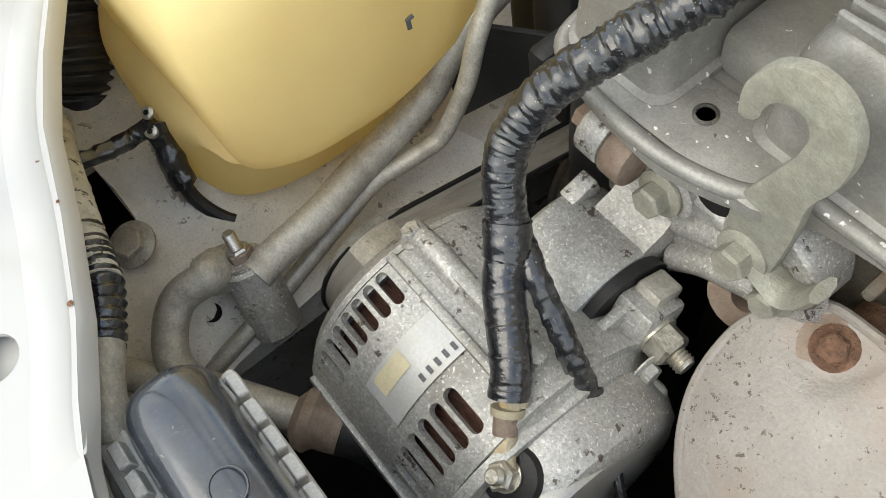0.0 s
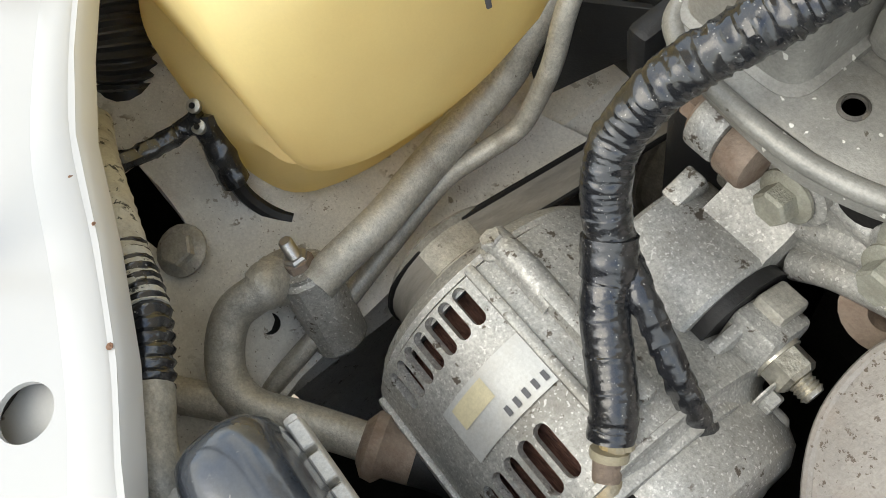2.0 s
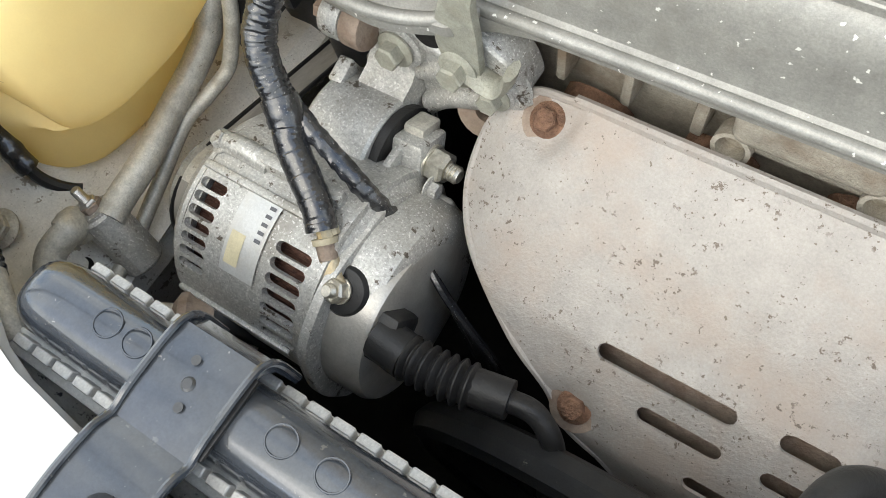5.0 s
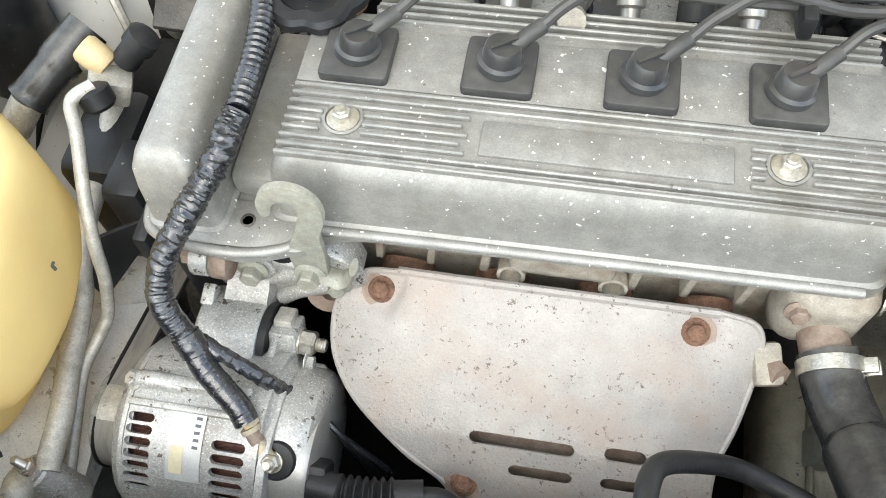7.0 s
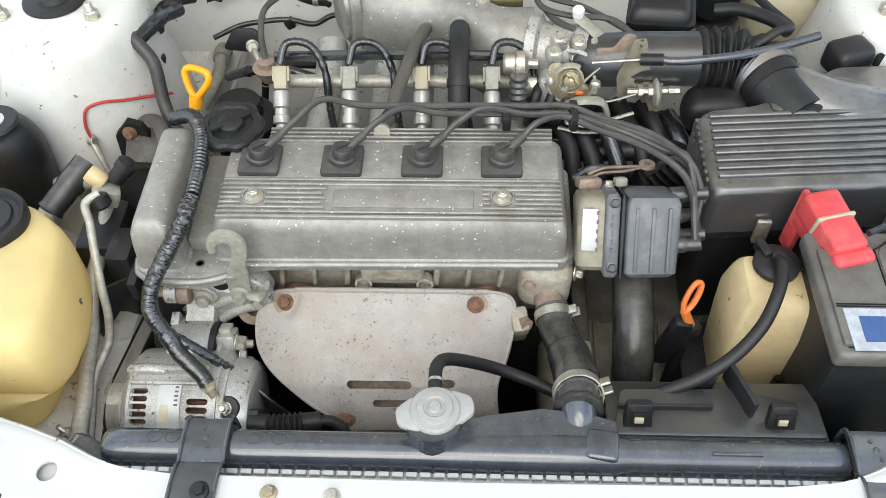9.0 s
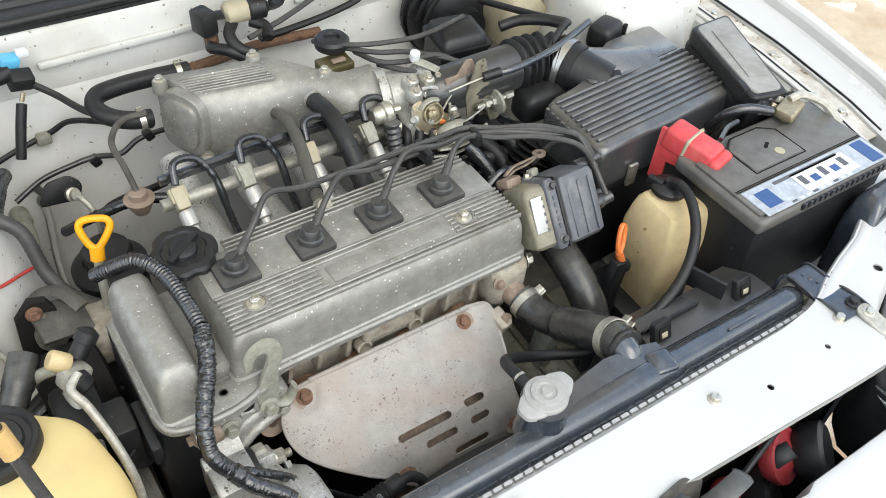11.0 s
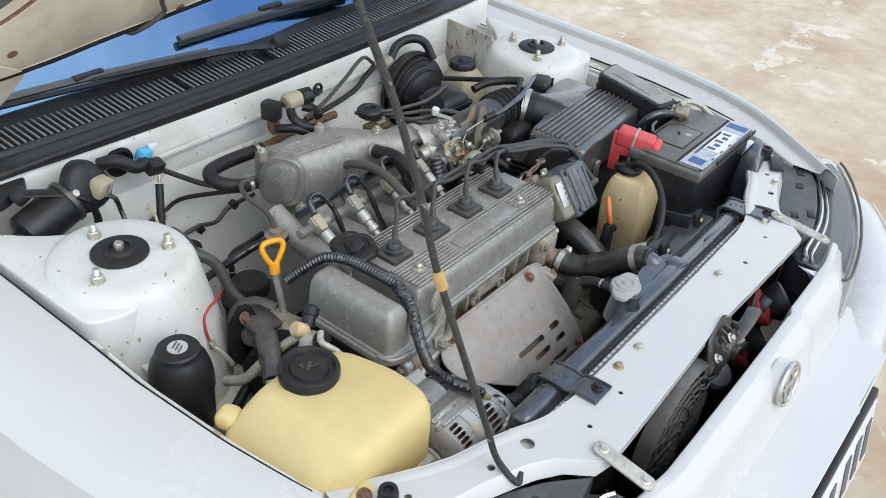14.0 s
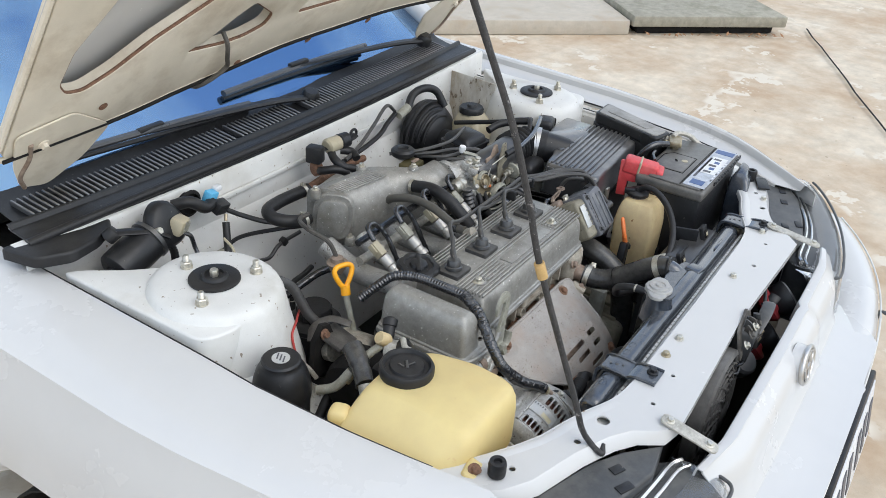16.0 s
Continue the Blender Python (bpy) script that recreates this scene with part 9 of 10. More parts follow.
part("cap", lathe((0.520, 0.418, 0.836), (0, 0, 1), [(0.026, 0), (0.030, 0.002), (0.030, 0.012), (0.027, 0.016), (0.012, 0.017), (0.010, 0.022), (0, 0.022)], 36, wob=lambda t, h: 1 + 0.02 * math.sin(24 * t)), M_BLACK, bf)
rs = thing("resonator_box", (0.335, 0.34, 0.80), "black plastic resonator box with domed lid", "box")
part("shell", blob([(0.77, [(0.292, 0.288), (0.372, 0.280), (0.384, 0.352), (0.308, 0.368)]), (0.845, [(0.292, 0.288), (0.372, 0.280), (0.384, 0.352), (0.308, 0.368)]), (0.862, [(0.296, 0.293), (0.368, 0.286), (0.379, 0.349), (0.311, 0.363)]), (0.868, [(0.304, 0.300), (0.361, 0.294), (0.371, 0.343), (0.316, 0.355)])], 0.012), M_BLACK, rs, "", 50)
part("lid_rim", blob([(0.846, [(0.289, 0.285), (0.375, 0.277), (0.387, 0.355), (0.305, 0.371)]), (0.851, [(0.289, 0.285), (0.375, 0.277), (0.387, 0.355), (0.305, 0.371)])], 0.012), M_BLACK, rs)
part("vapour_hose", tube([(0.40, 0.30, 0.86), (0.43, 0.29, 0.868), (0.46, 0.262, 0.874), (0.472, 0.235, 0.878)], 0.0085, 10), M_RUBBER, rs)
bt = thing("black_rubber_block", (0.555, 0.235, 0.82), "small black plastic sensor block by the tower", "sensor")
part("block", smooth_wob(box((0.552, 0.232, 0.842), (0.050, 0.040, 0.040), (0, 0, 20), b=0.010, seg=3), 0.002, 30), M_BLACK, bt)
part("clip", box((0.588, 0.225, 0.845), (0.016, 0.006, 0.016), (0, 0, 30), b=0.001), M_VOID, bt)

# ---- firewall fittings ----
wm = thing("wiper_motor", (-0.46, 0.46, 0.82), "black cylindrical wiper motor on the firewall", "wiper motor")
MA, MB = Vector((-0.478, 0.490, 0.832)), Vector((-0.391, 0.494, 0.862))
part("motor", lathe(MA, MB - MA, [(0.014, -0.012), (0.015, -0.002), (0.026, -0.001), (0.033, 0.004), (0.034, 0.010), (0.034, 0.078), (0.032, 0.082), (0.012, 0.086), (0, 0.086)], 36), M_BLACK, wm)
part("motor_band", lathe(MA.lerp(MB, 0.86), MB - MA, [(0.0345, 0), (0.0365, 0.001), (0.0365, 0.008), (0.0345, 0.009)], 36), M_BOX, wm)
part("gear_housing", lathe((-0.368, 0.502, 0.868), (0.1, -0.9, 0.3), [(0.030, -0.01), (0.042, 0.0), (0.042, 0.016), (0.034, 0.024), (0.012, 0.028), (0, 0.028)], 28, wob=lambda t, h: 1 + 0.08 * math.sin(3 * t)), M_BLACK, wm, "", 50)
part("bracket", tube([(-0.455, 0.505, 0.892), (-0.430, 0.492, 0.888), (-0.400, 0.480, 0.880), (-0.375, 0.476, 0.862)], 0.011, 8, flat=0.4), M_BLACK, wm)
part("bracket_bolt", cyl((-0.398, 0.474, 0.880), (-0.396, 0.466, 0.885), 0.007, 0.006, 6), M_ZINC, wm)
part("rubber_foot", cyl((-0.468, 0.512, 0.884), (-0.455, 0.504, 0.896), 0.013, 0.013, 16, 0.002), M_RUBBER, wm)
part("bracket_foot", tube([(-0.365, 0.49, 0.85), (-0.362, 0.480, 0.820), (-0.366, 0.475, 0.798)], 0.010, 8, flat=0.5), M_BLACK, wm)
con = part("pale_plug", box((-0.350, 0.476, 0.872), (0.034, 0.026, 0.030), (20, 10, 25), b=0.005), M_IVORY, wm, "dusty cream wiring plug")
for k in range(3):
    part("pin", box((-0.358 + 0.008 * k, 0.4615, 0.872), (0.003, 0.004, 0.020), (20, 10, 25)), M_BRACKET, con)
part("plug_wire", tube([(-0.345, 0.476, 0.855), (-0.332, 0.470, 0.845), (-0.328, 0.465, 0.82), (-0.330, 0.45, 0.80)], 0.004, 8), M_TAPE, wm)
bc = thing("blue_connector", (-0.245, 0.50, 0.87), "light blue sensor plug with black connector", "connector")
part("blue_half", box((-0.246, 0.508, 0.876), (0.024, 0.018, 0.022), (15, 15, 10), b=0.003), M_BLUE, bc)
part("black_half", box((-0.240, 0.492, 0.858), (0.030, 0.022, 0.024), (25, 15, 10), b=0.003), M_BLACK, bc)
part("white_tail", box((-0.226, 0.512, 0.884), (0.016, 0.012, 0.010), b=0.002), M_LABEL, bc)
part("dark_recess", lathe((-0.285, 0.522, 0.873), (0, -1, 0), [(0.022, 0), (0.026, 0.003), (0.020, 0.006), (0.018, -0.01), (0, -0.01)], 24), M_VOID, bc)
part("fat_wire", tube([(-0.32, 0.525, 0.88), (-0.298, 0.505, 0.886), (-0.272, 0.495, 0.868), (-0.25, 0.50, 0.868)], 0.011, 12), M_RUBBER, bc)
part("cable", tube([(-0.228, 0.490, 0.848), (-0.205, 0.475, 0.832), (-0.180, 0.44, 0.820), (-0.150, 0.420, 0.812), (-0.112, 0.410, 0.806)], 0.0048, 9), M_RUBBER, bc)
part("loose_cable", tube([(-0.250, 0.468, 0.838), (-0.262, 0.455, 0.81), (-0.275, 0.440, 0.775)], 0.0068, 10, 6), M_RUBBER, bc)
part("copper_tip", tube([(-0.249, 0.4695, 0.840), (-0.243, 0.474, 0.850)], 0.003, 8, 3), M_BRASS, bc)
hh = thing("heater_hose", (-0.13, 0.43, 0.82), "black rubber heater hose looping from the plenum", "hose")
part("hose", tube([(-0.106, 0.398, 0.810), (-0.130, 0.398, 0.814), (-0.155, 0.408, 0.821), (-0.168, 0.430, 0.826), (-0.158, 0.452, 0.830), (-0.120, 0.462, 0.828), (-0.075, 0.466, 0.824), (-0.025, 0.470, 0.818)], 0.0125, 16, 8), M_RUBBER, hh)
band((-0.120, 0.398, 0.812), (1, 0, 0), 0.0129, 0.008, hh, M_ZINC)
band((-0.04, 0.468, 0.820), (1, 0, 0), 0.0129, 0.008, hh, M_ZINC)
part("steel_pipe", tube([(-0.03, 0.470, 0.818), (0.03, 0.485, 0.812), (0.10, 0.50, 0.806), (0.2, 0.50, 0.80)], 0.0078, 12), M_RUST, hh)
vs_ = thing("vacuum_switch_cluster", (0.06, 0.45, 0.87), "greasy vacuum switches and hoses on the firewall", "valve")
part("bracket", tube([(0.02, 0.49, 0.88), (0.06, 0.475, 0.885), (0.11, 0.47, 0.885), (0.125, 0.468, 0.890)], 0.012, 8, flat=0.35), M_BLACK, vs_)
part("switch_left", box((0.012, 0.480, 0.880), (0.026, 0.034, 0.036), (0, 0, 15), b=0.005), M_BLACK, vs_)
part("pale_body", smooth_wob(lathe((0.04, 0.475, 0.888), (1, -0.1, 0), [(0.012, 0), (0.016, 0.004), (0.016, 0.034), (0.010, 0.04)], 16), 0.002, 60), M_IVORY, vs_)
part("dark_body", lathe((0.072, 0.470, 0.888), (1, -0.1, 0), [(0.012, 0), (0.017, 0.004), (0.016, 0.026), (0.010, 0.03), (0, 0.03)], 16), M_BLACK, vs_)
part("ring_eye", tube([(0.118 + 0.010 * math.cos(a), 0.466, 0.894 + 0.010 * math.sin(a)) for a in [2 * math.pi * k / 12 for k in range(13)]], 0.003, 8, 2), M_BLACK, vs_)
part("switch_low", lathe((0.010, 0.485, 0.845), (1, -0.3, 0), [(0.012, 0), (0.016, 0.003), (0.016, 0.016), (0.008, 0.02), (0, 0.02)], 16), M_RUST, vs_)
for pts in ([(0.02, 0.48, 0.84), (0.01, 0.455, 0.852), (0.025, 0.435, 0.855), (0.045, 0.42, 0.845)], [(0.05, 0.47, 0.875), (0.035, 0.448, 0.870), (0.040, 0.428, 0.858), (0.06, 0.415, 0.85)], [(0.075, 0.465, 0.872), (0.09, 0.448, 0.868), (0.085, 0.43, 0.86)]):
    part("hose", tube(pts, 0.0085, 12, 8), M_RUBBER, vs_)
part("long_line", tube([(0.06, 0.44, 0.862), (0.12, 0.45, 0.872), (0.2, 0.475, 0.885), (0.28, 0.50, 0.90), (0.32, 0.505, 0.875)], 0.004, 8), M_WIRE, vs_)
fl = thing("fuel_line", (-0.2, 0.40, 0.80), "thin dark steel fuel line clipped to the firewall", "pipe")
part("line", tube([(-0.105, 0.408, 0.79), (-0.150, 0.44, 0.790), (-0.195, 0.49, 0.775), (-0.225, 0.505, 0.755), (-0.275, 0.50, 0.745), (-0.31, 0.49, 0.740)], 0.0042, 8), M_RUBBER, fl)
part("clip", box((-0.235, 0.503, 0.750), (0.020, 0.014, 0.016), b=0.003), M_BRACKET, fl)
gr = thing("pipe_grommet", (-0.28, 0.515, 0.64), "oval black firewall grommet with two pipe unions", "grommet")
bm = lathe((-0.282, 0.519, 0.645), (0, -1, 0.15), [(0.044, 0), (0.044, 0.006), (0.036, 0.009), (0, 0.009)], 28)
for v in bm.verts:
    v.co.z = 0.645 + (v.co.z - 0.645) * 0.62
part("oval_seal", bm, M_RUBBER, gr)
part("fat_union", tube([(-0.300, 0.512, 0.642), (-0.302, 0.475, 0.652), (-0.300, 0.455, 0.655)], 0.0135, 14, 5), M_BRACKET, gr)
part("fat_pipe", tube([(-0.300, 0.46, 0.655), (-0.300, 0.42, 0.650), (-0.315, 0.36, 0.64), (-0.325, 0.30, 0.66), (-0.335, 0.24, 0.68)], 0.0095, 12), M_BRACKET, gr)
part("thin_union", tube([(-0.262, 0.512, 0.650), (-0.264, 0.485, 0.658)], 0.010, 12, 3), M_CHROME, gr)
part("thin_pipe", tube([(-0.264, 0.49, 0.657), (-0.268, 0.45, 0.65), (-0.280, 0.38, 0.63), (-0.285, 0.3, 0.62)], 0.0048, 10), M_CHROME, gr)

# ---- engine dipstick ----
dp = thing("engine_dipstick", (-0.245, 0.19, 0.72), "yellow-orange dipstick handle on a steel tube", "dipstick")
part("tube", tube([(-0.262, 0.135, 0.66), (-0.258, 0.160, 0.72), (-0.252, 0.182, 0.775), (-0.249, 0.190, 0.795)], 0.0055, 12), M_BRACKET, dp)
D0, D1 = Vector((-0.249, 0.190, 0.795)), Vector((-0.240, 0.204, 0.838))
part("handle_stem", tube([tuple(D0), tuple(D0.lerp(D1, 0.35))], 0.0085, 12, 3), M_DIP, dp)
u_ = Vector((1, -0.35, 0)).normalized()
a_ = (D1 - D0).normalized()
part("handle_loop", tube([tuple(D0 + a_ * 0.012), tuple(D0 + a_ * 0.022 + u_ * 0.008), tuple(D0 + a_ * 0.040 + u_ * 0.017), tuple(D0 + a_ * 0.050 + u_ * 0.012), tuple(D0 + a_ * 0.051 - u_ * 0.010), tuple(D0 + a_ * 0.042 - u_ * 0.017), tuple(D0 + a_ * 0.022 - u_ * 0.009), tuple(D0 + a_ * 0.012)], 0.0045, 10, 8), M_DIP, dp)

# ---- side loom beside the tower ----
tl = thing("tower_loom", (-0.31, 0.25, 0.78), "thick black taped loom beside the strut tower", "wiring loom")
part("fat_loom", tube([(-0.350, 0.285, 0.845), (-0.332, 0.267, 0.835), (-0.312, 0.251, 0.814), (-0.305, 0.226, 0.770), (-0.290, 0.203, 0.745), (-0.257, 0.180, 0.724), (-0.235, 0.172, 0.716)], 0.0085, 14, 16, rad=ribbed(0.006, 0.03)), M_WIRE, tl, "grey dusty ribbed conduit")
part("loom_fork", tube([(-0.335, 0.270, 0.835), (-0.325, 0.300, 0.832), (-0.315, 0.335, 0.826), (-0.305, 0.365, 0.815)], 0.010, 12, 10, rad=wrapped(0.009, 0.08, 0.08)), M_TAPE, tl)
part("loom_fork", tube([(-0.325, 0.325, 0.810), (-0.332, 0.36, 0.812), (-0.328, 0.40, 0.800), (-0.31, 0.44, 0.78)], 0.008, 12, 10, rad=wrapped(0.009, 0.08, 0.08)), M_TAPE, tl)
part("thin_wire", tube([(-0.33, 0.36, 0.83), (-0.325, 0.375, 0.852), (-0.32, 0.40, 0.86)], 0.0025, 7), M_IVORY, tl)
part("connector", box((-0.335, 0.30, 0.782), (0.030, 0.03, 0.024), (0, 20, 30), b=0.004), M_BLACK, tl)
part("connector", box((-0.340, 0.262, 0.770), (0.026, 0.024, 0.022), (0, 10, 20), b=0.003), M_BLACK, tl)
rs = thing("fluid_reservoir", (-0.227, 0.280, 0.58), "black plastic fluid reservoir with round cap", "reservoir")
part("pot", lathe((-0.227, 0.280, 0.585), (0, 0, 1), [(0.0, 0), (0.038, 0.0), (0.043, 0.006), (0.045, 0.095), (0.049, 0.099), (0.049, 0.108), (0.044, 0.113), (0.030, 0.117)], 36), M_BLACK, rs)
cap_ = part("cap", lathe((-0.227, 0.280, 0.700), (0, 0, 1), [(0.028, 0), (0.0315, 0.002), (0.0315, 0.019), (0.029, 0.023), (0.012, 0.024), (0, 0.023)], 32), M_RUBBER, rs, "black screw cap")
for k in range(12):
    a = 2 * math.pi * k / 12
    part("grip", box((-0.227 + 0.0318 * math.cos(a), 0.280 + 0.0318 * math.sin(a), 0.711), (0.003, 0.005, 0.014), (0, 0, math.degrees(a)), b=0.001, seg=1), M_RUBBER, cap_)
fb = thing("firewall_bracket", (-0.245, 0.42, 0.72), "black bracket with pipe connector on the firewall", "bracket")
part("plate", plate(rounded([(-0.030, -0.014), (-0.012, 0.016), (0.020, 0.018), (0.034, 0.002), (0.024, -0.020), (-0.010, -0.016)], 0.008), -0.003, 0.003, b=0.001, m=pose(-0.247, 0.420, 0.720, 70, 0, 0)), M_BLACK, fb)
part("arm", tube([(-0.247, 0.420, 0.715), (-0.26, 0.445, 0.70), (-0.27, 0.485, 0.69)], 0.006, 8, 5, flat=0.5), M_BLACK, fb)
part("union", lathe((-0.232, 0.416, 0.712), (0.2, -0.7, 0.4), [(0.010, 0), (0.010, 0.008), (0.007, 0.010), (0.007, 0.018), (0, 0.018)], 18), M_ZINC, fb, "pale metal pipe union")
part("pipe", tube([(-0.230, 0.405, 0.716), (-0.222, 0.392, 0.716), (-0.215, 0.378, 0.700), (-0.214, 0.370, 0.670), (-0.220, 0.365, 0.62)], 0.0042, 10, 8), M_PIPE, fb, "grey metal pipe")
rw = thing("red_ground_wire", (-0.38, 0.18, 0.77), "thin red wire bolted to the strut tower", "wire")
part("wire", tube([(-0.300, 0.250, 0.765), (-0.325, 0.232, 0.775), (-0.350, 0.212, 0.786), (-0.372, 0.196, 0.796), (-0.389, 0.186, 0.793), (-0.394, 0.178, 0.775), (-0.392, 0.173, 0.755)], 0.0020, 8), M_REDWIRE, rw)
part("lug_tail", tube([(-0.391, 0.172, 0.750), (-0.382, 0.160, 0.735), (-0.374, 0.150, 0.715)], 0.0042, 8), M_PIPE, rw)
hexbolt((-0.392, 0.174, 0.752), (0.8, -0.5, 0.3), 0.010, rw, M_ZINC)
mnt = thing("engine_mount_bracket", (-0.30, 0.15, 0.74), "greasy black steel engine mount bracket", "bracket")
part("bracket_wall", loft([[(x, y, z) for x, z in ((-0.362, 0.69), (-0.355, 0.765), (-0.335, 0.788), (-0.318, 0.782), (-0.306, 0.752), (-0.298, 0.69))] for y in (0.168, 0.178)]), M_VOID, mnt)
hexbolt((-0.334, 0.166, 0.772), (0, -1, 0.3), 0.011, mnt, M_RUST)
part("bush", lathe((-0.325, 0.165, 0.735), (0, -1, 0.3), [(0.018, 0), (0.018, 0.012), (0.006, 0.012), (0, 0.014)], 20), M_ZINC, mnt)
part("casting", smooth_wob(box((-0.272, 0.155, 0.715), (0.05, 0.07, 0.05), (0, 15, 10), b=0.012, seg=3), 0.004, 30), M_HEAD, mnt)

# ---- behind the grille: horns, latch, fan ----
hn = thing("horn", (0.23, -0.405, 0.70), "pair of red and black horns behind the grille", "horn", "horns")
part("horn_disc", lathe((0.240, -0.398, 0.735), (0.25, -0.75, 0.6), [(0.013, -0.02), (0.029, -0.012), (0.033, 0.0), (0.031, 0.006), (0.019, 0.008), (0.011, 0.013), (0, 0.013)], 30), M_HORN, hn)
part("horn_trumpet", lathe((0.265, -0.405, 0.730), (0.5, -0.6, 0.5), [(0.02, -0.01), (0.032, 0.004), (0.034, 0.026), (0.028, 0.030), (0, 0.018)], 28), M_BLACK, hn)
part("horn_bracket", tube([(0.215, -0.39, 0.70), (0.218, -0.40, 0.745), (0.235, -0.405, 0.762)], 0.010, 8, flat=0.3), M_BLACK, hn)
hn.location.x += 0.055
h2 = copy_thing(hn, pose(0.232, -0.404, 0.640))
lt = thing("hood_latch", (0.075, -0.40, 0.70), "greasy black hood latch behind the grille header", "latch")
part("latch_body", smooth_wob(box((0.108, -0.396, 0.752), (0.056, 0.036, 0.084), (6, 0, 4), b=0.008, seg=3), 0.002, 50), M_LAMPBACK, lt)
part("motor_can", lathe((0.098, -0.404, 0.722), (-0.3, -0.5, 0.8), [(0.018, -0.02), (0.025, -0.012), (0.025, 0.010), (0.021, 0.015), (0.008, 0.017), (0, 0.017)], 24), M_LAMPBACK, lt)
part("base_plate", plate(rounded([(-0.050, -0.030), (0.055, -0.030), (0.062, 0.010), (0.030, 0.030), (-0.040, 0.026)], 0.008), -0.002, 0.002, [(-0.03, -0.015, 0.005), (0.04, -0.012, 0.005)], b=0.0006, m=pose(0.105, -0.394, 0.778, 74, 0, 6)), M_GREASE, lt)
for k in range(4):
    part("jaw", plate(rounded([(-0.006, -0.022), (0.005, -0.024), (0.008, 0.004), (0.002, 0.024), (-0.008, 0.018)], 0.003), -0.0015, 0.0015, b=0.0005, m=pose(0.086 + 0.011 * k, -0.404 + 0.003 * (k % 2), 0.786 + 0.003 * (k % 3), 80, 8 * k, 70 + 12 * k)), (M_GREASE, M_LAMPBACK)[k % 2], lt)
for k, (bx, bz) in enumerate(((0.080, 0.794), (0.098, 0.800), (0.118, 0.796), (0.112, 0.772), (0.060, 0.784))):
    hexbolt((bx, -0.410, bz), (0.1, -0.8, 0.6), 0.009, lt, (M_GREASE, M_ZINC, M_GREASE)[k % 3], True, "latch_bolt")
part("latch_lever", tube([(0.122, -0.404, 0.812), (0.128, -0.408, 0.790), (0.133, -0.410, 0.760), (0.137, -0.412, 0.735)], 0.0065, 8, 6, flat=0.4), M_LAMPBACK, lt, "dull steel release lever")
part("release_arm", tube([(0.128, -0.408, 0.772), (0.160, -0.412, 0.790), (0.192, -0.410, 0.797), (0.205, -0.404, 0.785)], 0.0110, 8, 8, flat=0.3), M_LAMPBACK, lt)
part("latch_spring", tube([(0.112 + 0.0007 * k, -0.413 + 0.005 * math.cos(k), 0.764 + 0.005 * math.sin(k)) for k in range(46)], 0.0012, 6, 2), M_GREASE, lt)
part("cable_end", lathe((0.140, -0.408, 0.742), (0.8, -0.2, 0.5), [(0.004, 0), (0.008, 0.002), (0.008, 0.016), (0.005, 0.018), (0.005, 0.030)], 12), M_BRASS, lt)
part("pull_cable", tube([(0.165, -0.412, 0.756), (0.20, -0.405, 0.766), (0.26, -0.39, 0.772), (0.34, -0.37, 0.760), (0.42, -0.35, 0.74)], 0.0034, 8), M_RUBBER, lt)
for k in range(5):
    part("latch_wire", tube([(0.03 + 0.012 * k, -0.392, 0.742), (0.045 + 0.02 * k, -0.410, 0.733 + 0.008 * (k % 2)), (0.09 + 0.022 * k, -0.404, 0.728), (0.15 + 0.03 * k, -0.395, 0.70)], 0.0028, 7), M_TAPE, lt)
brace = thing("grille_brace", (0.33, -0.40, 0.70), "black upright steel brace behind the grille", "brace")
part("upright", loft([[(x, y, z) for x, y in ((0.366, -0.392), (0.384, -0.392), (0.384, -0.388), (0.366, -0.388))] for z in (0.60, 0.80)]), M_BLACK, brace)
part("web_strip", loft([[(x, y, z) for x, y in ((0.366, -0.392), (0.369, -0.392), (0.369, -0.372), (0.366, -0.372))] for z in (0.60, 0.80)]), M_BLACK, brace)
fan = thing("condenser_fan", (-0.03, -0.395, 0.55), "black plastic condenser fan with curved guard", "fan")
FC = Vector((0.005, -0.410, 0.672))
for k in range(7):
    rr_ = 0.025 + 0.013 * k
    part("guard_ring", tube([(FC.x + rr_ * math.cos(a), FC.y + 0.010 * (k / 6) ** 2, FC.z + rr_ * math.sin(a)) for a in [2 * math.pi * j / 24 for j in range(25)]], 0.0022, 6, 2), M_BATTOP, fan)
part("hub", lathe((FC.x, FC.y + 0.01, FC.z), (0, -1, 0), [(0.026, 0), (0.026, 0.012), (0.02, 0.016), (0, 0.016)], 24), M_BATTOP, fan)
for k in range(18):
    a = 2 * math.pi * k / 18
    part("spoke", tube([tuple(FC), (FC.x + 0.055 * math.cos(a), FC.y, FC.z + 0.055 * math.sin(a)), (FC.x + 0.104 * math.cos(a + 0.35), FC.y + 0.010, FC.z + 0.104 * math.sin(a + 0.35))], 0.0024, 6, 4), M_BATTOP, fan)
part("fan_motor", cyl((FC.x, FC.y + 0.012, FC.z), (FC.x, FC.y + 0.035, FC.z), 0.04, 0.04, 24), M_VOID, fan)
part("fan_shroud", lathe((FC.x, FC.y + 0.03, FC.z), (0, -1, 0), [(0.112, 0), (0.112, 0.02), (0.106, 0.024), (0.104, 0.02), (0.104, 0)], 36), M_BATTOP, fan)
# near-black panels added behind the bumper in place of deep shade
tray = thing("front_gap_fill", (CX, -0.45, 0.40), "near-black panels added to darken the space behind the bumper", "tray")
part("gap_panel", box((CX, -0.455, 0.43), (1.0, 0.25, 0.006), b=0.002), M_VOID, tray)
part("gap_panel", box((CX, -0.575, 0.53), (1.0, 0.006, 0.20), b=0.002), M_VOID, tray)
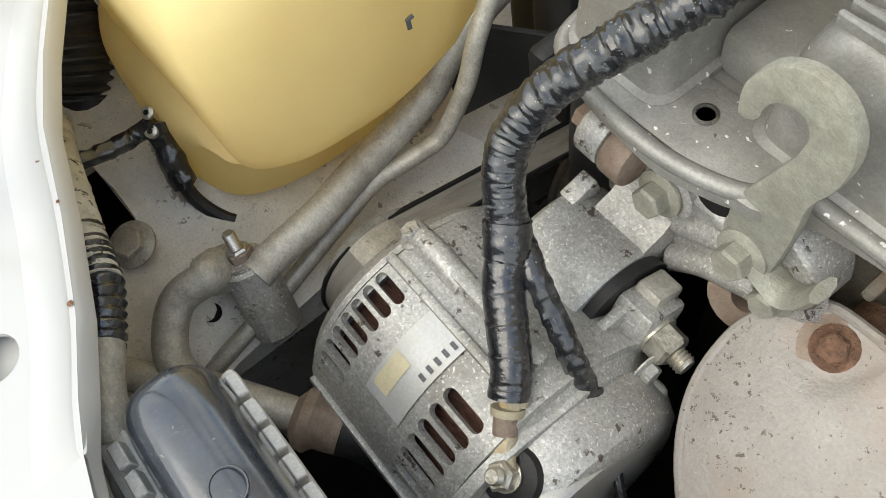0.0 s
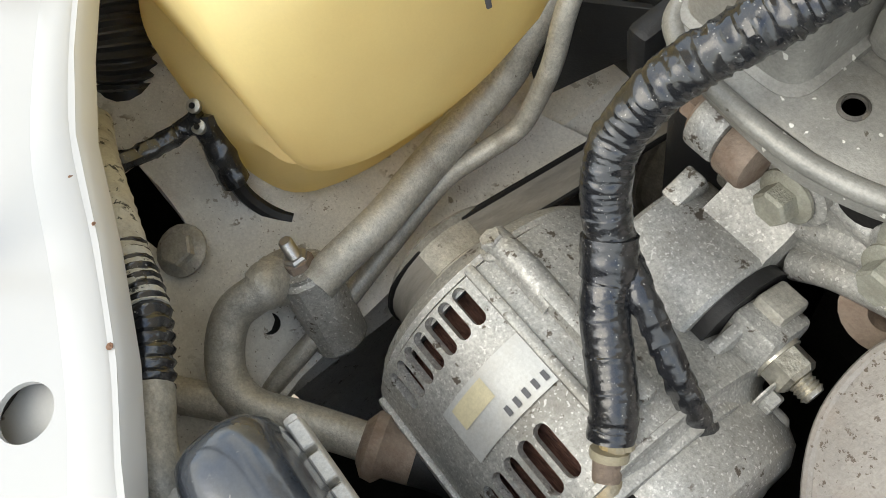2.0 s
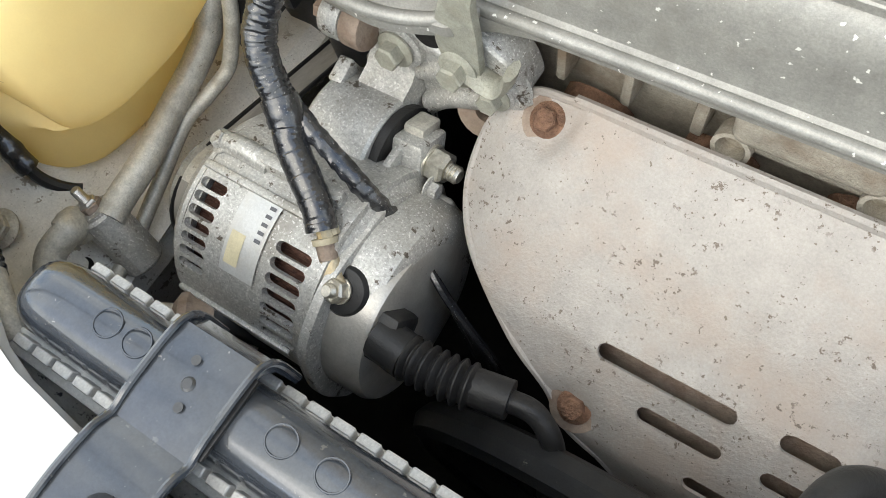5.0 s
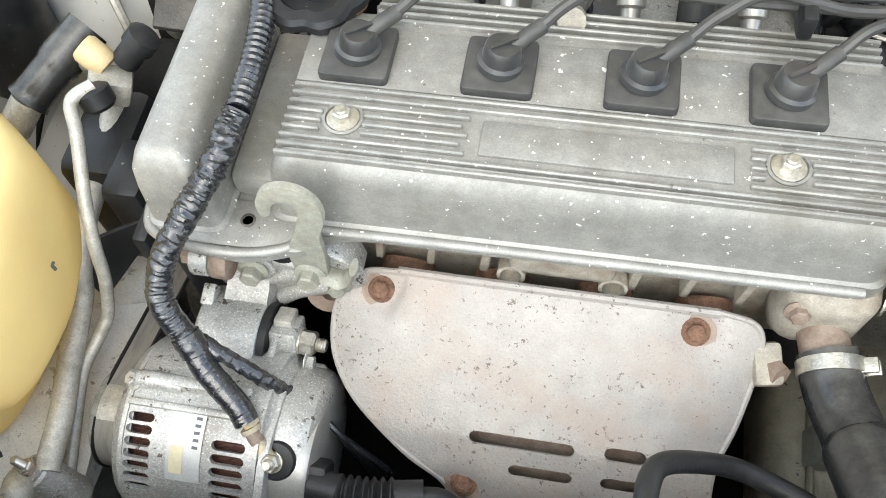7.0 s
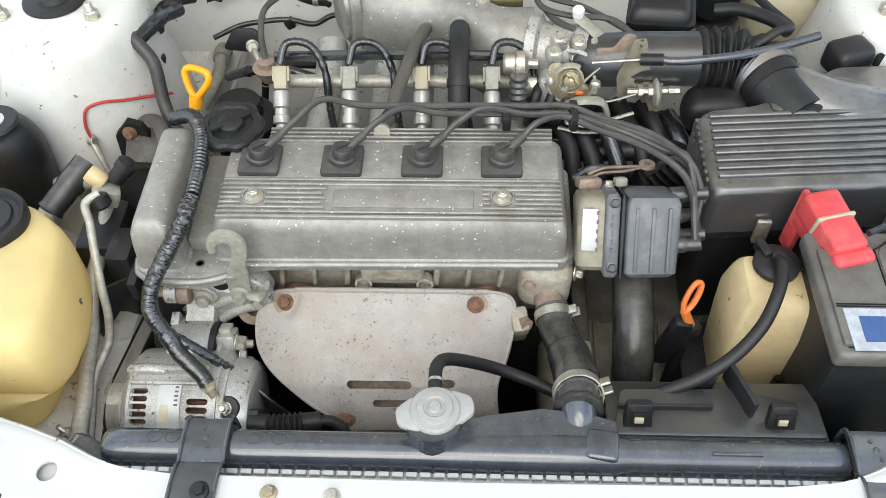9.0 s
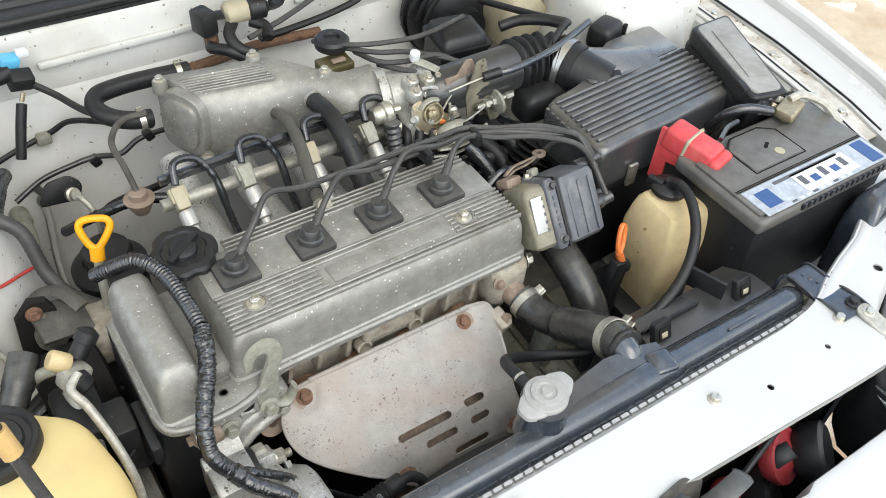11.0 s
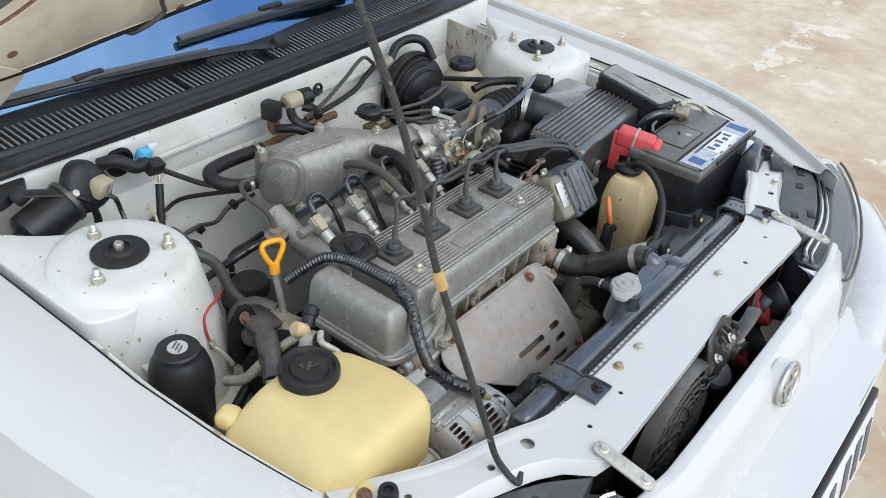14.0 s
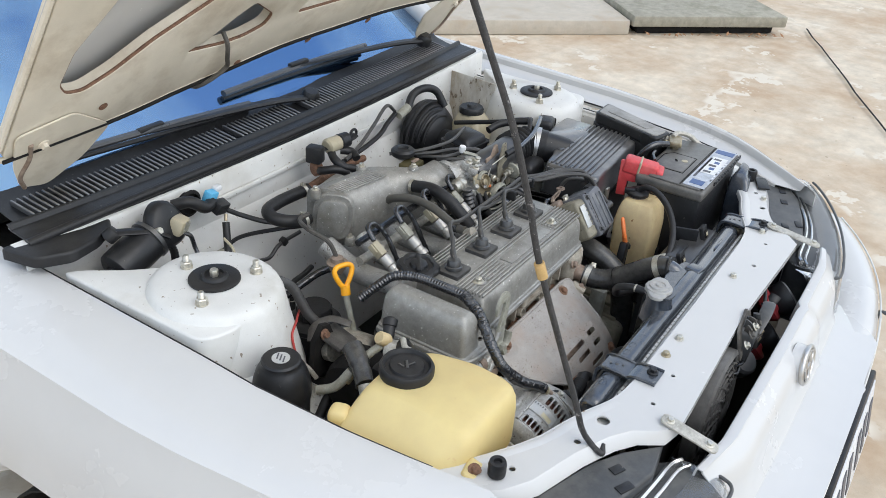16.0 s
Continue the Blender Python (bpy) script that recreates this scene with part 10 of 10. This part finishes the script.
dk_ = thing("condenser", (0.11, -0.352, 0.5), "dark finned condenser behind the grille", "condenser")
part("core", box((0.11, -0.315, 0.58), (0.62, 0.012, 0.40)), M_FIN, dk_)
# added near-black box that darkens the space below the grille
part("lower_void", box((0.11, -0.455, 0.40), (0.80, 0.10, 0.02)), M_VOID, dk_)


# ---- pipes and wiring along the firewall ----
bl = thing("brake_line", (-0.2, 0.49, 0.76), "dark steel brake line clipped along the firewall", "brake line")
part("line", tube([(-0.300, 0.450, 0.700), (-0.259, 0.463, 0.713), (-0.219, 0.466, 0.719), (-0.182, 0.466, 0.722), (-0.145, 0.466, 0.714), (-0.112, 0.468, 0.729), (-0.050, 0.470, 0.730)], 0.0042, 10, 8), M_BOX, bl)
for q in ((-0.182, 0.4655, 0.716), (-0.100, 0.4690, 0.730)):
    part("clip", box(q, (0.014, 0.014, 0.016), (0, -25, 0), b=0.003), M_BLACK, bl)
for n_, (lab, pts, r_) in enumerate((
        ("slim dark heater pipe by the reservoir", [(-0.213, 0.345, 0.650), (-0.206, 0.352, 0.690), (-0.201, 0.361, 0.712), (-0.172, 0.377, 0.708), (-0.132, 0.392, 0.696), (-0.090, 0.405, 0.690)], 0.0055),
        ("slim black hose below the intake", [(-0.26, 0.36, 0.70), (-0.22, 0.33, 0.735), (-0.17, 0.315, 0.752), (-0.12, 0.305, 0.745)], 0.0070))):
    hz = thing("rubber_hose", pts[0], lab, "hose", "hoses beside the tower")
    part("hose", tube(pts, r_, 12, 12, rad=wrapped(0.009, 0.06, 0.06) if n_ % 2 else None), M_TAPE if n_ % 2 else M_RUBBER, hz)
    part("collar", tube([pts[1], tuple(Vector(pts[1]) * 0.93 + Vector(pts[2]) * 0.07)], r_ * 1.18, 12, 2), M_PIPE if n_ in (0, 2) else M_BLACK, hz)
# throttle cables, their bracket and the hoses under them
tc_ = thing("accelerator_cable", (0.33, 0.20, 0.85), "black accelerator cable in a steel bracket", "cable")
part("cable_bracket", plate(rounded([(0.272, 0.838), (0.286, 0.892), (0.300, 0.894), (0.311, 0.848), (0.328, 0.838), (0.336, 0.786), (0.321, 0.780), (0.308, 0.812), (0.290, 0.812), (0.279, 0.796)], 0.004), -0.0015, 0.0015, [(0.300, 0.832, 0.006)], b=0.0005, m=Matrix.Translation((0, 0.200, 0)) @ Matrix.Rotation(radians(90), 4, 'X')), M_GEAR, tc_, "stained steel cable bracket")
part("sheath", tube([(0.306, 0.196, 0.868), (0.335, 0.188, 0.871), (0.375, 0.190, 0.873), (0.415, 0.196, 0.875), (0.460, 0.208, 0.878), (0.505, 0.224, 0.880)], 0.0052, 10, 8), M_TANK, tc_, "shiny black cable sheath")
part("inner_wire", tube([(0.240, 0.196, 0.862), (0.306, 0.196, 0.868)], 0.0014, 6, 2), M_ZINC, tc_)
part("ferrule", tube([(0.296, 0.196, 0.867), (0.322, 0.192, 0.870)], 0.0072, 12, 3), M_BLACK, tc_)
hb = thing("hose_bundle", (0.30, 0.15, 0.72), "tangle of black rubber hoses below the throttle body", "hose")
for k in range(6):
    x0, y0, z0 = 0.195 + 0.030 * k, 0.205 - 0.012 * (k % 3), 0.775 - 0.010 * (k % 2)
    part("hose", tube([(x0, y0 + 0.03, z0), (x0 + 0.012, y0 - 0.01, z0 - 0.004), (x0 + 0.028, y0 - 0.05, z0 - 0.022 - 0.006 * (k % 3)), (x0 + 0.030, y0 - 0.085, z0 - 0.07), (x0 + 0.02, y0 - 0.10, z0 - 0.14)], 0.0105 + 0.002 * (k % 2), 12, 8), (M_RUBBER, M_BLACK, M_TAPE)[k % 3], hb)
for k in range(3):
    part("cross_hose", tube([(0.190, 0.250 - 0.035 * k, 0.735), (0.25, 0.240 - 0.035 * k, 0.752 - 0.006 * k), (0.32, 0.235 - 0.035 * k, 0.745), (0.40, 0.225 - 0.03 * k, 0.720)], 0.0125, 12, 8), (M_BLACK, M_RUBBER, M_BLACK)[k], hb)
